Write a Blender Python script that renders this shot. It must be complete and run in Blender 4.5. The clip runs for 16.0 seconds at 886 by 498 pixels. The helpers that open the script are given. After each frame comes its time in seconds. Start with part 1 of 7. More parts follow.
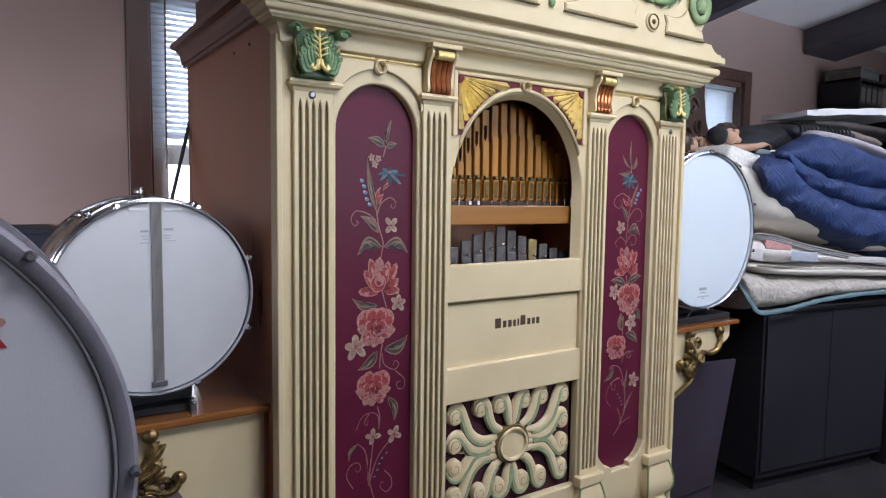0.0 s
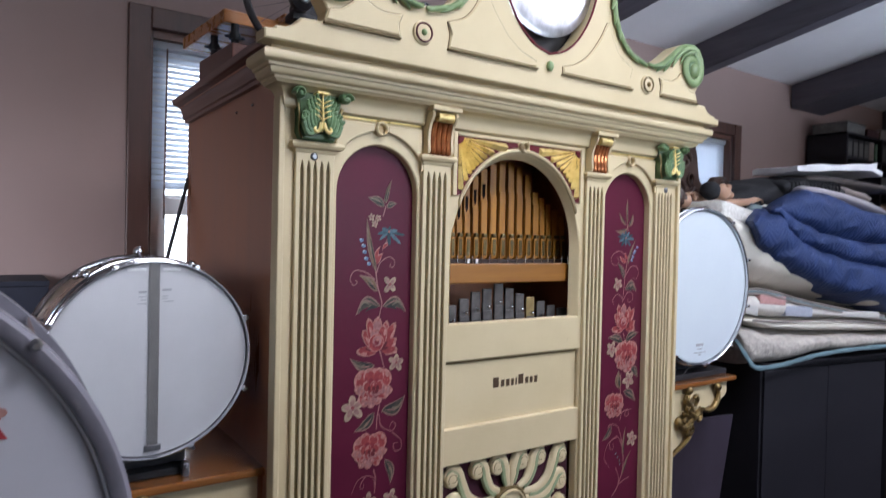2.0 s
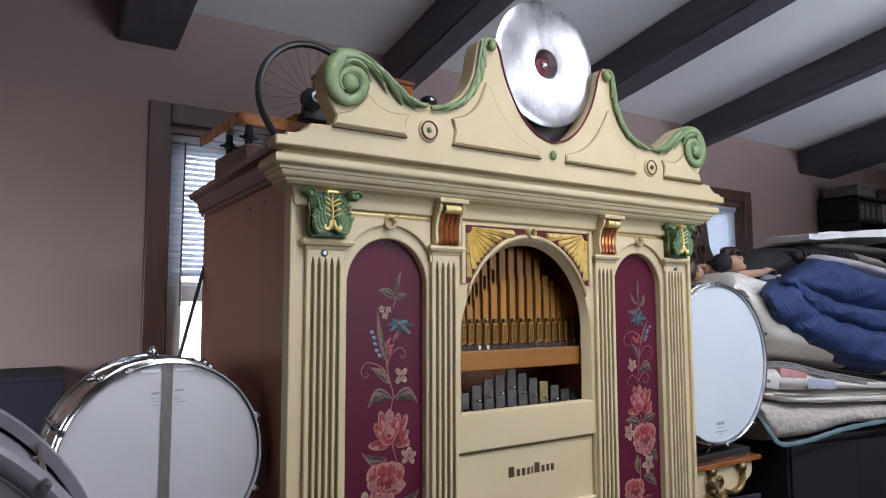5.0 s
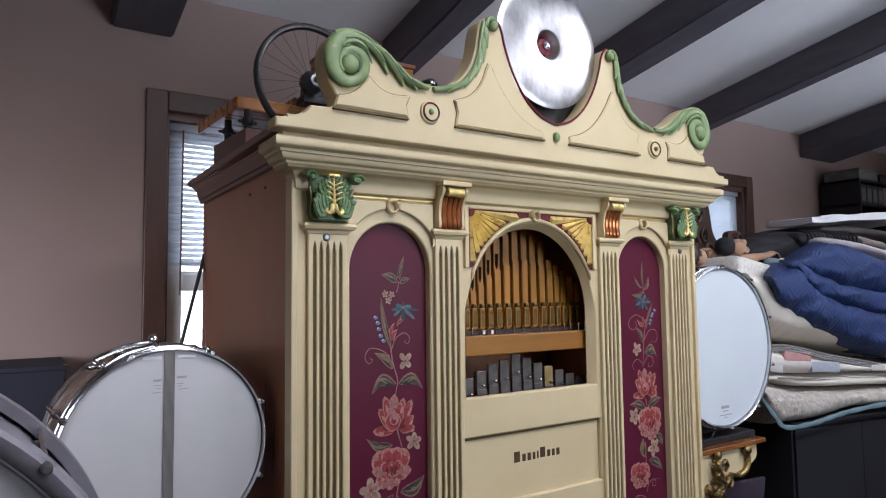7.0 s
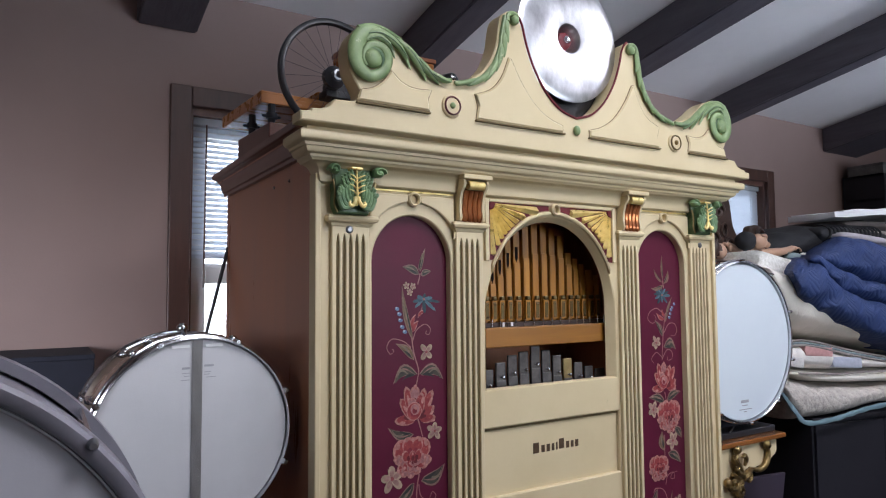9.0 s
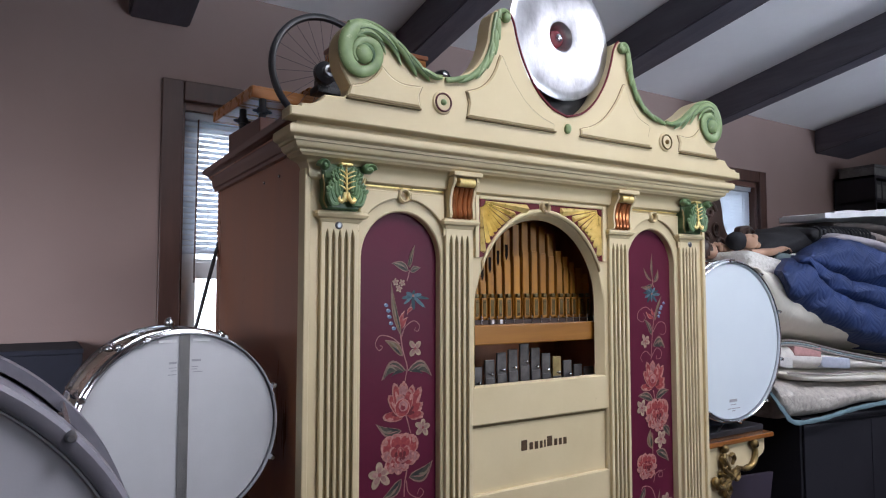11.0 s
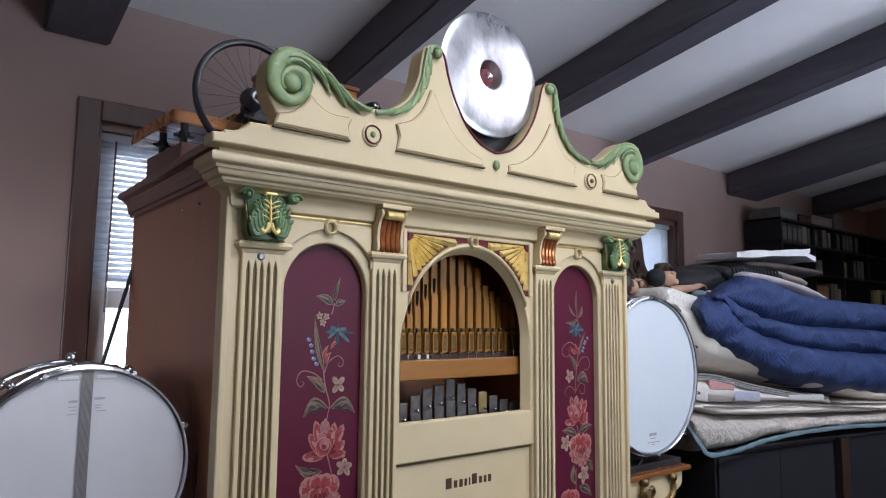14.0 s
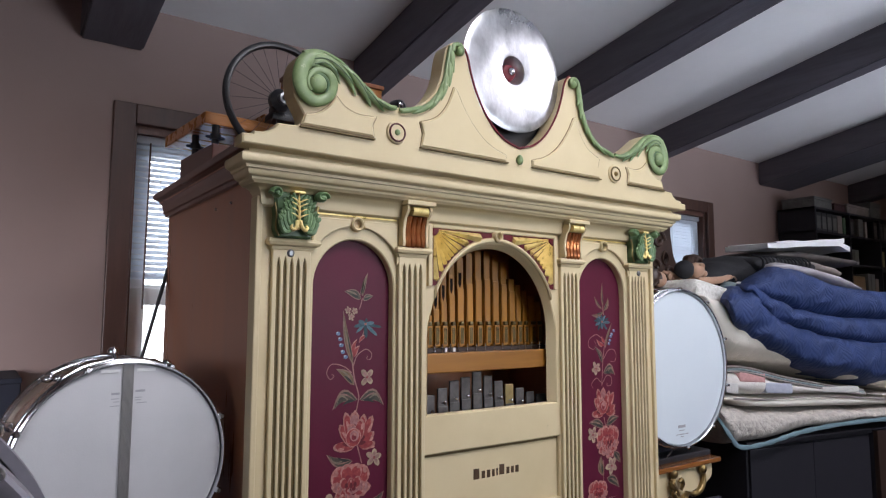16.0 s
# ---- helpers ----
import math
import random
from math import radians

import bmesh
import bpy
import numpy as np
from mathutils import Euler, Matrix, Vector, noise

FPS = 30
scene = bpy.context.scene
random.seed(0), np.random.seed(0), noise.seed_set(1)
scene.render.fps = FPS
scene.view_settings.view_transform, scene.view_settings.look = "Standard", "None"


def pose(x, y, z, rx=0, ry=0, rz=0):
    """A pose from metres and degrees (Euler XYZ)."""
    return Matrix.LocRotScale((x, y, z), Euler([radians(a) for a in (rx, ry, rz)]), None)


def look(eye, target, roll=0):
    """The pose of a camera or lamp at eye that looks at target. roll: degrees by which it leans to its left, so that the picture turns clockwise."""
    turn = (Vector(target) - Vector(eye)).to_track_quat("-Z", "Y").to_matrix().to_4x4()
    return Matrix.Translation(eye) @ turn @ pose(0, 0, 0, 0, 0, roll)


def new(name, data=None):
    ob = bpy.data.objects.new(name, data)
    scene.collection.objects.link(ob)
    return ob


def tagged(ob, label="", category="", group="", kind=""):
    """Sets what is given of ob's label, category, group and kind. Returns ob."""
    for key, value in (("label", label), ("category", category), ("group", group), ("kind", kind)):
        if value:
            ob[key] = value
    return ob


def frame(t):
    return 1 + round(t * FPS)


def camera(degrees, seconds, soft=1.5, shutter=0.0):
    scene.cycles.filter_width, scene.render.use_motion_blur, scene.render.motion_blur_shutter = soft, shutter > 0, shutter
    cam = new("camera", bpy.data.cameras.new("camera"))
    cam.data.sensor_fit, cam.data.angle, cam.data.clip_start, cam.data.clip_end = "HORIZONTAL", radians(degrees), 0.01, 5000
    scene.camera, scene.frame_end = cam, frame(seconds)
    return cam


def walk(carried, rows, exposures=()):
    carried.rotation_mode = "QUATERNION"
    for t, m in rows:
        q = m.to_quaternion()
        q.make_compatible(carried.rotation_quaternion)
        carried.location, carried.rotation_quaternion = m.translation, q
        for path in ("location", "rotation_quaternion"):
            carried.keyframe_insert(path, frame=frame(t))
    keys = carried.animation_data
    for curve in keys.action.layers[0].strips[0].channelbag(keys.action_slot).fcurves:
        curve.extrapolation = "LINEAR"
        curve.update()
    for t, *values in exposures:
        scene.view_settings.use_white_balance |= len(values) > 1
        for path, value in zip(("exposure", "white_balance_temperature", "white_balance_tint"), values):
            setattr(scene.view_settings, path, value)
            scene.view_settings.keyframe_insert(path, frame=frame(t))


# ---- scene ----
cam = camera(68.17, 16.0, soft=1.1, shutter=0.5)
# seconds, eye x, y, z, then yaw, pitch and roll in degrees
ROWS = [
    (0.0, -1.1720, -1.3523, 1.2949, -33.737, -4.601, 0.775),
    (0.5, -1.1719, -1.3538, 1.2945, -33.417, -3.616, 0.900),
    (1.0, -1.1797, -1.3486, 1.3073, -33.799, -3.180, 0.502),
    (1.5, -1.1829, -1.3574, 1.3142, -33.567, -2.268, 0.445),
    (2.0, -1.1853, -1.3401, 1.3375, -34.374, -0.925, 1.302),
    (2.2, -1.1870, -1.3320, 1.3490, -35.100, 2.920, 0.900),
    (2.5, -1.1803, -1.3657, 1.3818, -34.108, 5.703, 0.431),
    (3.0, -1.1815, -1.3701, 1.4040, -33.646, 4.490, 1.000),
    (5.5, -1.1836, -1.3621, 1.3876, -32.991, 4.835, -0.382),
    (6.0, -1.1839, -1.3594, 1.3811, -33.130, 4.337, -0.493),
    (6.5, -1.1792, -1.3476, 1.3899, -32.791, 3.895, -0.446),
    (7.0, -1.1808, -1.3411, 1.3810, -33.032, 3.979, -0.721),
    (7.5, -1.1824, -1.3529, 1.3792, -32.738, 3.664, -0.413),
    (8.0, -1.1888, -1.3488, 1.3762, -31.684, 3.881, 0.113),
    (8.5, -1.2002, -1.3566, 1.3735, -31.175, 3.577, 0.070),
    (9.0, -1.1987, -1.3513, 1.3732, -31.550, 3.579, -0.464),
    (11.5, -1.1882, -1.3577, 1.3697, -32.127, 3.323, 0.129),
    (12.0, -1.1945, -1.3409, 1.3811, -32.306, 3.330, 0.975),
    (12.5, -1.1820, -1.3540, 1.3782, -35.005, 3.500, 1.205),
    (13.0, -1.1716, -1.3453, 1.3874, -33.887, 4.344, 0.745),
    (13.5, -1.1702, -1.3328, 1.3984, -36.090, 5.252, 1.347),
    (14.0, -1.1740, -1.3458, 1.3804, -38.184, 6.082, 0.600),
    (14.5, -1.1842, -1.3547, 1.3781, -37.251, 5.460, 0.074),
    (15.0, -1.1869, -1.3631, 1.3815, -36.883, 6.155, -0.001),
    (15.5, -1.1922, -1.3792, 1.3782, -36.397, 6.394, 0.259),
    (16.0, -1.1831, -1.3746, 1.3774, -35.644, 5.613, 0.113),
]


def view(x, y, z, yaw, pitch, roll):
    a, b = radians(yaw), radians(pitch)
    ahead = Vector((-math.sin(a) * math.cos(b), math.cos(a) * math.cos(b), math.sin(b)))
    eye = Vector((x, y, z))
    return look(eye, eye + ahead, roll)


walk(cam, [(r[0], view(*r[1:])) for r in ROWS], [(0.0, 0.44, 6180, 12), (1.5, 0.44, 6180, 12), (2.0, 0.38, 6120, 12), (2.5, 0.20, 6050, 12), (3.0, 0.18, 6050, 12), (5.5, 0.18, 6380, 12), (9.0, 0.20, 6330, 12), (12.5, 0.19, 6240, 12), (14.0, 0.19, 6200, 13), (16.0, 0.18, 6520, 13)])

# ---- light ----
world = bpy.data.worlds.new("sky")
scene.world = world
world.use_nodes = True
sky = world.node_tree.nodes.new("ShaderNodeTexSky")
sky.sky_type, sky.sun_disc = "NISHITA", False
sky.sun_elevation, sky.sun_rotation = radians(40), radians(200)
world.node_tree.links.new(sky.outputs[0], world.node_tree.nodes["Background"].inputs[0])
world.node_tree.nodes["Background"].inputs[1].default_value = 0.12


def area(name, m, sx, sy, power, colour=(1, 1, 1), spread=180):
    d = bpy.data.lights.new(name, "AREA")
    d.shape, d.size, d.size_y, d.energy, d.color = "RECTANGLE", sx, sy, power, colour
    d.spread = radians(spread)
    ob = new(name, d)
    ob.matrix_world = m
    return ob


# the room's ceiling lights hang under the sloping ceiling behind the walk
SLOPE = 0.18


def ceiling_z(y):
    return 2.61 + SLOPE * (1.41 - y)


LIGHTS = [(-0.12, -1.35), (2.15, -1.7)]
for (lx, ly), power in zip(LIGHTS, (30, 47)):
    area("lamp_light", look((lx, ly, ceiling_z(ly) - 0.055), (lx, ly + SLOPE, ceiling_z(ly) - 1.055)), 0.78, 1.12, power, (0.93, 0.925, 1.05), 136)
# added fill lamps, set in made-up window openings behind and beside the walk
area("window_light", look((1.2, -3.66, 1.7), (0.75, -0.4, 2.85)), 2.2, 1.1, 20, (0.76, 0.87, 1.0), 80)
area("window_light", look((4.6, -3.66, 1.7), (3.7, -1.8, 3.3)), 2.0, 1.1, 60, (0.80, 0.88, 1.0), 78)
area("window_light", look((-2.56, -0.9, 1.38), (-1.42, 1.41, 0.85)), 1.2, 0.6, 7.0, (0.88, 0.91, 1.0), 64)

# ---- materials ----
def material(name, light, dark, rough=0.5, metal=0.0, scale=6.0, stretch=(1, 1, 1), bump=0.15, fine=90.0, fine_bump=0.08, spots=None, island=0.0, coat=0.0, spec=0.5):
    """Two scales of noise in colour, gloss and relief; spots: (colour, scale, cut) of a wear layer; island: random shift of value for each loose piece."""
    m = bpy.data.materials.new(name)
    m.use_nodes = True
    nt = m.node_tree
    b = nt.nodes["Principled BSDF"]

    def node(kind, **kw):
        n = nt.nodes.new(kind)
        for k, v in kw.items():
            n.inputs[k].default_value = v
        return n

    co = nt.nodes.new("ShaderNodeTexCoord")
    mp = node("ShaderNodeMapping", Scale=stretch)
    nt.links.new(co.outputs["Object"], mp.inputs["Vector"])
    big = node("ShaderNodeTexNoise", Scale=scale, Detail=6.0, Roughness=0.6)
    small = node("ShaderNodeTexNoise", Scale=fine, Detail=3.0)
    for n in (big, small):
        nt.links.new(mp.outputs[0], n.inputs["Vector"])
    ramp = nt.nodes.new("ShaderNodeValToRGB")
    ramp.color_ramp.elements[0].position, ramp.color_ramp.elements[1].position = 0.3, 0.7
    ramp.color_ramp.elements[0].color, ramp.color_ramp.elements[1].color = (*dark, 1), (*light, 1)
    nt.links.new(big.outputs["Fac"], ramp.inputs[0])
    last = ramp.outputs[0]
    if spots:
        sp = node("ShaderNodeTexNoise", Scale=spots[1], Detail=8.0, Roughness=0.7)
        nt.links.new(co.outputs["Object"], sp.inputs["Vector"])
        cut = node("ShaderNodeMapRange")
        cut.inputs[1].default_value, cut.inputs[2].default_value = spots[2], spots[2] + 0.08
        nt.links.new(sp.outputs["Fac"], cut.inputs[0])
        mix = nt.nodes.new("ShaderNodeMixRGB")
        mix.inputs[2].default_value = (*spots[0], 1)
        nt.links.new(cut.outputs[0], mix.inputs[0])
        nt.links.new(last, mix.inputs[1])
        last = mix.outputs[0]
    if island:
        geo = nt.nodes.new("ShaderNodeNewGeometry")
        rng = node("ShaderNodeMapRange")
        rng.inputs[3].default_value, rng.inputs[4].default_value = 1 - island, 1 + island
        nt.links.new(geo.outputs["Random Per Island"], rng.inputs[0])
        hsv = nt.nodes.new("ShaderNodeHueSaturation")
        nt.links.new(rng.outputs[0], hsv.inputs["Value"])
        nt.links.new(last, hsv.inputs["Color"])
        last = hsv.outputs[0]
    nt.links.new(last, b.inputs["Base Color"])
    rr = node("ShaderNodeMapRange")
    rr.inputs[3].default_value, rr.inputs[4].default_value = max(0.02, rough - 0.1), min(1, rough + 0.1)
    nt.links.new(big.outputs["Fac"], rr.inputs[0])
    nt.links.new(rr.outputs[0], b.inputs["Roughness"])
    b.inputs["Metallic"].default_value = metal
    b.inputs["Specular IOR Level"].default_value = spec
    b.inputs["Coat Weight"].default_value = coat
    b.inputs["Coat Roughness"].default_value = 0.15
    b1 = node("ShaderNodeBump", Strength=bump, Distance=0.01)
    b2 = node("ShaderNodeBump", Strength=fine_bump, Distance=0.002)
    nt.links.new(big.outputs["Fac"], b1.inputs["Height"])
    nt.links.new(small.outputs["Fac"], b2.inputs["Height"])
    nt.links.new(b1.outputs[0], b2.inputs["Normal"])
    nt.links.new(b2.outputs[0], b.inputs["Normal"])
    return m


def glowing(name, colour, strength):
    m = bpy.data.materials.new(name)
    m.use_nodes = True
    b = m.node_tree.nodes["Principled BSDF"]
    b.inputs["Base Color"].default_value = (*colour, 1)
    b.inputs["Emission Color"].default_value = (*colour, 1)
    b.inputs["Emission Strength"].default_value = strength
    return m


CREAM = material("cream_paint", (0.695, 0.575, 0.350), (0.635, 0.515, 0.300), 0.45, scale=5, bump=0.04, fine_bump=0.06, spots=((0.52, 0.42, 0.25), 24, 0.71))
OLIVE = material("olive_paint", (0.165, 0.112, 0.036), (0.115, 0.076, 0.022), 0.6, scale=12)
MAROON = material("maroon_paint", (0.115, 0.012, 0.034), (0.083, 0.009, 0.025), 0.42, scale=4, bump=0.02, fine_bump=0.03, spec=0.20)
CLOTH = material("maroon_cloth", (0.07, 0.012, 0.025), (0.04, 0.006, 0.015), 0.9, scale=20, fine=400)
GREEN = material("green_paint", (0.27, 0.36, 0.165), (0.150, 0.225, 0.088), 0.4, scale=25, bump=0.05, spots=((0.50, 0.52, 0.31), 45, 0.60))
DEEP_GREEN = material("deep_green_paint", (0.12, 0.20, 0.085), (0.045, 0.095, 0.04), 0.38, scale=30, bump=0.05)
CAP_GREEN = material("capital_green_paint", (0.185, 0.295, 0.135), (0.062, 0.122, 0.054), 0.33, scale=40, bump=0.05, spots=((0.30, 0.36, 0.20), 60, 0.66))
GOLD = material("gold_leaf", (0.98, 0.80, 0.36), (0.72, 0.53, 0.18), 0.30, metal=0.40, scale=45, bump=0.1)
OLD_GOLD = material("old_gold_leaf", (0.40, 0.27, 0.10), (0.055, 0.030, 0.015), 0.30, metal=0.75, scale=38, bump=0.2)
GILT_EDGE = material("rubbed_gilding", (0.70, 0.52, 0.22), (0.45, 0.31, 0.12), 0.28, metal=0.8, scale=60)
COPPER = material("copper_paint", (0.58, 0.215, 0.070), (0.27, 0.078, 0.028), 0.24, metal=0.62, scale=18)
RED_PAINT = material("red_paint", (0.17, 0.014, 0.020), (0.11, 0.008, 0.014), 0.4, spec=0.3)
CASE = material("cherry_wood", (0.37, 0.145, 0.068), (0.27, 0.102, 0.048), 0.30, scale=2.2, stretch=(5, 5, 0.5), bump=0.015, fine=60, fine_bump=0.04, coat=0.3)
CROWN_WOOD = material("dark_cherry_wood", (0.150, 0.064, 0.046), (0.100, 0.042, 0.032), 0.34, scale=2.2, stretch=(5, 0.5, 5), bump=0.015, fine=60, fine_bump=0.04, coat=0.25)
SHELF = material("varnished_wood", (0.31, 0.120, 0.030), (0.18, 0.062, 0.016), 0.13, scale=3, stretch=(0.8, 7, 7), bump=0.03, fine=60, coat=1.0)
JAMB = material("reddish_jamb_wood", (0.17, 0.080, 0.058), (0.10, 0.046, 0.034), 0.4, scale=3, stretch=(7, 7, 0.8), bump=0.05)
DARK_TRIM = material("dark_stained_wood", (0.105, 0.050, 0.037), (0.060, 0.028, 0.021), 0.42, scale=3, stretch=(7, 7, 0.8), bump=0.05)
BEAM = material("beam_wood", (0.120, 0.110, 0.134), (0.074, 0.068, 0.084), 0.5, scale=3, stretch=(7, 0.8, 7), bump=0.3, fine=50, fine_bump=0.2)
PLANK = material("orange_pine", (0.56, 0.235, 0.060), (0.40, 0.145, 0.035), 0.28, scale=4, stretch=(1, 8, 8), bump=0.04)
CHEST = material("dark_walnut", (0.045, 0.022, 0.014), (0.025, 0.012, 0.008), 0.5, scale=4, stretch=(0.8, 9, 9), bump=0.04)
PLATE_BRASS = material("tarnished_brass_plate", (0.16, 0.115, 0.045), (0.09, 0.065, 0.028), 0.38, metal=0.7, scale=60)
PIPE = material("pipe_wood", (0.42, 0.180, 0.016), (0.25, 0.098, 0.009), 0.40, scale=4, stretch=(9, 9, 0.8), bump=0.04, island=0.18)
RAIL = material("rail_wood", (0.34, 0.142, 0.018), (0.24, 0.096, 0.012), 0.4, scale=4, stretch=(0.8, 9, 9), bump=0.04)
CHROME = material("chrome", (0.68, 0.68, 0.70), (0.50, 0.50, 0.52), 0.18, metal=1.0, scale=20, bump=0.01, fine_bump=0.01)
STEEL = material("dull_steel", (0.34, 0.34, 0.36), (0.20, 0.20, 0.21), 0.38, metal=1.0, scale=25)
# patches in the colour: swirl polish, with wavy reflections painted in
GONG = material("hammered_steel_reflections", (0.95, 0.95, 0.97), (0.26, 0.26, 0.275), 0.30, metal=1.0, scale=10, stretch=(1, 1, 0.6), bump=0.28, fine_bump=0.02)
HEAD = material("drum_head", (0.61, 0.60, 0.61), (0.54, 0.535, 0.545), 0.5, scale=5, bump=0.01, fine=300)
BLUE_HEAD = material("cool_drum_head", (0.70, 0.76, 0.80), (0.66, 0.72, 0.77), 0.35, scale=4, bump=0.01, fine=300)
GREY_HEAD = material("worn_drum_head", (0.52, 0.51, 0.545), (0.44, 0.435, 0.465), 0.5, scale=3, bump=0.01, fine=300, spots=((0.24, 0.24, 0.26), 14, 0.70))
GREY_HOOP = material("grey_hoop_paint", (0.235, 0.222, 0.255), (0.155, 0.148, 0.172), 0.45, scale=14, spots=((0.28, 0.27, 0.27), 40, 0.66))
SHELL = material("drum_shell", (0.60, 0.47, 0.36), (0.42, 0.32, 0.25), 0.28, metal=0.85, scale=8)
BEAD = material("pale_bead", (0.50, 0.50, 0.52), (0.40, 0.40, 0.42), 0.5, scale=30)
WIRE = material("snare_wire", (0.36, 0.345, 0.335), (0.29, 0.28, 0.272), 0.5, metal=0.4, scale=20)
BLACK = material("black_paint", (0.026, 0.026, 0.030), (0.014, 0.014, 0.016), 0.4, scale=10)
NAVY = material("dark_navy_cloth", (0.018, 0.020, 0.034), (0.010, 0.011, 0.020), 0.85, scale=8, fine=300)
MAUVE = material("mauve_board", (0.066, 0.053, 0.078), (0.036, 0.027, 0.032), 0.38, scale=2.2, spec=0.4)
WALL = material("brown_wall_paint", (0.325, 0.230, 0.208), (0.295, 0.207, 0.188), 0.75, scale=2, bump=0.05, fine=160, fine_bump=0.15)
CEILING = material("ceiling_paint", (0.84, 0.83, 0.84), (0.77, 0.76, 0.77), 0.8, scale=2, bump=0.05, fine=120, fine_bump=0.2)
FLOOR = material("floor_carpet", (0.030, 0.028, 0.030), (0.018, 0.017, 0.019), 0.95, scale=6, fine=400, spec=0.1)
WHITE = material("white_paint", (0.78, 0.78, 0.77), (0.72, 0.72, 0.71), 0.45, scale=8, bump=0.02)
SLAT = material("blind_slat", (0.74, 0.77, 0.80), (0.68, 0.71, 0.75), 0.45, scale=8)
# thin plastic lets part of the daylight through
slat_nodes = SLAT.node_tree
through_light = slat_nodes.nodes.new("ShaderNodeBsdfTranslucent")
through_light.inputs["Color"].default_value = (0.80, 0.86, 0.95, 1)
slat_mix = slat_nodes.nodes.new("ShaderNodeMixShader")
slat_mix.inputs[0].default_value = 0.46
slat_nodes.links.new(slat_nodes.nodes["Principled BSDF"].outputs[0], slat_mix.inputs[1])
slat_nodes.links.new(through_light.outputs[0], slat_mix.inputs[2])
slat_nodes.links.new(slat_mix.outputs[0], slat_nodes.nodes["Material Output"].inputs["Surface"])
nt = SLAT.node_tree
tl = nt.nodes.new("ShaderNodeBsdfTranslucent")       # thin plastic lets daylight through
tl.inputs["Color"].default_value = (0.74, 0.79, 0.86, 1)
mx = nt.nodes.new("ShaderNodeMixShader")
mx.inputs[0].default_value = 0.55
nt.links.new(nt.nodes["Principled BSDF"].outputs[0], mx.inputs[1])
nt.links.new(tl.outputs[0], mx.inputs[2])
nt.links.new(mx.outputs[0], nt.nodes["Material Output"].inputs[0])
INK = material("brown_ink", (0.09, 0.05, 0.02), (0.06, 0.03, 0.012), 0.5, scale=60)
# brown for drawn lines that put the shade of edges and grooves into colour
GROOVE_SHADE = material("brown_groove_shade", (0.24, 0.16, 0.075), (0.17, 0.11, 0.05), 0.5, scale=40)
GREY_INK = material("grey_ink", (0.40, 0.40, 0.42), (0.32, 0.32, 0.34), 0.6, scale=60)
ROSE = material("rose_paint", (0.33, 0.058, 0.052), (0.19, 0.024, 0.032), 0.45, scale=90, bump=0.02, spots=((0.50, 0.25, 0.21), 90, 0.60), island=0.25, spec=0.3)
ROSE_PALE = material("rose_pale_paint", (0.38, 0.20, 0.185), (0.22, 0.075, 0.080), 0.45, scale=100, bump=0.02, island=0.2, spec=0.3)
ROSE_RIM = material("rose_rim_paint", (0.44, 0.23, 0.19), (0.25, 0.07, 0.065), 0.45, scale=120, bump=0.02, island=0.25, spec=0.3)
ROSE_DARK = material("rose_shade_paint", (0.21, 0.028, 0.034), (0.11, 0.012, 0.022), 0.45, scale=110, bump=0.02, island=0.3, spec=0.3)
LEAF_RIM = material("leaf_rim_paint", (0.26, 0.15, 0.12), (0.13, 0.075, 0.06), 0.45, scale=110, island=0.2, spec=0.3)
LEAF_LIGHT = material("leaf_light_paint", (0.24, 0.19, 0.12), (0.13, 0.11, 0.08), 0.45, scale=110, spec=0.3)
PETAL_SHADE = material("petal_shade_paint", (0.36, 0.22, 0.18), (0.24, 0.12, 0.11), 0.45, scale=110, island=0.2, spec=0.3)
PETAL_EYE = material("petal_eye_paint", (0.30, 0.08, 0.08), (0.20, 0.05, 0.05), 0.45, scale=110, spec=0.3)
RING_PAINT = material("dark_ring_paint", (0.13, 0.035, 0.03), (0.08, 0.02, 0.02), 0.45, scale=40)
PALE_GREEN = material("pale_green_paint", (0.36, 0.40, 0.225), (0.23, 0.275, 0.145), 0.45, scale=25)
BELL = material("dark_bell_steel", (0.165, 0.150, 0.142), (0.080, 0.073, 0.069), 0.42, metal=0.5, scale=40, bump=0.1)
BRASS_DULL = material("dull_brass", (0.42, 0.32, 0.15), (0.28, 0.20, 0.09), 0.45, metal=0.8, scale=40)
LEAF = material("leaf_paint", (0.085, 0.068, 0.048), (0.035, 0.034, 0.028), 0.45, scale=80, bump=0.02, island=0.25, spec=0.3)
LEAF_OCHRE = material("ochre_leaf_paint", (0.20, 0.125, 0.06), (0.085, 0.06, 0.04), 0.45, scale=90, bump=0.02, island=0.25, spec=0.3)
LEAF_DEEP = material("deep_leaf_paint", (0.040, 0.042, 0.036), (0.020, 0.022, 0.020), 0.45, scale=90, spec=0.3)
BLUE_PETAL_PALE = material("pale_blue_petal_paint", (0.095, 0.165, 0.195), (0.045, 0.085, 0.11), 0.45, scale=90, island=0.3, spec=0.3)
BERRY_LIGHT = material("berry_gleam_paint", (0.50, 0.55, 0.62), (0.36, 0.40, 0.48), 0.45, scale=120, spec=0.3)
STEM = material("stem_paint", (0.36, 0.15, 0.14), (0.20, 0.08, 0.08), 0.4, scale=80)
PETAL = material("pale_petal_paint", (0.47, 0.36, 0.24), (0.31, 0.20, 0.15), 0.45, scale=90, island=0.2, spec=0.3)
BLUE_PETAL = material("blue_petal_paint", (0.050, 0.095, 0.115), (0.022, 0.044, 0.060), 0.45, scale=90, island=0.35, spec=0.3)
BERRY = material("berry_paint", (0.20, 0.28, 0.42), (0.10, 0.14, 0.25), 0.45, scale=120, island=0.3, spec=0.3)
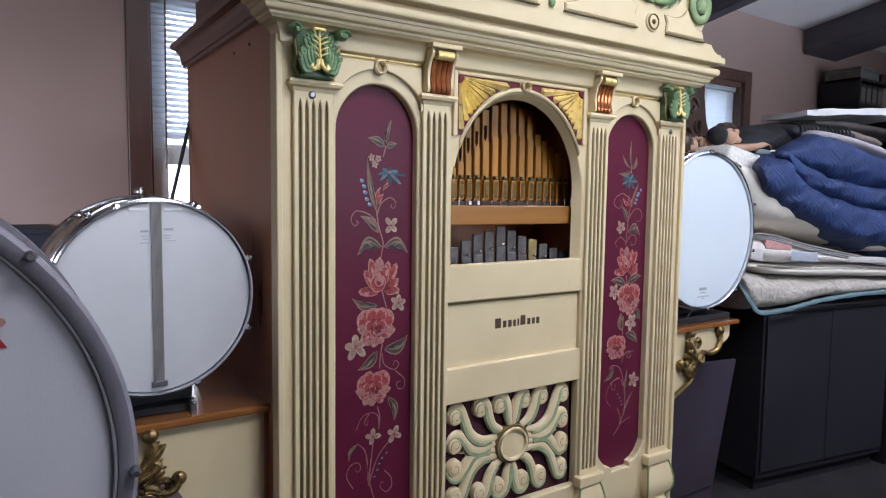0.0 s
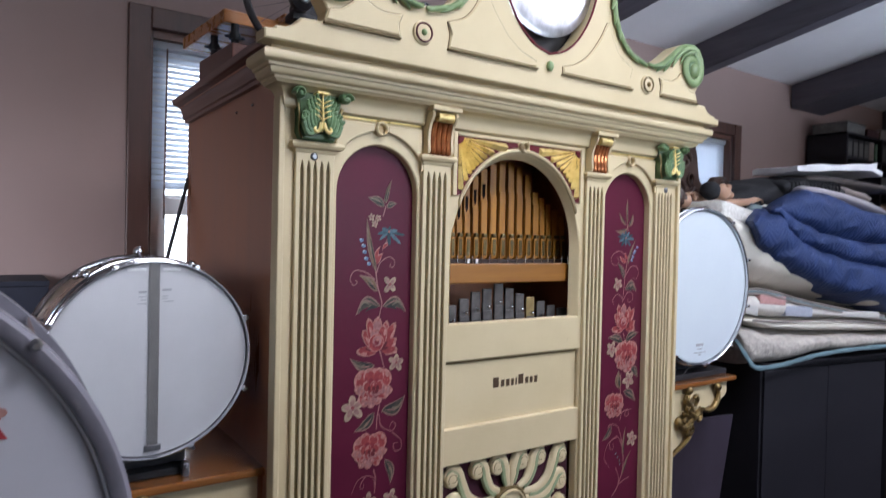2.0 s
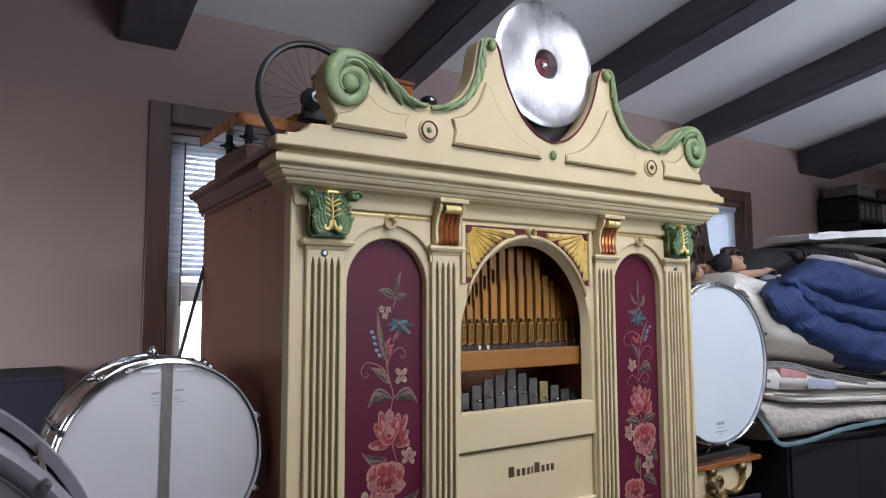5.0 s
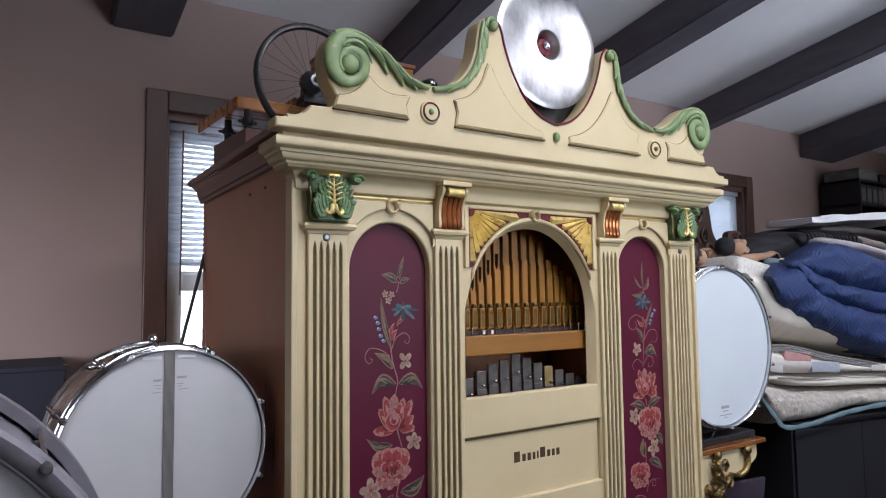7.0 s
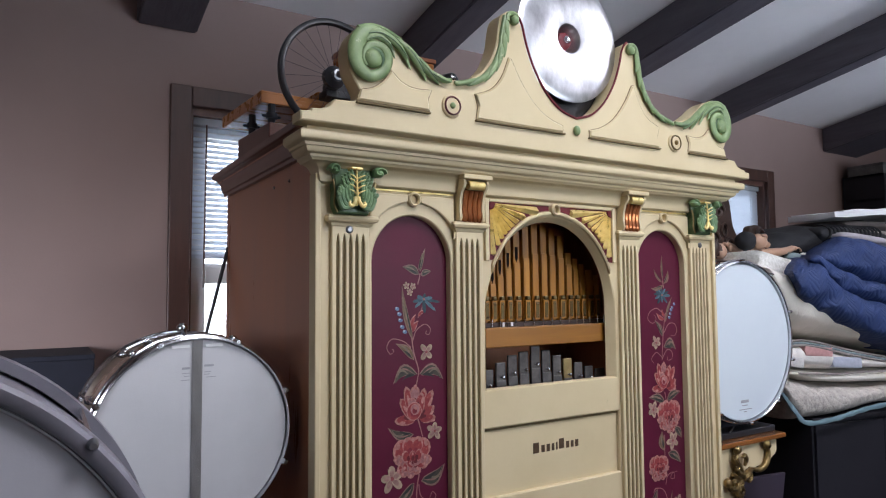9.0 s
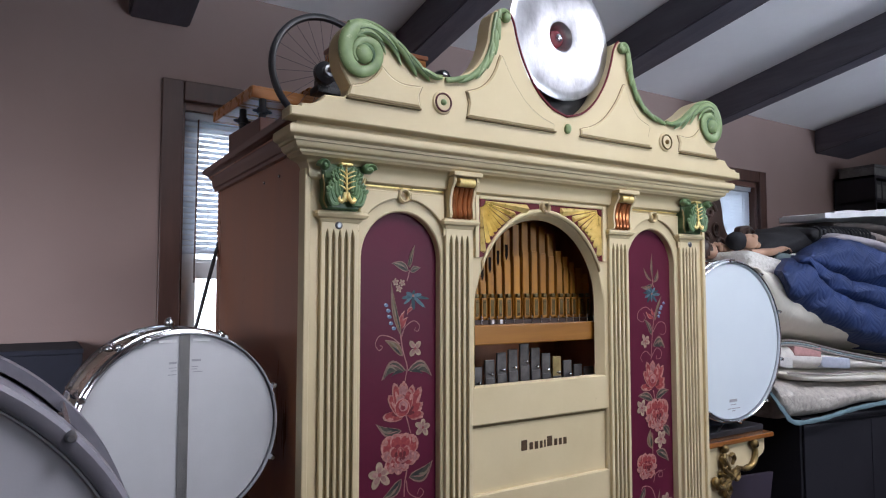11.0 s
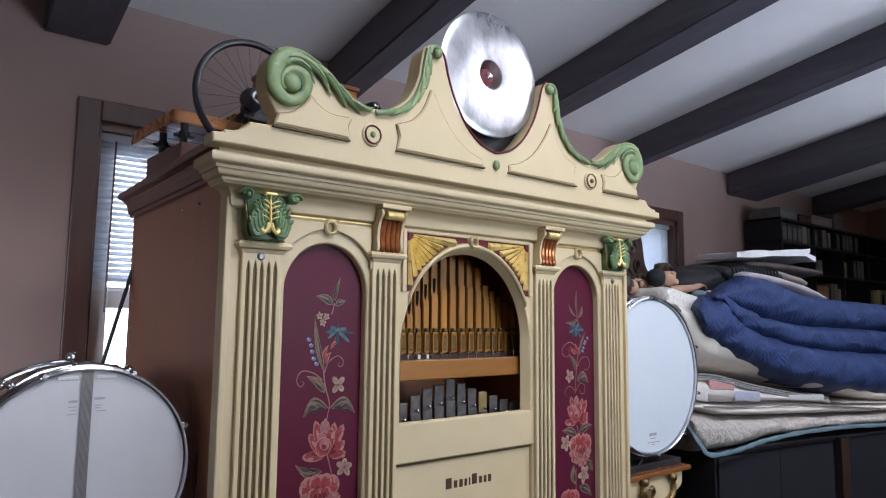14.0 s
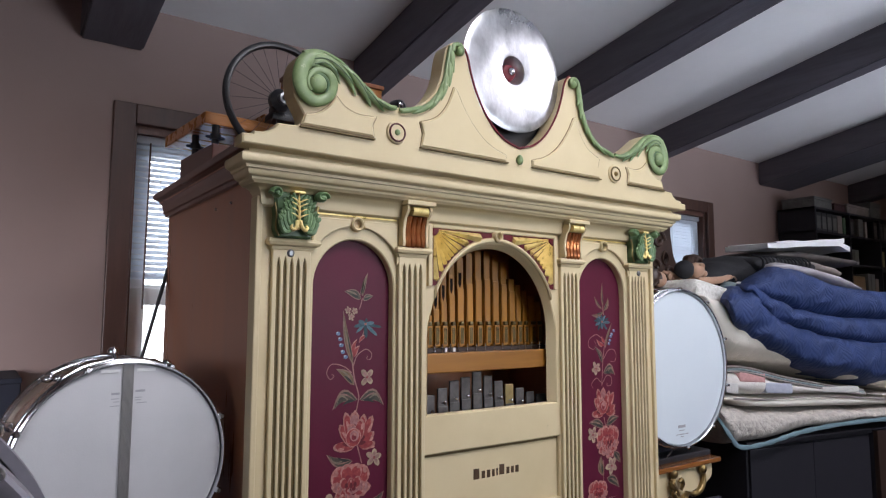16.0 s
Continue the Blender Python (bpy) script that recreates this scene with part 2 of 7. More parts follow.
BLUE_QUILT = material("blue_moving_blanket", (0.024, 0.050, 0.165), (0.014, 0.030, 0.100), 0.66, scale=9, stretch=(1, 1, 1), bump=0.35, fine=220, fine_bump=0.35, spec=0.45)
CREAM_QUILT = material("cream_quilt", (0.82, 0.77, 0.68), (0.74, 0.69, 0.60), 0.85, scale=9, bump=0.5, fine=220, fine_bump=0.4)
GREY_QUILT = material("grey_beige_quilt", (0.60, 0.55, 0.49), (0.40, 0.365, 0.325), 0.85, scale=38, bump=1.0, fine=200, fine_bump=0.4)
TEAL_GREY = material("teal_grey_cloth", (0.22, 0.28, 0.29), (0.16, 0.21, 0.22), 0.85, scale=20, fine=300)
LILAC = material("lilac_grey_cloth", (0.44, 0.41, 0.43), (0.34, 0.31, 0.33), 0.9, scale=10, bump=0.4, fine=250, fine_bump=0.4)
DARK_TAUPE = material("dark_taupe_cloth", (0.09, 0.075, 0.072), (0.055, 0.046, 0.045), 0.9, scale=10, bump=0.4, fine=250, fine_bump=0.4)
# near-black for the shade inside the pipe mouths
DARK_HOLE = material("mouth_shade_black", (0.012, 0.008, 0.006), (0.006, 0.004, 0.003), 0.9, scale=20, spec=0.1)
SPOKE = material("tarnished_spoke", (0.07, 0.055, 0.05), (0.05, 0.04, 0.04), 0.6, metal=0.3, scale=40)
TEAL = material("teal_binding", (0.17, 0.255, 0.285), (0.12, 0.19, 0.22), 0.88, scale=20, fine=300)
PATCHWORK = material("pale_patchwork_cloth", (0.72, 0.68, 0.63), (0.62, 0.58, 0.54), 0.85, scale=40, bump=0.4, fine=220, fine_bump=0.4, spots=((0.42, 0.40, 0.40), 90, 0.62))
DOT_PATCH = material("dotted_grey_cloth", (0.60, 0.58, 0.55), (0.52, 0.50, 0.48), 0.85, scale=60, fine=300, spots=((0.16, 0.16, 0.18), 160, 0.56))
PINK_PATCH = material("pink_check_cloth", (0.60, 0.33, 0.31), (0.46, 0.24, 0.23), 0.85, scale=60, fine=300)
BLUE_PATCH = material("blue_check_cloth", (0.45, 0.47, 0.54), (0.33, 0.35, 0.42), 0.85, scale=60, fine=300)
TAUPE = material("taupe_cloth", (0.29, 0.245, 0.228), (0.20, 0.165, 0.152), 0.9, scale=10, bump=0.4, fine=250, fine_bump=0.4)
BLACK_CLOTH = material("black_cloth", (0.018, 0.018, 0.022), (0.009, 0.009, 0.011), 0.85, scale=14, bump=0.5, fine=250, fine_bump=0.4)
LACE = material("white_lace", (0.90, 0.88, 0.83), (0.62, 0.59, 0.53), 0.9, scale=75, bump=0.9, fine=220, fine_bump=0.8)
SKIN_WOOD = material("painted_wood_flesh", (0.52, 0.320, 0.215), (0.39, 0.225, 0.145), 0.5, scale=12)
CARVED = material("dark_carved_wood", (0.070, 0.036, 0.024), (0.028, 0.015, 0.011), 0.4, scale=12, bump=0.3)
FOAM = material("white_foam_board", (0.80, 0.80, 0.82), (0.72, 0.72, 0.75), 0.6, scale=12, bump=0.1)
BINDER = material("pale_binder", (0.17, 0.17, 0.165), (0.10, 0.10, 0.097), 0.6, scale=20)
BINDER_GREEN = material("green_binder", (0.06, 0.13, 0.07), (0.04, 0.08, 0.05), 0.6, scale=20)
BINDER_YELLOW = material("yellow_binder", (0.30, 0.28, 0.14), (0.22, 0.20, 0.10), 0.6, scale=20)
BINDER_RED = material("red_binder", (0.08, 0.032, 0.034), (0.05, 0.02, 0.022), 0.6, scale=20)
BLACK_SHELF = material("black_shelf", (0.020, 0.019, 0.025), (0.013, 0.0125, 0.017), 0.6, scale=5, spec=0.3)
TAN_CARD = material("brown_card", (0.26, 0.16, 0.085), (0.20, 0.12, 0.065), 0.8, scale=12)
DAY = glowing("daylight_backdrop", (0.88, 0.94, 1.0), 5.0)
DIFFUSER = glowing("lamp_diffuser", (0.96, 0.98, 1.0), 6.0)
STICKER = material("red_sticker", (0.36, 0.03, 0.04), (0.28, 0.02, 0.03), 0.4, scale=20)
PEACH = material("peach_sticker", (0.42, 0.22, 0.19), (0.36, 0.18, 0.15), 0.4, scale=20)


def quilted(m, size, strength, chevron=False):
    """Adds stitched relief: crossing lines, or nested chevrons."""
    nt = m.node_tree
    b = nt.nodes["Principled BSDF"]
    old = b.inputs["Normal"].links[0].from_socket
    co = nt.nodes.new("ShaderNodeTexCoord")
    sep = nt.nodes.new("ShaderNodeSeparateXYZ")
    nt.links.new(co.outputs["Object"], sep.inputs[0])

    def calc(op, a, c):
        n = nt.nodes.new("ShaderNodeMath")
        n.operation = op
        for i, q in enumerate((a, c)):
            if isinstance(q, (int, float)):
                n.inputs[i].default_value = q
            else:
                nt.links.new(q, n.inputs[i])
        return n.outputs[0]

    up = calc("ADD", sep.outputs["Y"], sep.outputs["Z"])
    if chevron:
        lines = [calc("ADD", calc("PINGPONG", sep.outputs["X"], size * 2.2), up)]
    else:
        lines = [calc("ADD", sep.outputs["X"], up), calc("SUBTRACT", sep.outputs["X"], up)]
    heights = [calc("PINGPONG", l, size / 2) for l in lines]
    h = heights[0] if chevron else calc("MINIMUM", heights[0], heights[1])
    h = calc("POWER", calc("MULTIPLY", h, 2 / size), 0.5)
    bump = nt.nodes.new("ShaderNodeBump")
    bump.inputs["Strength"].default_value, bump.inputs["Distance"].default_value = strength, 0.012
    nt.links.new(h, bump.inputs["Height"])
    nt.links.new(old, bump.inputs["Normal"])
    nt.links.new(bump.outputs[0], b.inputs["Normal"])


quilted(BLUE_QUILT, 0.026, 0.26, True)
quilted(GREY_QUILT, 0.055, 0.28)
quilted(CREAM_QUILT, 0.070, 0.12)

# ---- builders ----
from mathutils.geometry import tessellate_polygon


def mesh_of(name, bm, mats, smooth=False):
    bmesh.ops.recalc_face_normals(bm, faces=bm.faces)
    d = bpy.data.meshes.new(name)
    bm.to_mesh(d)
    bm.free()
    for m in mats if isinstance(mats, (list, tuple)) else [mats]:
        d.materials.append(m)
    if smooth:
        d.polygons.foreach_set("use_smooth", [True] * len(d.polygons))
        d.set_sharp_from_angle(angle=radians(40))
    return d


def part(name, bm, mats, parent, label="", smooth=False, m=None):
    ob = new(name, mesh_of(name, bm, mats, smooth))
    ob.parent = parent
    if m is not None:
        ob.matrix_basis = m
    return tagged(ob, label)


def thing(name, label, category, place=(0, 0, 0), turn=0, group=""):
    ob = new(name)
    ob.empty_display_size = 0.05
    ob.matrix_basis = pose(*place, 0, 0, turn)
    return tagged(ob, label, category, group)


def structure(name, bm, mats, label="", smooth=False):
    return tagged(new(name, mesh_of(name, bm, mats, smooth)), label or name.replace("_", " "), "", "", "structure")


def join(*bms):
    out = bmesh.new()
    for bm in bms:
        d = bpy.data.meshes.new("tmp")
        bm.to_mesh(d)
        bm.free()
        out.from_mesh(d)
        bpy.data.meshes.remove(d)
    return out


def moved(bm, m):
    bm.transform(m)
    return bm


def block(x0, x1, y0, y1, z0, z1, bevel=0.0, segments=2):
    bm = bmesh.new()
    bmesh.ops.create_cube(bm, size=1)
    bm.transform(Matrix.Translation(((x0 + x1) / 2, (y0 + y1) / 2, (z0 + z1) / 2)) @ Matrix.Diagonal((x1 - x0, y1 - y0, z1 - z0, 1)))
    if bevel:
        bmesh.ops.bevel(bm, geom=bm.edges, offset=bevel, segments=segments, affect="EDGES", profile=0.5)
    return bm


def around(loop):
    return sum(a[0] * b[1] - b[0] * a[1] for a, b in zip(loop, loop[1:] + loop[:1])) / 2


def inset(loop, d):
    """Moves each corner to the left of the loop's way by d."""
    out = []
    n = len(loop)
    for i in range(n):
        p, q, r = Vector(loop[i - 1]), Vector(loop[i]), Vector(loop[(i + 1) % n])
        a, b = q - p, r - q
        a = a.normalized() if a.length > 1e-9 else Vector((1, 0))
        b = b.normalized() if b.length > 1e-9 else a
        na, nb = Vector((-a.y, a.x)), Vector((-b.y, b.x))
        s = na + nb
        s = s.normalized() if s.length > 1e-6 else na
        k = d / max(0.45, s.dot(na))
        out.append((q.x + s.x * k, q.y + s.y * k))
    return out


def plate(outer, holes=(), depth=0.02, bevel=0.0, y=0.0):
    """A board cut to a shape in x and z, its front at y, with a chamfered front edge; the holes go through."""
    loops = [list(outer) if around(list(outer)) > 0 else list(outer)[::-1]]
    for h in holes:
        h = list(h)
        loops.append(h if around(h) < 0 else h[::-1])
    bm = bmesh.new()
    fronts = [inset(l, bevel) if bevel else l for l in loops]

    def ring(ls, yy):
        return [[bm.verts.new((x, yy, z)) for x, z in l] for l in ls]

    rings = [ring(fronts, y)]
    if bevel:
        rings.append(ring(loops, y + bevel))
    rings.append(ring(loops, y + depth))
    tris = tessellate_polygon([[Vector((x, z, 0)) for x, z in l] for l in fronts])
    for rg, flip in ((rings[0], False), (rings[-1], True)):
        flat = [v for l in rg for v in l]
        for t in tris:
            if len(set(t)) == 3:
                try:
                    bm.faces.new([flat[i] for i in (t if not flip else t[::-1])])
                except ValueError:
                    pass
    for a, b in zip(rings, rings[1:]):
        for la, lb in zip(a, b):
            for i in range(len(la)):
                j = (i + 1) % len(la)
                bm.faces.new((la[i], la[j], lb[j], lb[i]))
    return bm


def arc(cx, cz, rx, rz, a0, a1, n=16):
    return [(cx + rx * math.cos(radians(a0 + (a1 - a0) * i / n)), cz + rz * math.sin(radians(a0 + (a1 - a0) * i / n))) for i in range(n + 1)]


def spline(pts, n=8):
    """A smooth curve through the points (any dimension)."""
    p = [Vector(q) for q in pts]
    p = [2 * p[0] - p[1]] + p + [2 * p[-1] - p[-2]]
    out = []
    for i in range(1, len(p) - 2):
        for k in range(n):
            t = k / n
            out.append(0.5 * (2 * p[i] + (p[i + 1] - p[i - 1]) * t + (2 * p[i - 1] - 5 * p[i] + 4 * p[i + 1] - p[i + 2]) * t * t + (3 * p[i] - p[i - 1] - 3 * p[i + 1] + p[i + 2]) * t ** 3))
    out.append(p[-2])
    return [tuple(v) for v in out]


def sweep(path, radius, sides=8, flat=1.0, closed=False):
    """A tube along a path; radius: a number or one for each point; flat: squash along y."""
    pts = [Vector(p) for p in path]
    n = len(pts)
    rad = radius if isinstance(radius, (list, tuple)) else [radius] * n
    bm = bmesh.new()
    rings = []
    side = None
    for i in range(n):
        a = pts[i - 1] if i or closed else pts[i]
        b = pts[(i + 1) % n] if i < n - 1 or closed else pts[i]
        w = (b - a).normalized()
        if side is None:
            side = w.cross(Vector((0, 1, 0)))
            if side.length < 0.1:
                side = w.cross(Vector((1, 0, 0)))
        side = (side - w * side.dot(w)).normalized()
        up = side.cross(w)
        ring = []
        for k in range(sides):
            t = 2 * math.pi * k / sides
            o = (side * math.cos(t) + up * math.sin(t)) * rad[i]
            o.y *= flat
            ring.append(bm.verts.new(pts[i] + o))
        rings.append(ring)
    for i in range(n if closed else n - 1):
        a, b = rings[i], rings[(i + 1) % n]
        for k in range(sides):
            bm.faces.new((a[k], a[(k + 1) % sides], b[(k + 1) % sides], b[k]))
    if not closed:
        bm.faces.new(rings[0])
        bm.faces.new(rings[-1][::-1])
    return bm


def lathe(profile, segments=48, closed=False):
    """Profile of (radius, y) turned about the y axis."""
    bm = bmesh.new()
    rings = []
    for r, y in profile:
        if r < 1e-6:
            rings.append([bm.verts.new((0, y, 0))])
        else:
            rings.append([bm.verts.new((r * math.cos(2 * math.pi * k / segments), y, r * math.sin(2 * math.pi * k / segments))) for k in range(segments)])
    pairs = list(zip(rings, rings[1:])) + ([(rings[-1], rings[0])] if closed else [])
    for a, b in pairs:
        for k in range(segments):
            j = (k + 1) % segments
            if len(a) == 1 and len(b) > 1:
                bm.faces.new((a[0], b[j], b[k]))
            elif len(b) == 1 and len(a) > 1:
                bm.faces.new((a[k], a[j], b[0]))
            elif len(a) > 1:
                bm.faces.new((a[k], a[j], b[j], b[k]))
    return bm


def ball(c, r, squash=(1, 1, 1), u=16, v=10):
    bm = bmesh.new()
    bmesh.ops.create_uvsphere(bm, u_segments=u, v_segments=v, radius=r)
    bm.transform(Matrix.Translation(c) @ Matrix.Diagonal((*squash, 1)))
    return bm


def rod(a, b, r, sides=10):
    return sweep([a, b], r, sides)


def mirror(loop):
    return [(-x, z) for x, z in loop]


UP_Z = Matrix.Rotation(radians(90), 4, "X")      # turns the y axis up

# ---- room ----
X0, X1, Y0, Y1 = -2.6, 7.0, -3.7, 1.41
structure("floor", block(X0, X1, Y0, Y1 + 0.15, -0.1, 0), FLOOR, "dark worn carpet floor")


def wall(name, outline, holes, y, label):
    return structure(name, plate(outline, holes, 0.15, 0, y), WALL, label)


def rect(x0, x1, z0, z1):
    return [(x0, z0), (x1, z0), (x1, z1), (x0, z1)]


W1, W2 = (-0.697, -0.250, 0.985, 2.124), (2.752, 3.213, 0.985, 2.126)
wall("wall_north", rect(X0, X1, 0, ceiling_z(Y1)), [rect(*W1), rect(*W2)], Y1, "brown painted wall with two narrow windows")
# made-up openings in the unseen south wall, for two of the fill lamps
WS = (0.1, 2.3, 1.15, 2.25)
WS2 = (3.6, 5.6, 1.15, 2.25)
wall("wall_south", rect(X0, X1, 0, ceiling_z(Y0)), [rect(*WS), rect(*WS2)], Y0 - 0.15, "unseen brown painted wall with two added wide windows")
for name, x in (("wall_west", X0 - 0.12), ("wall_east", X1)):
    # the west opening is added too, for the third fill lamp
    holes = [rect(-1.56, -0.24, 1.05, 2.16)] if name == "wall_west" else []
    bm = plate([(Y0 - 0.15, 0), (Y1 + 0.15, 0), (Y1 + 0.15, ceiling_z(Y1 + 0.15)), (Y0 - 0.15, ceiling_z(Y0 - 0.15))], holes, 0.12)
    bm.transform(Matrix.Translation((x + 0.12, 0, 0)) @ Matrix.Rotation(radians(90), 4, "Z"))
    structure(name, bm, WALL, "brown painted side wall")


def slope_box(x0, x1, y0, y1, lo, hi, bevel=0.0):
    bm = bmesh.new()
    v = [bm.verts.new((x, y, ceiling_z(y) + o)) for x in (x0, x1) for y in (y0, y1) for o in (lo, hi)]
    for f in ((0, 1, 3, 2), (4, 6, 7, 5), (0, 4, 5, 1), (2, 3, 7, 6), (0, 2, 6, 4), (1, 5, 7, 3)):
        bm.faces.new([v[i] for i in f])
    if bevel:
        bmesh.ops.bevel(bm, geom=bm.edges, offset=bevel, segments=2, affect="EDGES")
    return bm


structure("ceiling", slope_box(X0 - 0.12, X1 + 0.12, Y0 - 0.15, Y1 + 0.15, 0, 0.1), CEILING, "sloping off-white plaster ceiling")
for x0, x1 in ((-2.05, -1.83), (-0.906, -0.681), (0.268, 0.405), (1.345, 1.525), (2.552, 2.665), (3.99, 4.48), (5.6, 5.8)):
    structure("beam", slope_box(x0, x1, Y0, Y1 - 0.002, -0.185, 0.004, 0.008), BEAM, "dark rough-sawn wooden ceiling beam")


def window(name, x0, x1, z0, z1, y, blind_to, label, tilt=47):
    """Casing, double-hung sashes, glass and a venetian blind, in an opening from x0 to x1 and z0 to z1 of a wall whose face is at y."""
    w = tagged(new(name), label, "", "", "structure")
    c = 0.081
    part("casing", join(block(x0 - c, x0, y - 0.022, y + 0.01, z0 - 0.02, z1 + c, 0.004), block(x1, x1 + c, y - 0.022, y + 0.01, z0 - 0.02, z1 + c, 0.004),
                        block(x0 + 0.001, x1 - 0.001, y - 0.021, y + 0.01, z1, z1 + c, 0.004)), DARK_TRIM, w, "dark-stained window casing")
    part("window_sill", block(x0 - c - 0.02, x1 + c + 0.02, y - 0.07, y + 0.03, z0 - 0.055, z0 - 0.02, 0.006), DARK_TRIM, w, "dark-stained window sill")
    part("jamb", join(block(x0, x0 + 0.012, y + 0.012, y + 0.15, z0, z1), block(x1 - 0.012, x1, y + 0.012, y + 0.15, z0, z1), block(x0 + 0.013, x1 - 0.013, y + 0.012, y + 0.15, z1 - 0.03, z1)), JAMB, w, "reddish stained jamb")
    mid = z0 + (z1 - z0) * 0.405
    for a, b, yy in ((mid, z1 - 0.03, y + 0.10), (z0, mid + 0.03, y + 0.07)):
        part("window_frame", join(block(x0 + 0.012, x0 + 0.078, yy, yy + 0.028, a, b, 0.003), block(x1 - 0.078, x1 - 0.012, yy, yy + 0.028, a, b, 0.003),
                                  block(x0 + 0.078, x1 - 0.078, yy + 0.001, yy + 0.027, a, a + 0.045, 0.003), block(x0 + 0.078, x1 - 0.078, yy + 0.001, yy + 0.027, b - 0.068, b, 0.003)), WHITE, w, "white sash frame")
        g = part("pane", block(x0 + 0.076, x1 - 0.076, yy + 0.012, yy + 0.016, a + 0.043, b - 0.066), GLASS, w, "clear window glass")
        g.visible_shadow = False
    # blind: head rail, slats, bottom rail, tilt wand
    bx0, bx1 = x0 + 0.014, x1 - 0.014
    yb = y + 0.022
    part("head_rail", block(bx0, bx1, yb + 0.018, yb + 0.052, z1 - 0.062, z1 - 0.03, 0.003), SLAT, w)
    slat = block(bx0, bx1, -0.0125, 0.0125, -0.0006, 0.0006)
    data = mesh_of("slat", slat, SLAT)
    z = z1 - 0.075
    while z > blind_to + 0.02:
        s = new("slat", data)
        s.parent = w
        s.matrix_basis = pose(0, yb + 0.036, z, tilt)
        z -= 0.0225
    part("bottom_rail", block(bx0, bx1, yb + 0.024, yb + 0.048, blind_to, blind_to + 0.014, 0.002), SLAT, w)
    part("tilt_wand", join(rod((bx0 + 0.055, yb + 0.012, z1 - 0.06), (bx0 + 0.05, yb + 0.012, blind_to - 0.12), 0.0035, 8)), DARK_TRIM, w, "dark tilt wand of the blind")
    part("cord", join(rod((bx1 - 0.1, yb + 0.022, z1 - 0.06), (bx1 - 0.1, yb + 0.022, blind_to), 0.0012, 6), rod((bx0 + 0.1, yb + 0.022, z1 - 0.06), (bx0 + 0.1, yb + 0.022, blind_to), 0.0012, 6)), SLAT, w)
    return w


GLASS = bpy.data.materials.new("window_glass")
GLASS.use_nodes = True
gb = GLASS.node_tree.nodes["Principled BSDF"]
gb.inputs["Transmission Weight"].default_value, gb.inputs["Roughness"].default_value, gb.inputs["IOR"].default_value = 1.0, 0.0, 1.45

window("window_1", *W1, Y1, 1.511, "narrow double-hung window with a white blind half lowered")
window("window_2", *W2, Y1, 1.09, "narrow window with a lowered white venetian blind", 74)
# casings of the added openings, all out of view
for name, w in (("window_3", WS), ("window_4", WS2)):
    ws = tagged(new(name), "added wide bare window in dark casing, out of view", "", "", "structure")
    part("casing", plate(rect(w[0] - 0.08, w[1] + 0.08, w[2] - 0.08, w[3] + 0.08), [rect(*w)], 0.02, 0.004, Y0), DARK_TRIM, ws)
ws = tagged(new("window_5"), "added side window in dark casing, out of view", "", "", "structure")
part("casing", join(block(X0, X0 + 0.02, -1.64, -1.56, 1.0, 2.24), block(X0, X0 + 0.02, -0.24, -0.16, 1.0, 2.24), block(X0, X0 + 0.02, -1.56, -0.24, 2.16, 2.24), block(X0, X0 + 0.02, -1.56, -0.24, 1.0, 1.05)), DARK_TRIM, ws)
structure("backdrop", block(-3.5, 8, 4.0, 4.02, -1, 5), DAY, "bright overcast daylight outside the windows")


def ceiling_light(x, y):
    t = thing("ceiling_light", "square white fluorescent ceiling light with a plain diffuser", "ceiling light", group="ceiling lights")
    tilt = Matrix.Translation((x, y, ceiling_z(y))) @ Matrix.Rotation(-math.atan(SLOPE), 4, "X")
    t.matrix_basis = tilt
    part("frame", join(block(-0.44, 0.44, -0.62, -0.58, -0.048, 0.02, 0.004), block(-0.44, 0.44, 0.58, 0.62, -0.048, 0.02, 0.004), block(-0.44, -0.41, -0.58, 0.58, -0.048, 0.02), block(0.41, 0.44, -0.58, 0.58, -0.048, 0.02)), WHITE, t)
    part("diffuser", block(-0.41, 0.41, -0.58, 0.58, -0.042, -0.032), DIFFUSER, t)
    return t


for lx, ly in LIGHTS:
    ceiling_light(lx, ly)

# ---- the band organ ----
organ = thing("band_organ", "cream fairground band organ with painted panels and gilded carving", "band organ")

# case: side panels, back, top with its crown moulding, plinth
CX, CB = 0.685, 0.835
part("side_panel", block(-CX, -CX + 0.022, 0.052, CB, 0.0, 1.662, 0.002), CASE, organ, "reddish cherry wood side of the case")
part("side_panel", block(CX - 0.022, CX, 0.052, CB, 0.0, 1.662, 0.002), CASE, organ, "reddish cherry wood side of the case")
part("back_panel", block(-CX + 0.022, CX - 0.022, CB - 0.02, CB, 0.0, 1.662), CASE, organ)
part("case_top", block(-CX - 0.03, CX + 0.03, 0.05, CB + 0.01, 1.690, 1.700, 0.003), CASE, organ)
part("inner_floor", block(-CX + 0.022, CX - 0.022, 0.053, CB - 0.02, 0.36, 0.38), CASE, organ)


def moulding(profile, half, front, back, close=True):
    """A moulding round three sides: profile of (projection, z), outermost walls at half + p and front - p."""
    bm = bmesh.new()
    rings = []
    for p, z in profile:
        rings.append([bm.verts.new(v) for v in ((-half - p, back, z), (-half - p, front - p, z), (half + p, front - p, z), (half + p, back, z))])
    for a, b in zip(rings, rings[1:]):
        for i in range(3):
            bm.faces.new((a[i], a[i + 1], b[i + 1], b[i]))
    bm.faces.new(rings[0])
    bm.faces.new(rings[-1][::-1])
    bm.faces.new([r[0] for r in rings] + [r[3] for r in rings[::-1]])
    return bm


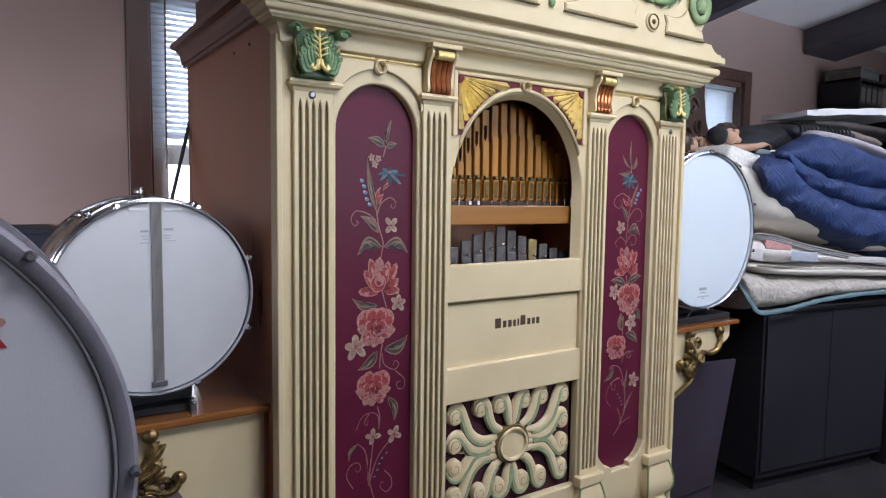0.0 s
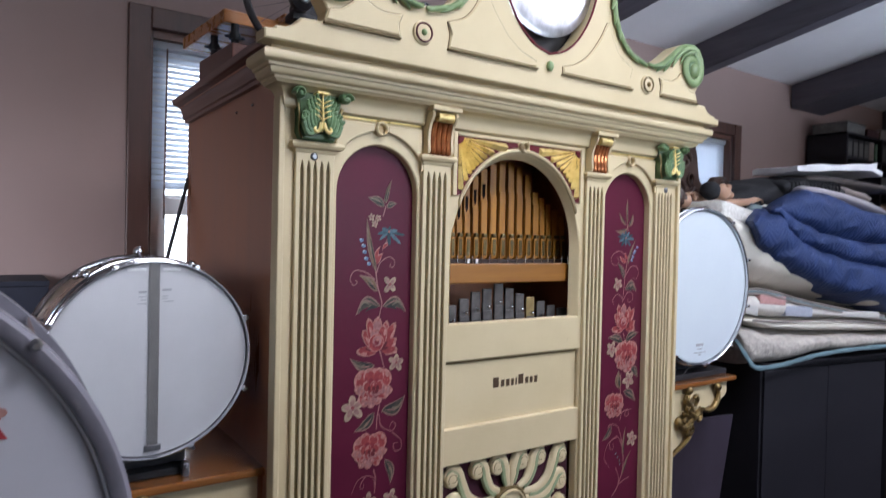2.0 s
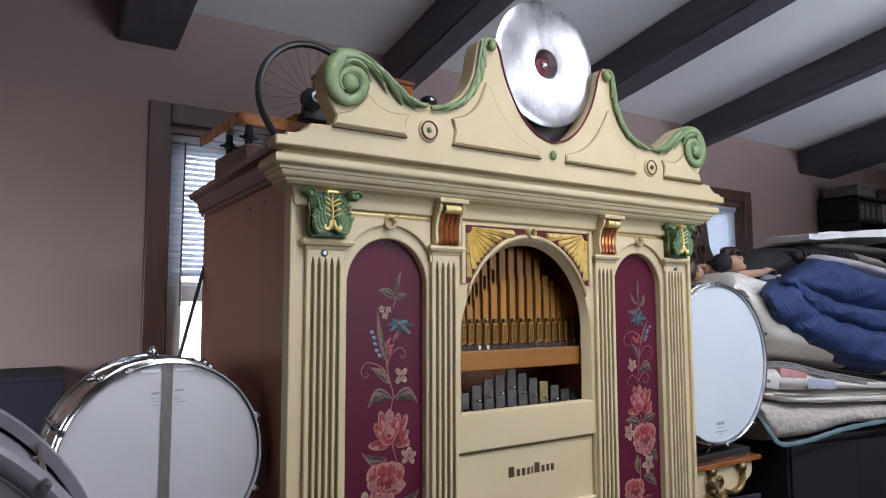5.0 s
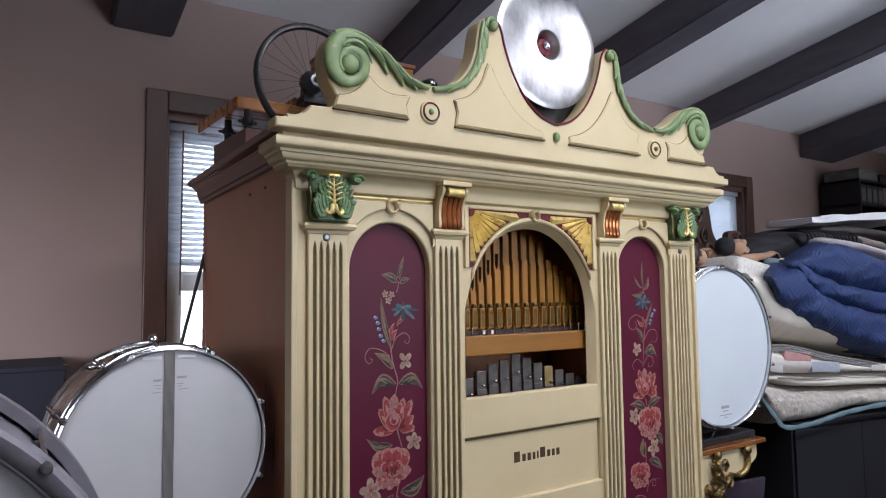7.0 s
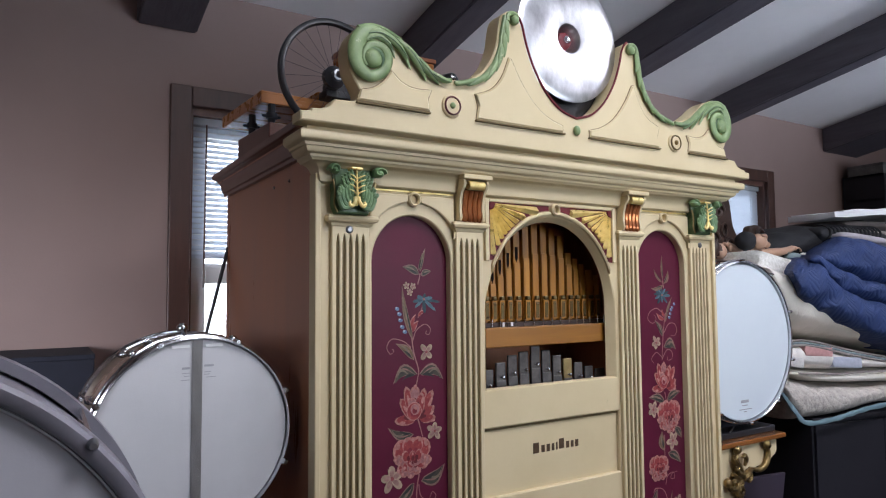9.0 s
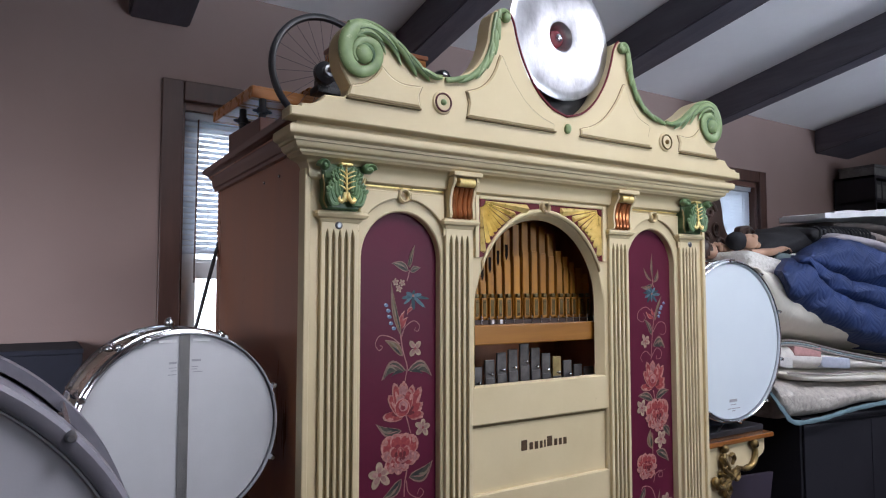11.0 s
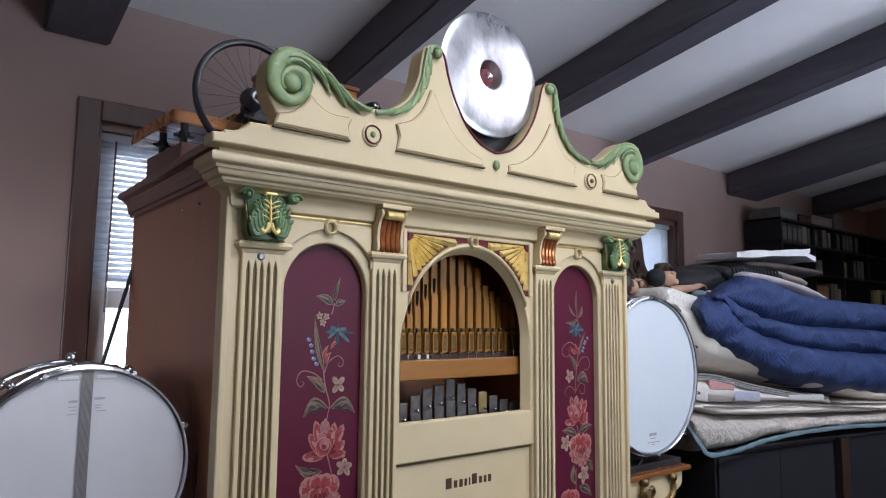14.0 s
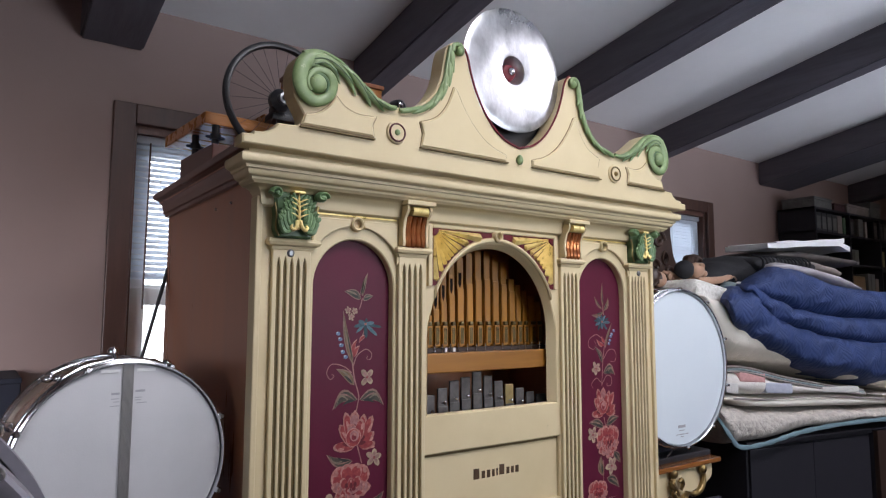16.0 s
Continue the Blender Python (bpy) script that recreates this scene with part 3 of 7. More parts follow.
crown = [(0.0, 1.646), (0.010, 1.647), (0.011, 1.656), (0.016, 1.659), (0.018, 1.667)] + [(0.018 + 0.026 * (1 - math.cos(radians(a))), 1.667 + 0.032 * math.sin(radians(a))) for a in range(15, 91, 15)] + [(0.046, 1.701), (0.049, 1.705), (0.049, 1.714), (0.030, 1.718)]
part("crown_moulding", moulding(crown, CX + 0.001, 0.06, CB), CROWN_WOOD, organ, "dark cherry wood crown moulding", smooth=True)
for y in (0.203, 0.326):
    part("screw", moved(lathe([(0, -0.004), (0.003, -0.003), (0.0045, 0), (0.0045, 0.003), (0, 0.003)], 12), Matrix.Translation((-CX - 0.001, y, 1.609)) @ Matrix.Rotation(radians(-90), 4, "Z")), CHROME, organ, smooth=True)

# front board: two arched side bays and the middle bay
YB = 0.022                                   # face of the board
PX = 0.448                                   # middle of a side panel
HALF, SPRING = 0.108, 1.412


def side_opening(s):
    foot = [(-HALF, 0.505), (-0.098, 0.487), (-0.085, 0.468), (-0.066, 0.452), (-0.044, 0.444), (-0.042, 0.430), (0.042, 0.430), (0.044, 0.444), (0.066, 0.452), (0.085, 0.468), (0.098, 0.487), (HALF, 0.505)]
    return [(s * PX + x, z) for x, z in foot + arc(0, SPRING, HALF, HALF, 0, 180, 24)]


OPEN = [(0.237, 1.106)] + arc(0, 1.300, 0.237, 0.237, 0, 180, 36) + [(-0.237, 1.106)]
LOGO_RECESS = rect(-0.2463, 0.2463, 0.848, 1.013)
GRILLE = rect(-0.2463, 0.2463, 0.428, 0.752)
part("front_board", plate(rect(-0.683, 0.683, 0.0, 1.612), [side_opening(-1), side_opening(1), OPEN, LOGO_RECESS, GRILLE], 0.026, 0.003, YB), CREAM, organ, "cream painted front board with arched openings")
part("logo_panel", block(-0.245, 0.245, 0.034, 0.042, 0.84, 1.02), CREAM, organ)
part("panel_groove", block(-0.2455, 0.2455, 0.0300, 0.0345, 1.0060, 1.0125, 0.0005), OLIVE, organ, "olive line at the top of the sunk panel")
part("corner_strip", block(-0.690, -0.676, 0.012, 0.052, 0.0, 1.60, 0.003), CREAM, organ)
part("corner_strip", block(0.676, 0.690, 0.012, 0.052, 0.0, 1.60, 0.003), CREAM, organ)

# raised band over each side arch, with a ring at its crown
for s in (-1, 1):
    c = s * PX
    lo, hi = arc(0, SPRING, HALF + 0.024, HALF + 0.026, 24, 156, 24), 1.566
    spandrel_l = [(c - 0.113, hi), (c - 0.113, 1.470)] + [(c + x, z + 0.002) for x, z in arc(0, SPRING, HALF + 0.026, HALF + 0.028, 152, 98, 14)] + [(c - 0.016, hi)]
    spandrel_r = [(2 * c - x, z) for x, z in spandrel_l]
    for sp in (spandrel_l, spandrel_r):
        part("spandrel", plate(sp, (), 0.012, 0.002, YB - 0.010), CREAM, organ)
    part("arch_ring", moved(lathe([(0.011, 0.004), (0.011, -0.008), (0.014, -0.011), (0.017, -0.008), (0.017, 0.004)], 24, True), Matrix.Translation((c, YB - 0.004, 1.556))), CREAM, organ, smooth=True)
    part("gilt_fillet", block(c - 0.113, c + 0.113, YB - 0.006, YB + 0.001, 1.572, 1.577, 0.001), GOLD, organ, "thin gilded fillet under the frieze")

# moulded band round the middle arch, and the splayed reveal inside it
band_in, band_out = arc(0, 1.300, 0.239, 0.240, 22, 158, 36), arc(0, 1.300, 0.247, 0.252, 154, 26, 36)
part("arch_moulding", plate(band_in + band_out, (), 0.012, 0.004, YB - 0.0095), CREAM, organ)
bm = bmesh.new()
rings = []
for rr, y in ((0.2368, YB + 0.001), (0.226, YB + 0.024), (0.238, YB + 0.026)):
    loop = [(rr, 1.106)] + arc(0, 1.300, rr, rr, 0, 180, 36) + [(-rr, 1.106)]
    rings.append([bm.verts.new((x, y, z)) for x, z in loop])
for a, b in zip(rings, rings[1:] + rings[:1]):
    for i in range(len(a) - 1):
        bm.faces.new((a[i], a[i + 1], b[i + 1], b[i]))
part("arch_reveal", bm, CREAM, organ, smooth=True)
part("arch_ring", moved(lathe([(0.010, 0.004), (0.010, -0.008), (0.013, -0.011), (0.016, -0.008), (0.016, 0.004)], 24, True), Matrix.Translation((0, YB - 0.008, 1.556))), CREAM, organ, smooth=True)

# sunburst corners of the middle arch: gilded rays from a red quarter hub, scalloped red ends
for s in (-1, 1):
    burst = part("sunburst_corner", plate([(s * 0.232, 1.566), (s * 0.232, 1.420)] + [(s * x, z) for x, z in arc(0, 1.300, 0.249, 0.254, 29, 86, 16)] + [(s * 0.018, 1.566)], (), 0.006, 0.0, YB - 0.004), RED_PAINT, organ, "gilded sunburst corner panel")
    hx, hz = 0.229, 1.563
    rays = [(270 - 90 * (i + 0.5) / 9) for i in range(9)]
    for a in rays:
        d = (math.cos(radians(a)), math.sin(radians(a)))
        length = 0.02
        while length < 0.2 and math.hypot(hx + d[0] * length, hz + d[1] * length - 1.300) > 0.2560 and hz + d[1] * length > 1.430 and hx + d[0] * length > 0.018:
            length += 0.002
        wd = math.tan(radians(4.35))
        n = (-d[1], d[0])
        bm = bmesh.new()
        ends = []
        for r, h in ((0.018, 0.003), (length - 0.0035, 0.0125)):
            ends.append([bm.verts.new((s * (hx + d[0] * r + n[0] * q * wd * r), YB - 0.005 - hh, hz + d[1] * r + n[1] * q * wd * r)) for q, hh in ((-1, 0), (0, h), (1, 0))])
        tip = bm.verts.new((s * (hx + d[0] * (length + 0.001)), YB - 0.006, hz + d[1] * (length + 0.001)))
        a0, b0 = ends
        for i in range(2):
            bm.faces.new((a0[i], a0[i + 1], b0[i + 1], b0[i]))
            bm.faces.new((b0[i], b0[i + 1], tip))
        part("ray", bm, GOLD, burst, "gilded ray")
    part("hub", plate([(s * 0.231, 1.565)] + [(s * (0.231 + x), 1.565 + z) for x, z in arc(0, 0, 0.020, 0.020, 180, 270, 8)], (), 0.006, 0.002, YB - 0.009), RED_PAINT, burst)
    part("frame", join(block(min(s * 0.232, s * 0.240), max(s * 0.232, s * 0.240), YB - 0.01, YB + 0.002, 1.42, 1.574, 0.002), block(min(s * 0.016, s * 0.232), max(s * 0.016, s * 0.232), YB - 0.01, YB + 0.002, 1.566, 1.574, 0.002)), CREAM, burst)


# fluted pilasters with capitals, corbels and vase feet
def pilaster(c, width, flutes):
    h = width / 2
    y0 = 0.010
    pitch = width / (flutes + 0.9)
    slots = []
    for i in range(flutes):
        x = c + (i - (flutes - 1) / 2) * pitch
        w = pitch * 0.27
        slots.append([(x - w, 0.472), (x + w, 0.472), (x + w, 1.452), (x + w * 0.5, 1.464), (x, 1.470), (x - w * 0.5, 1.464), (x - w, 1.452)])
    p = part("pilaster", plate(rect(c - h, c + h, 0.455, 1.490), slots, 0.0105, 0.0015, y0), CREAM, organ, "cream fluted pilaster with olive flutes")
    for sl in slots:
        part("flute", plate([(x, z) for x, z in rect(sl[0][0] - 0.001, sl[1][0] + 0.001, 0.470, 1.472)], (), 0.003, 0, y0 + 0.006), OLIVE, p)
    cap = [(0.0, 1.486), (0.003, 1.489), (0.004, 1.494), (0.011, 1.497), (0.014, 1.503), (0.011, 1.509), (0.004, 1.511), (0.0, 1.512)]
    bm = bmesh.new()
    rings = [[bm.verts.new(v) for v in ((c - h - q, 0.024, z), (c - h - q, y0 - q, z), (c + h + q, y0 - q, z), (c + h + q, 0.024, z))] for q, z in cap]
    for a, b in zip(rings, rings[1:]):
        for i in range(3):
            bm.faces.new((a[i], a[i + 1], b[i + 1], b[i]))
    bm.faces.new(rings[0])
    bm.faces.new(rings[-1][::-1])
    part("cap", bm, CREAM, p, smooth=True)
    # foot: a flat cap over a swelling vase block
    part("foot_cap", block(c - h - 0.012, c + h + 0.012, -0.006, 0.024, 0.424, 0.456, 0.004), CREAM, p)
    prof = spline([(0.0, 0.424), (0.006, 0.41), (0.016, 0.36), (0.012, 0.325), (-0.002, 0.305), (0.004, 0.29)], 5)
    bm = bmesh.new()
    rings = [[bm.verts.new(v) for v in ((c - h - q, 0.024, z), (c - h - q, 0.004 - q, z), (c + h + q, 0.004 - q, z), (c + h + q, 0.024, z))] for q, z in prof]
    for a, b in zip(rings, rings[1:]):
        for i in range(3):
            bm.faces.new((a[i], a[i + 1], b[i + 1], b[i]))
    bm.faces.new(rings[0])
    bm.faces.new(rings[-1][::-1])
    part("foot", bm, CREAM, p, "swelling foot with green edges", smooth=True)
    part("foot_edge", join(*[sweep([(c + s * (h + q + 0.001), 0.003 - q, z) for q, z in prof], 0.003, 6) for s in (-1, 1)]), GREEN, p)
    part("plinth_block", block(c - h - 0.016, c + h + 0.016, -0.012, 0.024, 0.25, 0.29, 0.004), CREAM, p)
    return p


def capital(c):
    """Acanthus capital: broad green leaf lobes on a bell, gilded midrib, rolled volutes at the upper corners."""
    k = part("capital", plate([(c - 0.037, 1.512), (c + 0.037, 1.512), (c + 0.045, 1.530), (c + 0.044, 1.56), (c + 0.050, 1.612), (c - 0.050, 1.612), (c - 0.044, 1.56), (c - 0.045, 1.530)], (), 0.030, 0.004, -0.006), DEEP_GREEN, organ, "green and gold acanthus leaf capital")
    for s in (-1, 1):
        # broad lobes spring from the foot of the midrib, sweep round the bell and end in curled tips
        for i in range(5):
            o, top = 0.0400 - 0.0070 * i, 1.586 + 0.005 * i - (0.020 if i == 0 else 0)
            low = 1.521 + 0.0075 * i
            path = spline([(c + s * 0.012, -0.018, low + 0.016), (c + s * (0.012 + 0.14 * o), -0.022, low + 0.004), (c + s * (0.72 * o + 0.004), -0.024, low + 0.002), (c + s * (o + 0.001), -0.023, low + 0.022), (c + s * (o - 0.004), -0.021, top - 0.018), (c + s * (o + 0.003), -0.028, top)], 5)
            n = len(path)
            rad = [0.0060 * (0.30 + 0.70 * math.sin(math.pi * min(0.97, 0.08 + 0.90 * q / n)) ** 0.8) for q in range(n)]
            lobe = part("leaf_lobe", sweep(path, rad, 8, 1.0), CAP_GREEN, k, smooth=True)
            part("leaf_groove", sweep([(x - s * 0.0042, y + 0.001, z) for x, y, z in path[4:-3]], 0.0024, 6), DEEP_GREEN, lobe)
            # pointed side lobes leave the strand outwards near its top
            for q, dx, dz in ((n - 9, 0.008, 0.012), (n - 5, 0.007, 0.010)):
                x, y, z = path[q]
                part("side_lobe", sweep(spline([(x, y, z), (x + s * dx * 0.6, y - 0.004, z + dz * 0.4), (x + s * dx, y - 0.003, z + dz)], 4), [0.0050, 0.0050, 0.0048, 0.0045, 0.0041, 0.0036, 0.0030, 0.0022, 0.0010], 7), CAP_GREEN, lobe, smooth=True)
        vol = [(c + s * (0.051 + (0.0125 - 0.0010 * i) * math.cos(i * 0.6)), -0.020, 1.603 + (0.0125 - 0.0010 * i) * math.sin(i * 0.6)) for i in range(11)]
        part("volute", join(sweep(vol, 0.0056, 8, 2.4), ball((c + s * 0.051, -0.026, 1.603), 0.0065)), CAP_GREEN, k, smooth=True)
        part("gilt_curl", sweep(spline([(c + s * 0.003, -0.024, 1.546), (c + s * 0.006, -0.027, 1.534), (c + s * 0.013, -0.028, 1.527), (c + s * 0.019, -0.027, 1.531), (c + s * 0.017, -0.026, 1.537)], 5), [0.0052 - 0.0001 * q for q in range(21)], 8), GOLD, k, "gilded curl", smooth=True)
        for z in (1.556, 1.568, 1.580, 1.590):
            part("gilt_spur", sweep(spline([(c, -0.023, z - 0.004), (c + s * 0.009, -0.029, z + 0.002), (c + s * 0.019, -0.029, z + 0.006)], 3), [0.0022, 0.0021, 0.0020, 0.0017, 0.0014, 0.0011, 0.0008], 6), GOLD, k, smooth=True)
        part("gilt_edge", sweep(spline([(c + s * 0.038, -0.006, 1.514), (c + s * 0.046, -0.007, 1.530), (c + s * 0.045, -0.007, 1.56), (c + s * 0.049, -0.007, 1.585)], 4), 0.0022, 6), BRASS_DULL, k)
    part("midrib", sweep(spline([(c, -0.020, 1.528), (c, -0.026, 1.548), (c, -0.025, 1.575), (c, -0.022, 1.606)], 6), [0.0036 - 0.00008 * q for q in range(19)], 8), GOLD, k, "gilded midrib", smooth=True)
    part("cap_bead", block(c - 0.014, c + 0.014, -0.028, 0.0, 1.606, 1.613, 0.003), GOLD, k)


def corbel(c):
    """Scrolled bracket: cream S-shaped cheeks, copper reeds in front, gilded roll under a flat top."""
    prof = [(0.020, 1.512), (-0.004, 1.512), (-0.007, 1.520), (-0.004, 1.540), (-0.006, 1.560), (-0.012, 1.580), (-0.022, 1.592), (-0.026, 1.600), (-0.023, 1.610), (0.020, 1.610)]
    k = None
    for s in (-1, 1):
        bm = plate([(y, z) for y, z in prof], (), 0.008, 0.0015, 0)
        bm.transform(Matrix.Translation((c + s * 0.034 + 0.004, 0, 0)) @ Matrix.Rotation(radians(90), 4, "Z"))
        if k is None:
            k = part("corbel", bm, CREAM, organ, "cream scrolled bracket with a copper front")
        else:
            part("cheek", bm, CREAM, k)
    curve = [(0.0, 1.513), (-0.0035, 1.520), (-0.001, 1.540), (-0.003, 1.560), (-0.008, 1.576), (-0.012, 1.586)]
    for i in range(4):
        x = c + (i - 1.5) * 0.0145
        part("reed", sweep(spline([(x, y + 0.002, z) for y, z in curve], 4), 0.0078, 8), COPPER, k, smooth=True)
    part("backing", block(c - 0.03, c + 0.03, 0.0, 0.022, 1.513, 1.609), COPPER, k)
    part("gilt_roll", join(rod((c - 0.022, -0.018, 1.597), (c + 0.024, -0.018, 1.597), 0.0115, 14)), GOLD, k, "gilded roll", smooth=True)
    part("abacus", block(c - 0.043, c + 0.043, -0.034, 0.024, 1.611, 1.622, 0.002), CREAM, k)


for s in (-1, 1):
    pilaster(s * 0.6075, 0.089, 5)
    pilaster(s * 0.291, 0.080, 4)
    capital(s * 0.6075)
    corbel(s * 0.291)
for x in (-0.611, 0.6085):
    part("bolt", moved(lathe([(0, -0.004), (0.005, -0.004), (0.0085, -0.001), (0.0085, 0.004), (0, 0.004)], 16), Matrix.Translation((x, 0.009, 1.480))), STEEL, organ, "dull steel bolt head", smooth=True)

# cornice
cornice = [(0.0, 1.578), (0.006, 1.582), (0.008, 1.592)] + [(0.008 + 0.026 * (1 - math.cos(radians(a))), 1.592 + 0.030 * math.sin(radians(a))) for a in range(15, 91, 15)]
cornice += [(0.036, 1.625), (0.041, 1.628), (0.042, 1.633)] + [(0.042 + 0.013 * math.sin(radians(a)), 1.633 + 0.014 * (1 - math.cos(radians(a)))) for a in range(15, 91, 15)]
cornice += [(0.060, 1.648), (0.061, 1.654), (0.069, 1.657), (0.073, 1.661), (0.074, 1.668), (0.073, 1.675), (0.069, 1.679), (0.054, 1.680), (0.052, 1.692)]
part("cornice", moulding(cornice, 0.676, 0.012, 0.055), CREAM, organ, "deep cream moulded cornice", smooth=True)
part("frieze", block(-0.676, 0.676, 0.0155, 0.05, 1.612, 1.70), CREAM, organ)

# pediment board, set a little off the middle
before = set(organ.children)
YP = -0.077
half = [(0.0, 1.789)] + spline([(0.0, 1.789), (0.058, 1.806), (0.110, 1.846), (0.152, 1.905), (0.176, 1.962), (0.188, 2.004), (0.205, 2.030), (0.228, 2.036), (0.252, 2.018), (0.262, 1.985), (0.270, 1.940), (0.292, 1.890), (0.330, 1.852), (0.385, 1.833), (0.432, 1.836), (0.486, 1.866), (0.540, 1.908), (0.590, 1.925), (0.630, 1.904), (0.647, 1.864), (0.643, 1.816), (0.631, 1.790)], 4)[1:]
half += spline([(0.626, 1.782), (0.620, 1.768), (0.623, 1.754), (0.634, 1.745)], 3) + [(0.674, 1.743)] + spline([(0.676, 1.739), (0.686, 1.728), (0.704, 1.719)], 3) + [(0.722, 1.718), (0.724, 1.712), (0.744, 1.710), (0.744, 1.690)]
outline = half + mirror(half)[::-1][:-1]
part("pediment", plate(outline, (), 0.052, 0.003, YP), CREAM, organ, "cream scrolled pediment board")

for s in (-1, 1):
    small = [(s * x, z) for x, z in [(0.462, 1.748), (0.628, 1.748), (0.620, 1.772)] + spline([(0.620, 1.772), (0.590, 1.782), (0.566, 1.804), (0.552, 1.828)], 5) + spline([(0.552, 1.828), (0.530, 1.806), (0.500, 1.795), (0.456, 1.797)], 5)[1:] + [(0.466, 1.775)]]
    panel = part("raised_panel", plate(small, (), 0.008, 0.004, YP - 0.006), CREAM, organ)
    # drawn outline imitates the shadow along the panel's edge
    part("glaze_line", sweep([(x, YP - 0.001, z) for x, z in small], 0.0016, 5, 1.0, True), GROOVE_SHADE, panel)
    large = [(s * x, z) for x, z in [(0.050, 1.746), (0.332, 1.746), (0.326, 1.778), (0.334, 1.806)] + spline([(0.334, 1.806), (0.288, 1.826), (0.256, 1.862), (0.234, 1.914)], 6) + spline([(0.226, 1.912), (0.196, 1.862), (0.150, 1.810), (0.100, 1.779), (0.050, 1.764)], 6)]
    panel = part("raised_panel", plate(large, (), 0.008, 0.004, YP - 0.006), CREAM, organ)
    # the same drawn edge shadow round the large panel
    part("glaze_line", sweep([(x, YP - 0.001, z) for x, z in large], 0.0016, 5, 1.0, True), GROOVE_SHADE, panel)
    for x0, x1 in ((0.462, 0.630), (0.046, 0.334)):
        part("panel_groove", block(min(s * x0, s * x1), max(s * x0, s * x1), YP - 0.009, YP + 0.001, 1.7405, 1.7445, 0.001), OLIVE, organ)
    # rosette
    ros = part("rosette", moved(lathe([(0.0, -0.006), (0.021, -0.006), (0.026, -0.004), (0.028, 0.002)], 32), Matrix.Translation((s * 0.400, YP - 0.001, 1.768))), CREAM, organ, "turned rosette with a dark ring", smooth=True)
    part("ring", moved(lathe([(0.0188, -0.006), (0.0195, -0.009), (0.0212, -0.0095), (0.0228, -0.008), (0.023, -0.004)], 32), Matrix.Translation((s * 0.400, YP - 0.001, 1.768))), RING_PAINT if s < 0 else OLIVE, ros, smooth=True)
    part("boss", ball((s * 0.400, YP - 0.008, 1.768), 0.0075, (1, 0.8, 1)), GREEN if s < 0 else OLD_GOLD, ros, smooth=True)

    # carved volute and leaves along the upper edge
    # the winding: x, z and half width
    winding = [(0.5240, 1.8858, 0.005), (0.5582, 1.9045, 0.008), (0.5863, 1.9090, 0.012), (0.6085, 1.9015, 0.0165), (0.6255, 1.8805, 0.0175), (0.6325, 1.8519, 0.0172), (0.6290, 1.8265, 0.0160), (0.6160, 1.8095, 0.0148), (0.5983, 1.8035, 0.0130), (0.5771, 1.8136, 0.0120),
               (0.5645, 1.8343, 0.0115), (0.5641, 1.8571, 0.0110), (0.5767, 1.8720, 0.0100), (0.5974, 1.8722, 0.0085), (0.6127, 1.8575, 0.0075), (0.6165, 1.8389, 0.0065), (0.6085, 1.8245, 0.0050)]
    turns = spline(winding, 5)
    last = len(turns) - 1
    vol = part("volute", sweep([(s * x, YP - 0.003 - 0.009 * q / last, z) for q, (x, z, w) in enumerate(turns)], [w for x, z, w in turns], 14, 0.62), GREEN, organ, "green carved volute", smooth=True)
    part("eye", ball((s * 0.5970, YP - 0.010, 1.8420), 0.0205, (1, 0.70, 1.05), 20, 14), GREEN, vol, smooth=True)
    part("volute_groove", sweep(spline([(s * 0.5780, YP - 0.013, 1.8260), (s * 0.5740, YP - 0.013, 1.8420), (s * 0.5800, YP - 0.013, 1.8580), (s * 0.5930, YP - 0.013, 1.8640), (s * 0.6030, YP - 0.013, 1.8600)], 6), [0.0008 + 0.0034 * math.sin(math.pi * (0.06 + 0.90 * q / 24)) for q in range(25)], 6, 0.5), DEEP_GREEN, vol, "dark groove beside the eye", smooth=True)

    def edge(pts, t, off):
        """A point on the pediment's edge, shifted inward."""
        p2 = spline(pts, 8)
        f = max(0.0, min(0.999, t)) * (len(p2) - 1)
        i = int(f)
        a, b = Vector(p2[i]), Vector(p2[min(i + 1, len(p2) - 1)])
        q = a.lerp(b, f - i)
        d = (b - a).normalized()
        n = Vector((d.y, -d.x))
        if n.y > 0:
            n = -n
        return q + n * off

    # long leaves falling from the crest towards the low middle, each with a rib beside it
    for k, (crest, wide) in enumerate((([(0.6365, 1.8701), (0.6160, 1.8931), (0.5862, 1.9033), (0.5554, 1.8938), (0.5273, 1.8694), (0.5085, 1.8355)], 0.0088), ([(0.6269, 1.8666), (0.6096, 1.8837), (0.5858, 1.8940), (0.5612, 1.8820), (0.5443, 1.8534)], 0.0078),
                                     ([(0.6178, 1.8757), (0.6011, 1.8825), (0.5867, 1.8852)], 0.0045), ([(0.5483, 1.9022), (0.5200, 1.8817), (0.4935, 1.8522), (0.4728, 1.8167)], 0.0095), ([(0.5174, 1.8798), (0.4910, 1.8581), (0.4640, 1.8333), (0.4372, 1.8123)], 0.0088), ([(0.4830, 1.8496), (0.4566, 1.8336), (0.4249, 1.8241), (0.3993, 1.8252)], 0.0075))):
        path = spline(crest, 7)
        n = len(path) - 1
        leaf = part("leaf", sweep([(s * x, YP - 0.005 - 0.005 * math.sin(math.pi * q / n), z) for q, (x, z) in enumerate(path)], [wide * max(0.06, math.sin(math.pi * (0.10 + 0.88 * (q / n) ** 1.25)) ** 0.75) for q in range(n + 1)], 10, 0.8), GREEN, vol, smooth=True)
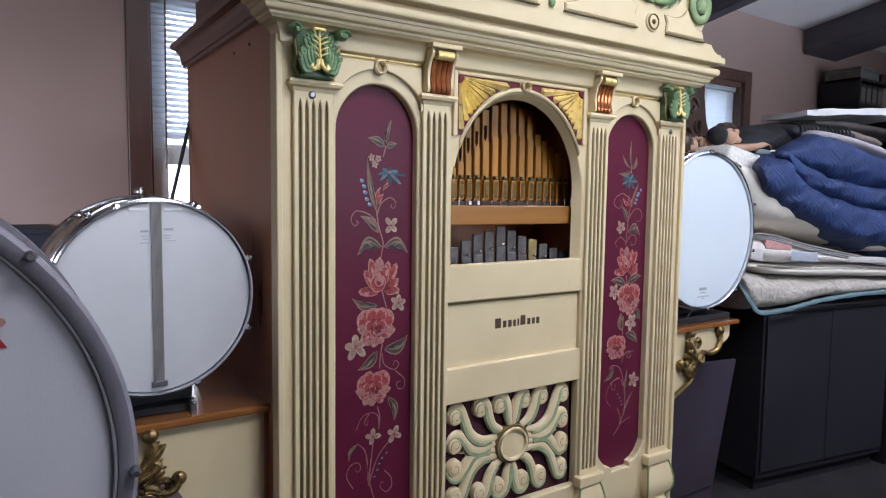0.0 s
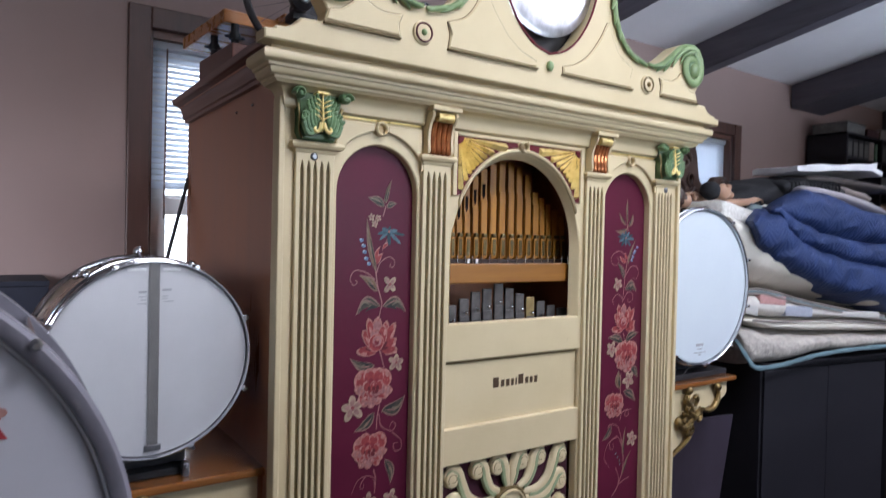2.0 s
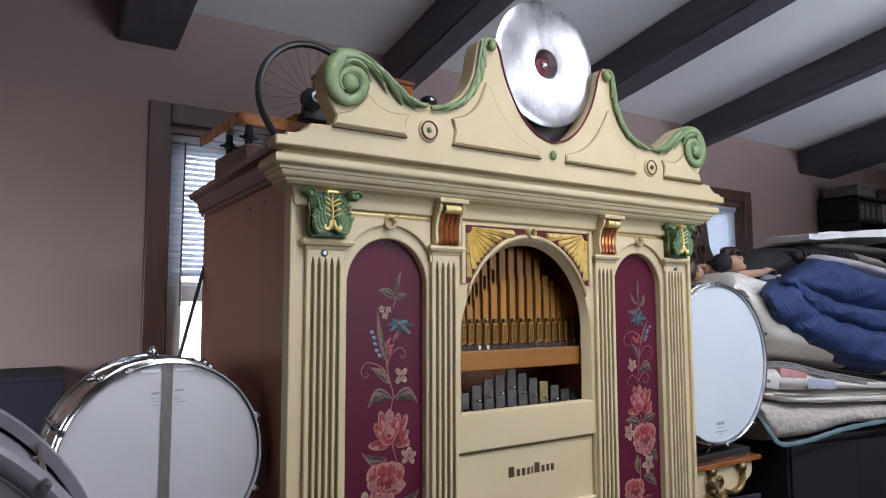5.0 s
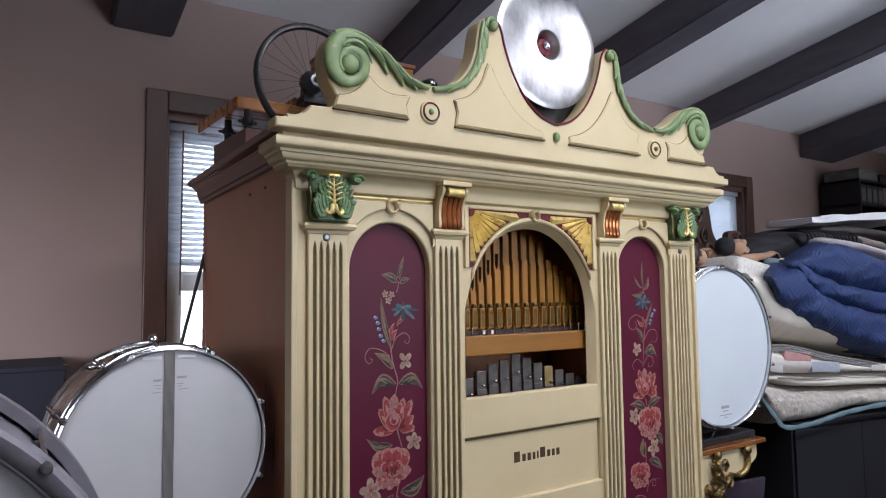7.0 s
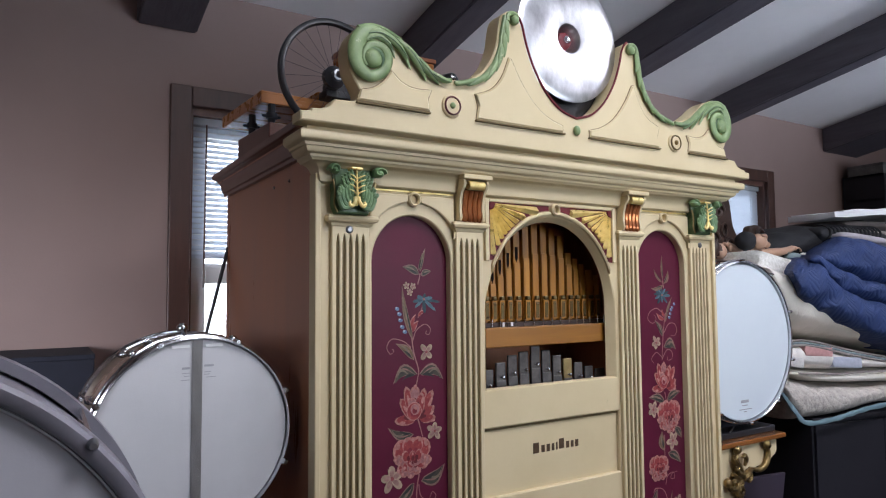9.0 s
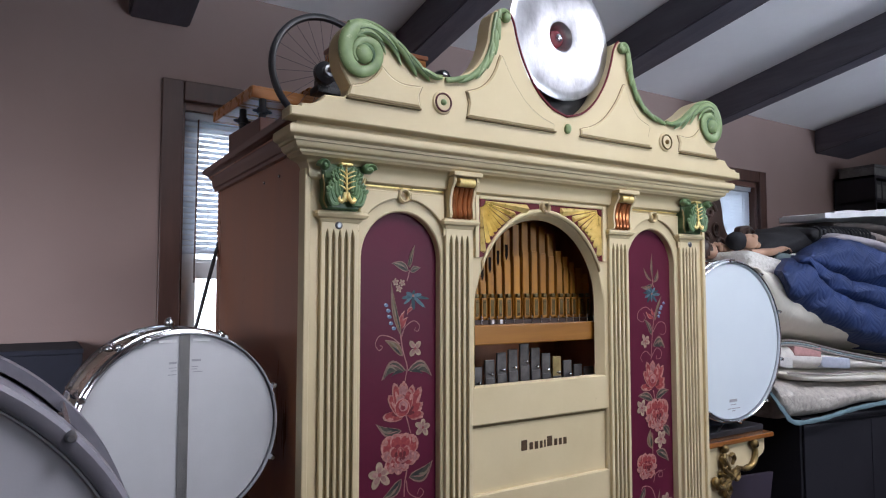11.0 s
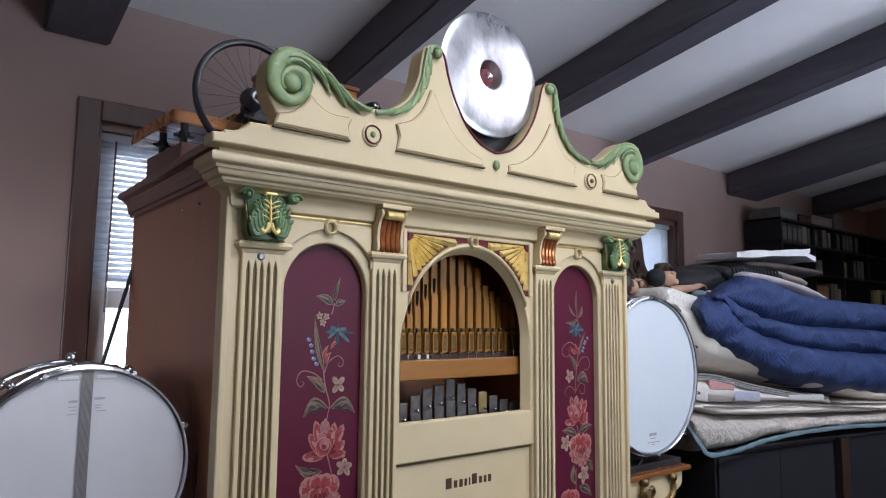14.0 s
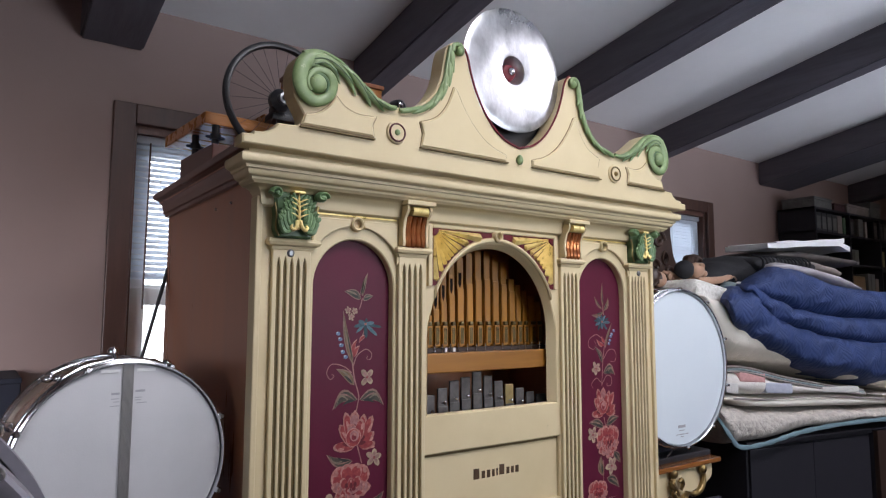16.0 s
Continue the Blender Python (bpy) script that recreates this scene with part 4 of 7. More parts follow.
        if wide > 0.005:
            part("leaf_vein", sweep([(s * (x - 0.0022), YP - 0.0065 - wide * 0.62 - 0.005 * math.sin(math.pi * q / n), z - 0.0030) for q, (x, z) in enumerate(path) if 0.25 * n < q < 0.86 * n], 0.0011, 5), DEEP_GREEN, leaf)
    rim = spline([(0.6260, 1.9051), (0.5987, 1.9160), (0.5684, 1.9138), (0.5371, 1.9000), (0.5045, 1.8735), (0.4710, 1.8460), (0.4330, 1.8294), (0.4010, 1.8292)], 6)
    part("leaf_rib", sweep([(s * x, YP - 0.004, z) for x, z in rim], [0.0068 - 0.0028 * q / (len(rim) - 1) for q in range(len(rim))], 8, 1.1), GREEN, vol, smooth=True)
    slope_r = [(0.248, 2.018), (0.257, 1.978), (0.266, 1.932), (0.290, 1.884), (0.330, 1.848), (0.394, 1.830)]
    for pts, wide, leaves in ((slope_r, 0.62, 6),):
        rib = [edge(pts, k / 40, 0.005) for k in range(41)]
        part("leaf_rib", sweep([(s * q.x, YP - 0.004, q.y) for q in rib], [0.0075 * (1.1 - 0.6 * k / 40) for k in range(41)], 8, 0.9), GREEN, vol, smooth=True)
        for k in range(leaves):
            t0 = 0.02 + 0.150 * k
            big = wide * (1.0 - 0.09 * k)
            ctl = [edge(pts, t0, 0.007), edge(pts, t0 + 0.11, 0.012 * big + 0.003), edge(pts, t0 + 0.21, 0.020 * big + 0.003), edge(pts, t0 + 0.285, 0.036 * big + 0.002)]
            path = spline([(s * q.x, YP - 0.005 - 0.004 * math.sin(0.9 * j), q.y) for j, q in enumerate(ctl)], 6)
            n = len(path)
            rr = 0.0105 * (0.45 + 0.55 * big)
            part("leaf", sweep(path, [rr * max(0.08, math.sin(math.pi * (0.12 + 0.86 * (j / (n - 1)) ** 0.9)) ** 0.7) for j in range(n)], 10, 0.75), GREEN, vol, smooth=True)
    horn = [(s * (0.222 + (0.020 - 0.0013 * i) * math.cos(0.55 * i - 0.4)), YP - 0.007, 2.012 + (0.020 - 0.0013 * i) * math.sin(0.55 * i - 0.4)) for i in range(12)]
    part("horn_scroll", join(sweep(horn, 0.0065, 8, 1.2), ball((s * 0.219, YP - 0.010, 2.010), 0.0125, (1, 0.8, 1))), GREEN, vol, smooth=True)
part("boss", ball((0.0, YP - 0.004, 1.757), 0.0125, (0.9, 0.7, 1.1)), GREEN, organ, "green turned boss", smooth=True)
notch = [(x, YP - 0.002, z + 0.001) for x, z in mirror(half[:26])[::-1] + half[1:26]]
part("notch_line", sweep(notch, 0.0032, 6), RED_PAINT, organ, "dark red line round the notch", smooth=True)

pediment_parts = [q for ob in organ.children if ob not in before for q in (ob, *ob.children_recursive)]


def run(knots, v):
    """Straight runs between knots (drawn, true)."""
    for (a, p), (b, q) in zip(knots, knots[1:]):
        if v <= b:
            return p + (q - p) * (v - a) / (b - a)
    return v + knots[-1][1] - knots[-1][0]


def true_widths(obs, knots):
    for ob in obs:
        for v in ob.data.vertices:
            v.co.x = math.copysign(run(knots, abs(v.co.x)), v.co.x)


true_widths(pediment_parts, [(0, 0), (0.219, 0.2065), (0.400, 0.391), (0.462, 0.450), (0.592, 0.593), (0.744, 0.755)])

# gong plate
GX, GY, GZ = 0.0, -0.060, 2.014
# its light and grey patches are partly reflections put into the colour
gong = part("gong", moved(lathe([(0.008, 0.038), (0.024, 0.036), (0.030, 0.028), (0.036, 0.008), (0.041, 0.001), (0.048, 0.0), (0.10, -0.001), (0.150, 0.0), (0.170, 0.001), (0.1745, 0.003), (0.172, 0.006), (0.10, 0.005), (0.048, 0.006), (0.041, 0.014), (0.034, 0.040), (0.008, 0.044)], 96, True), Matrix.Translation((GX, GY, GZ))), GONG, organ, "polished hammered steel gong plate with reflections painted as patches", smooth=True)
part("washer", moved(lathe([(0, 0.014), (0.012, 0.014), (0.022, 0.019), (0.025, 0.030), (0.020, 0.037), (0, 0.038)], 32), Matrix.Translation((GX, GY, GZ))), RED_PAINT, gong, "dark red washer", smooth=True)
part("nut", moved(lathe([(0, 0.003), (0.0035, 0.003), (0.005, 0.007), (0.0105, 0.008), (0.0105, 0.015), (0, 0.015)], 20), Matrix.Translation((GX, GY, GZ))), CHROME, gong, smooth=True)
part("gong_post", join(rod((GX, GY + 0.042, GZ), (GX, 0.12, GZ), 0.008), block(GX - 0.02, GX + 0.02, 0.10, 0.14, 1.690, 2.03, 0.003)), BLACK, gong)

part("gong_backing", plate([(-0.205, 1.720), (0.205, 1.720)] + arc(0, 1.960, 0.205, 0.040, 0, 180, 12), (), 0.012, 0.002, -0.022), BLACK, organ, "black board behind the gong")

# panels with painted flowers; u runs from the stem line towards the middle of the front
YD = 0.0445


def petal_loop(u, v, length, width, angle, n=8):
    a = radians(angle)
    ex, ez = (math.cos(a), math.sin(a)), (-math.sin(a), math.cos(a))
    return [(u + ex[0] * length * (0.5 - 0.5 * math.cos(t)) + ez[0] * width * math.sin(t), v + ex[1] * length * (0.5 - 0.5 * math.cos(t)) + ez[1] * width * math.sin(t)) for t in (2 * math.pi * k / n for k in range(n))]


def flat(loops, lift=0.0002, start=0.0):
    """Thin coats of paint, each over the last; a loop may be (material, loop)."""
    bm = bmesh.new()
    for i, l in enumerate(loops):
        slot, l = l if isinstance(l[0], int) else (0, l)
        f = bm.faces.new([bm.verts.new((x, YD - 0.0004 - start - lift * i, z)) for x, z in l])
        f.material_index = slot
        r = bmesh.ops.extrude_face_region(bm, geom=[f])
        for g in r["geom"]:
            if isinstance(g, bmesh.types.BMVert):
                g.co.y += 0.0006
    return bm


def leaf_loop(u0, v0, u1, v1, w, bend=0.12):
    d = Vector((u1 - u0, v1 - v0))
    n = Vector((-d.y, d.x)).normalized()
    side = []
    for k in range(8):
        t = k / 7
        c = Vector((u0, v0)) + d * t + n * d.length * bend * math.sin(math.pi * t)
        side.append((c, n * w * math.sin(math.pi * t ** 0.75)))
    return [tuple(c + o) for c, o in side] + [tuple(c - o) for c, o in side[::-1][1:-1]]


def ribbon(pts, w0=0.0012, w1=0.0006):
    p = spline(pts, 6)
    l, r = [], []
    for i, q in enumerate(p):
        a, b = Vector(p[max(0, i - 1)]), Vector(p[min(len(p) - 1, i + 1)])
        d = (b - a).normalized()
        w = w0 + (w1 - w0) * i / (len(p) - 1)
        l.append((q[0] - d.y * w, q[1] + d.x * w))
        r.append((q[0] + d.y * w, q[1] - d.x * w))
    return [[l[i], l[i + 1], r[i + 1], r[i]] for i in range(len(p) - 1)]


# the two painted sprays, as (u, v) from the middle of each panel and from the floor
SPRAY_WEST = dict(
    stems=[[(0.0252, 1.3622), (0.0297, 1.3753), (0.0326, 1.3882)],
           [(0.0076, 1.2436), (0.014, 1.2047), (0.0266, 1.1653), (0.0236, 1.1458), (0.0206, 1.1302)],
           [(0.041, 1.3164), (0.0349, 1.302), (0.0257, 1.285)],
           [(0.0243, 1.0535), (0.0307, 1.0332), (0.0371, 1.0127)],
           [(0.0267, 0.9293), (0.0207, 0.9005), (0.0193, 0.8711)],
           [(0.0136, 0.7765), (0.0201, 0.7497), (0.0171, 0.7188)],
           [(-0.0103, 0.581), (-0.0043, 0.6371), (0.0017, 0.686)],
           [(-0.0087, 0.5879), (0.0144, 0.6474), (0.0493, 0.6865)],
           [(-0.0119, 0.5929), (-0.0137, 0.6392), (-0.0215, 0.6737), (-0.0414, 0.6934)],
           [(-0.0136, 0.632), (-0.0088, 0.5951), (0.0056, 0.5424)]],
    tendrils=[[(0.0107, 1.2332), (0.0213, 1.2565), (0.0445, 1.2697), (0.0603, 1.2594), (0.0572, 1.2462), (0.0478, 1.2475), (0.0493, 1.2541)],
              [(0.0062, 1.2178), (-0.0165, 1.2333), (-0.0462, 1.2385), (-0.0593, 1.2208), (-0.0505, 1.2056), (-0.0402, 1.2118), (-0.0462, 1.2169)],
              [(0.0253, 0.9067), (0.0318, 0.8789), (0.0591, 0.8632), (0.0735, 0.8736), (0.0637, 0.8844), (0.0558, 0.8718)],
              [(0.0639, 0.8598), (0.0886, 0.8365), (0.0888, 0.8147), (0.0725, 0.8129), (0.0675, 0.8295), (0.0805, 0.8319)],
              [(0.0187, 0.7299), (0.0138, 0.7551), (-0.0065, 0.7644), (-0.0295, 0.7558), (-0.0446, 0.7277)],
              [(-0.0065, 0.7644), (-0.0173, 0.7522), (-0.0218, 0.7403), (-0.0141, 0.7346), (-0.0126, 0.7471)],
              [(-0.0517, 0.5825), (-0.0698, 0.6165), (-0.0594, 0.6423), (-0.0382, 0.6446), (-0.0321, 0.6291), (-0.0412, 0.6226), (-0.0473, 0.6325)],
              [(0.0338, 0.6113), (0.0533, 0.5877), (0.0535, 0.5627), (0.0374, 0.5549), (0.0229, 0.5701), (0.026, 0.5825), (0.034, 0.5776)]],
    leaves=[((0.0296, 1.3855), (-0.0174, 1.4033), 0.01, -0.1, 0),
            ((0.0326, 1.3921), (0.0476, 1.448), 0.0056, 0.05, 1),
            ((0.0342, 1.3832), (0.0637, 1.3937), 0.0075, 0.1, 0),
            ((0.028, 1.3956), (0.0354, 1.4293), 0.0056, -0.1, 0),
            ((0.0107, 1.2332), (-0.0186, 1.3604), 0.0075, 0.04, 1),
            ((0.0141, 1.1891), (-0.0359, 1.2283), 0.01, -0.1, 1),
            ((0.0236, 1.1563), (-0.0429, 1.1378), 0.0138, -0.3, 0),
            ((0.0282, 1.1561), (0.0968, 1.1393), 0.0138, 0.25, 0),
            ((0.0121, 1.02), (-0.0574, 1.0422), 0.0112, 0.15, 0),
            ((0.0316, 0.9127), (0.099, 0.9434), 0.0163, -0.18, 0),
            ((0.0128, 0.9122), (-0.042, 0.8738), 0.0125, 0.12, 0),
            ((0.0436, 0.7973), (0.0602, 0.7324), 0.0112, 0.15, 0),
            ((-0.0414, 0.692), (-0.0639, 0.6531), 0.005, -0.2, 1)],
    buds=[((0.009, 1.2603), (0.0195, 1.294), 0.0056), ((0.0106, 1.2526), (0.0273, 1.2786), 0.0069), ((0.0257, 1.2876), (0.0473, 1.3023), 0.0044)],
    cups=[((0.0118, 1.0741), 1)],
    domes=[((0.0078, 0.966), 0.0462), ((0.0009, 0.8211), 0.042)],
    blossoms=[((0.0481, 1.2056), 0.021, 4, 45), ((0.0705, 1.0222), 0.021, 5, 80), ((-0.0467, 0.9295), 0.029, 5, 95), ((0, 0.7035), 0.02, 4, 80), ((0.0605, 0.6989), 0.022, 4, 60), ((-0.0067, 1.3596), 0.0085, 5, 20), ((0.0114, 1.3578), 0.0085, 5, 40), ((0.0024, 1.3447), 0.0085, 5, 0)],
    star=((0.0409, 1.328), [(0.0883, 1.3203), (0.0757, 1.3002), (0.0443, 1.2944), (0.0163, 1.3081), (0.0102, 1.322), (0.0223, 1.3352), (0.0454, 1.3411), (0.0659, 1.3314)]),
    berries=[(-0.0317, 1.3069), (-0.0258, 1.2944), (-0.0227, 1.2805), (-0.0182, 1.2653), (-0.0106, 1.2538)],
    seeds=[(0.0383, 0.6525), (0.0256, 0.6421), (0.0177, 0.6294), (0.0131, 0.6145), (0.0053, 0.599)])

SPRAY_EAST = dict(
    stems=[[(0.0311, 1.3491), (0.0277, 1.3625), (0.0269, 1.376)],
           [(0.0353, 1.2747), (0.0248, 1.2271), (0.0192, 1.1846), (0.014, 1.1352)],
           [(0.0219, 1.0422), (0.0288, 1.0124)],
           [(0.0155, 0.9179), (0.014, 0.8482)],
           [(0.0337, 0.6753), (0.0202, 0.7276), (0.0027, 0.7577), (-0.0291, 0.7657), (-0.0416, 0.7546)],
           [(-0.0125, 0.536), (0.0152, 0.5662), (0.0343, 0.6135), (0.0372, 0.6598)],
           [(0.0152, 0.5662), (0.0166, 0.5922), (0.0016, 0.6247)],
           [(0.0177, 0.5695), (0.0415, 0.5783), (0.0658, 0.5834)]],
    tendrils=[[(0.0193, 1.278), (-0.0075, 1.2895), (-0.0378, 1.2774), (-0.0444, 1.2574), (-0.0233, 1.2458), (-0.0084, 1.2575), (-0.0169, 1.2709)],
              [(0.0254, 1.2152), (0.0479, 1.2407), (0.0748, 1.2424), (0.0868, 1.2234), (0.0769, 1.2062), (0.0579, 1.2081)],
              [(0.0135, 1.1455), (-0.0109, 1.1597), (-0.0332, 1.1433), (-0.0248, 1.1296)],
              [(0.0139, 1.1387), (0.0389, 1.1654), (0.0608, 1.1581), (0.0593, 1.1374), (0.0406, 1.1345), (0.04, 1.1448)],
              [(0.0153, 0.7708), (0.0247, 0.7954), (0.0512, 0.8033), (0.055, 0.7842), (0.0386, 0.7863), (0.046, 0.8002), (0.0703, 0.8028)],
              [(0.0275, 0.6912), (0.0072, 0.722), (-0.024, 0.7137), (-0.0281, 0.6923), (-0.0121, 0.6862), (-0.013, 0.7047)],
              [(0.0072, 0.722), (-0.0341, 0.7079), (-0.0527, 0.6651), (-0.0276, 0.6297)]],
    leaves=[((0.0271, 1.3726), (0.0253, 1.4496), 0.005, 0.04, 1),
            ((0.0221, 1.3674), (-0.0139, 1.406), 0.005, 0.1, 1),
            ((0.0303, 1.3626), (0.0519, 1.4022), 0.0077, -0.15, 1),
            ((0.0279, 1.3575), (-0.0288, 1.3491), 0.007, 0.12, 1)] + [
            ((0.0342, 1.2475), (0.0673, 1.3229), 0.0056, 0.05, 1),
            ((0.0181, 1.205), (-0.016, 1.2542), 0.0084, -0.12, 0),
            ((0.0224, 1.1743), (0.0794, 1.1646), 0.0154, 0.3, 0),
            ((0.0208, 1.0129), (-0.0504, 1.0308), 0.0126, -0.1, 0),
            ((0.0312, 1.0175), (0.0951, 1.0383), 0.0126, 0.1, 0),
            ((0.01, 0.8731), (0.0042, 0.931), 0.014, 0.1, 1),
            ((0.0628, 0.9349), (0.095, 0.9003), 0.0126, 0.1, 0),
            ((0.0291, 0.8642), (0.0882, 0.8269), 0.014, 0.12, 0),
            ((-0.0238, 0.7631), (-0.0656, 0.7199), 0.0098, 0.15, 0),
            ((0.035, 0.6508), (0.0433, 0.7485), 0.005, 0.05, 1),
            ((0.03, 0.5917), (0.0721, 0.6693), 0.0045, 0.06, 1)],
    buds=[((0.0284, 1.256), (-0.0068, 1.276), 0.0063), ((0.0306, 1.2645), (0.0189, 1.2847), 0.0049)],
    cups=[((0.0148, 1.0735), 0.98)],
    domes=[((0.0368, 0.9649), 0.0476), ((-0.0136, 0.8203), 0.0393)],
    blossoms=[((-0.0124, 1.1885), 0.02, 5, 50), ((-0.0332, 0.9957), 0.024, 5, 60), ((0.0514, 0.8972), 0.026, 5, 260), ((0.0728, 0.7069), 0.024, 5, 75)],
    star=((0.019, 1.3286), [(-0.0176, 1.3328), (-0.0117, 1.3179), (-0.0005, 1.303), (0.0204, 1.305), (0.0443, 1.3037), (0.0591, 1.3261), (0.0529, 1.3396), (0.0364, 1.3476), (0.0179, 1.3488), (0.0024, 1.345), (-0.0077, 1.3397)]),
    berries=[(0.0767, 1.3008), (0.0665, 1.2904), (0.0615, 1.2835), (0.0569, 1.2715), (0.0521, 1.2612)],
    seeds=[(-0.0006, 0.6677), (0.008, 0.6552), (0.0166, 0.6426), (0.0199, 0.6309)])

rng = random.Random(5)
for s, spray in ((-1, SPRAY_WEST), (1, SPRAY_EAST)):
    pan = part("painted_panel", plate([(s * PX + (x - s * PX) * 1.04, z) for x, z in side_opening(s)], (), 0.006, 0, YD), MAROON, organ, "maroon arched panel painted with a flower spray")

    def put(name, loops, material, label="", start=0.0, lift=0.0002):
        bm = flat(loops, lift, start)
        bm.transform(Matrix.Translation((s * PX, 0, 0)))
        return part(name, bm, material, pan, label)

    def shade(l, u, v, keep=0.90):
        """Coats of one petal: pale rim, body drawn towards the heart, dark heart side, gleam on the outer side."""
        mx, mz = sum(q[0] for q in l) / len(l), sum(q[1] for q in l) / len(l)
        dx, dz = (u - mx) * 0.13, (v - 0.006 - mz) * 0.13

        def ring(k, m):
            return [(mx + (q[0] - mx) * k + dx * m, mz + (q[1] - mz) * k + dz * m) for q in l]
        return [(1, l), (0, ring(keep, 1)), (2, ring(0.5, 3.2)), (1, ring(0.30, -2.2))]

    for pts in spray["stems"]:
        put("painted_stem", ribbon(pts, 0.0017, 0.0011), STEM, lift=0.0)
    for pts in spray["tendrils"]:
        put("painted_tendril", ribbon(pts, 0.0013, 0.0006), STEM, lift=0.0)
    for (u0, v0), (u1, v1), w, bow, pale in spray["leaves"]:
        def run_leaf(a, b, k, bw):
            return leaf_loop(u0 + a * (u1 - u0), v0 + a * (v1 - v0), u0 + b * (u1 - u0), v0 + b * (v1 - v0), w * k, bw)
        put("painted_leaf", [(1, run_leaf(0, 1, 1.0, bow)), (0, run_leaf(0.04, 0.94, 0.78, bow)), (1, run_leaf(0.10, 1.0, 0.17, bow * 1.3)), (2, run_leaf(0.3, 0.88, 0.20, bow * 1.9)), (3, run_leaf(0.12, 0.62, 0.26, bow * 0.45))], [LEAF_OCHRE if pale else LEAF, LEAF_RIM, LEAF_LIGHT, LEAF_DEEP], start=0.0006, lift=0.00010)
    for (u0, v0), (u1, v1), w in spray["buds"]:
        put("painted_bud", [(1, leaf_loop(u0, v0, u1, v1, w)), (0, leaf_loop(u0, v0, u0 + 0.9 * (u1 - u0), v0 + 0.9 * (v1 - v0), w * 0.72))], [ROSE, ROSE_RIM], start=0.0006)
    # roses: a cupped one of long petals, and full round ones of many lobes
    roses = []
    for (u, v), k in spray["cups"]:
        loops = []
        for dx, dz, l, w, a in ((0.004, -0.022, 0.056, 0.0115, 176), (0.002, -0.024, 0.066, 0.0125, 124), (0.0, -0.020, 0.080, 0.0125, 104), (0.018, -0.022, 0.072, 0.0125, 78), (0.018, -0.022, 0.074, 0.0120, 60), (0.020, -0.026, 0.050, 0.0095, 38), (0.022, -0.026, 0.040, 0.0090, 12)):
            loops.append((petal_loop(u + k * dx, v + k * dz, k * l, k * w, a + rng.uniform(-3, 3), 10), False))
        loops += [(petal_loop(u + k * dx, v + k * dz, k * l, k * w, a, 10), pale) for dx, dz, l, w, a, pale in ((0.003, 0.026, 0.030, 0.013, 88, True), (-0.004, 0.008, 0.022, 0.012, 92, True), (0.016, -0.010, 0.050, 0.0125, 84, False))]
        loops += [(petal_loop(u + k * 0.003, v - k * 0.022, k * 0.042, k * 0.021, 96, 14), False), (petal_loop(u + k * 0.004, v - k * 0.010, k * 0.026, k * 0.013, 92, 12), True)]
        roses.append((u, v, loops))
    for (u, v), r in spray["domes"]:
        k = r / 0.047
        loops = [(petal_loop(u + k * dx, v + k * dz, k * l * rng.uniform(0.95, 1.05), k * w, a + rng.uniform(-6, 6), 14), False) for dx, dz, l, w, a in ((-0.044, 0.004, 0.088, 0.040, 2), (-0.042, 0.002, 0.048, 0.022, 58), (0.042, 0.004, 0.048, 0.021, 122), (-0.014, 0.016, 0.036, 0.016, 84), (0.014, 0.014, 0.036, 0.015, 92))]
        for n, ring, size, first, step in ((7, 0.026, 0.026, 190, 26), (6, 0.015, 0.026, 196, 30), (4, 0.004, 0.024, 222, 32)):
            for q in range(n):
                a = first + step * q + rng.uniform(-6, 6)
                loops.append((petal_loop(u + k * ring * math.cos(radians(a)), v + k * (0.006 + 0.9 * ring * math.sin(radians(a))), k * size * rng.uniform(0.85, 1.15), k * 0.0118, a, 10), q % 3 != 1))
        loops += [(petal_loop(u + k * dx, v + k * dz, k * 0.024, k * 0.0095, 268 + rng.uniform(-14, 14), 10), False) for dx, dz in ((-0.020, 0.022), (-0.002, 0.020), (0.018, 0.022))]
        roses.append((u, v, loops))
    for u, v, loops in roses:
        rose = None
        for k, (l, pale) in enumerate(loops):
            petal = put("painted_rose" if rose is None else "petal", shade(l, u, v), [ROSE_PALE if pale else ROSE, ROSE_RIM, ROSE_DARK], "painted salmon rose" if rose is None else "", start=0.0010 + 0.00012 * k, lift=0.00003)
            if rose is None:
                rose = petal
            else:
                petal.parent = rose
    for (u, v), r, n, a0 in spray["blossoms"]:
        shaded = []
        for q in range(n):
            a = a0 + 360 * q / n + rng.uniform(-9, 9)
            l = petal_loop(u + 0.10 * r * math.cos(radians(a)), v + 0.10 * r * math.sin(radians(a)), r * rng.uniform(0.85, 1.08), r * 0.33, a, 10)
            mx, mz = sum(q[0] for q in l) / len(l), sum(q[1] for q in l) / len(l)
            shaded += [(0, l), (1, [(mx + (q[0] - mx) * 0.62 + (u - mx) * 0.30, mz + (q[1] - mz) * 0.62 + (v - mz) * 0.30) for q in l])]
        put("painted_blossom", shaded + [(2, petal_loop(u - r * 0.16, v, r * 0.32, r * 0.15, 0))], [PETAL, PETAL_SHADE, PETAL_EYE], "painted pale blossom", start=0.0010, lift=0.00008)
    (u, v), tips = spray["star"]
    rays = [(q % 2, petal_loop(u, v, math.hypot(a - u, b - v), 0.0036 + 0.0008 * (q % 3), math.degrees(math.atan2(b - v, a - u)))) for q, (a, b) in enumerate(tips)]
    put("painted_blossom", rays, [BLUE_PETAL, BLUE_PETAL_PALE], "painted blue star blossom", start=0.0010, lift=0.00012)
    put("painted_centre", [petal_loop(u - 0.0035, v, 0.007, 0.0032, 0)], ROSE_RIM, start=0.0034)
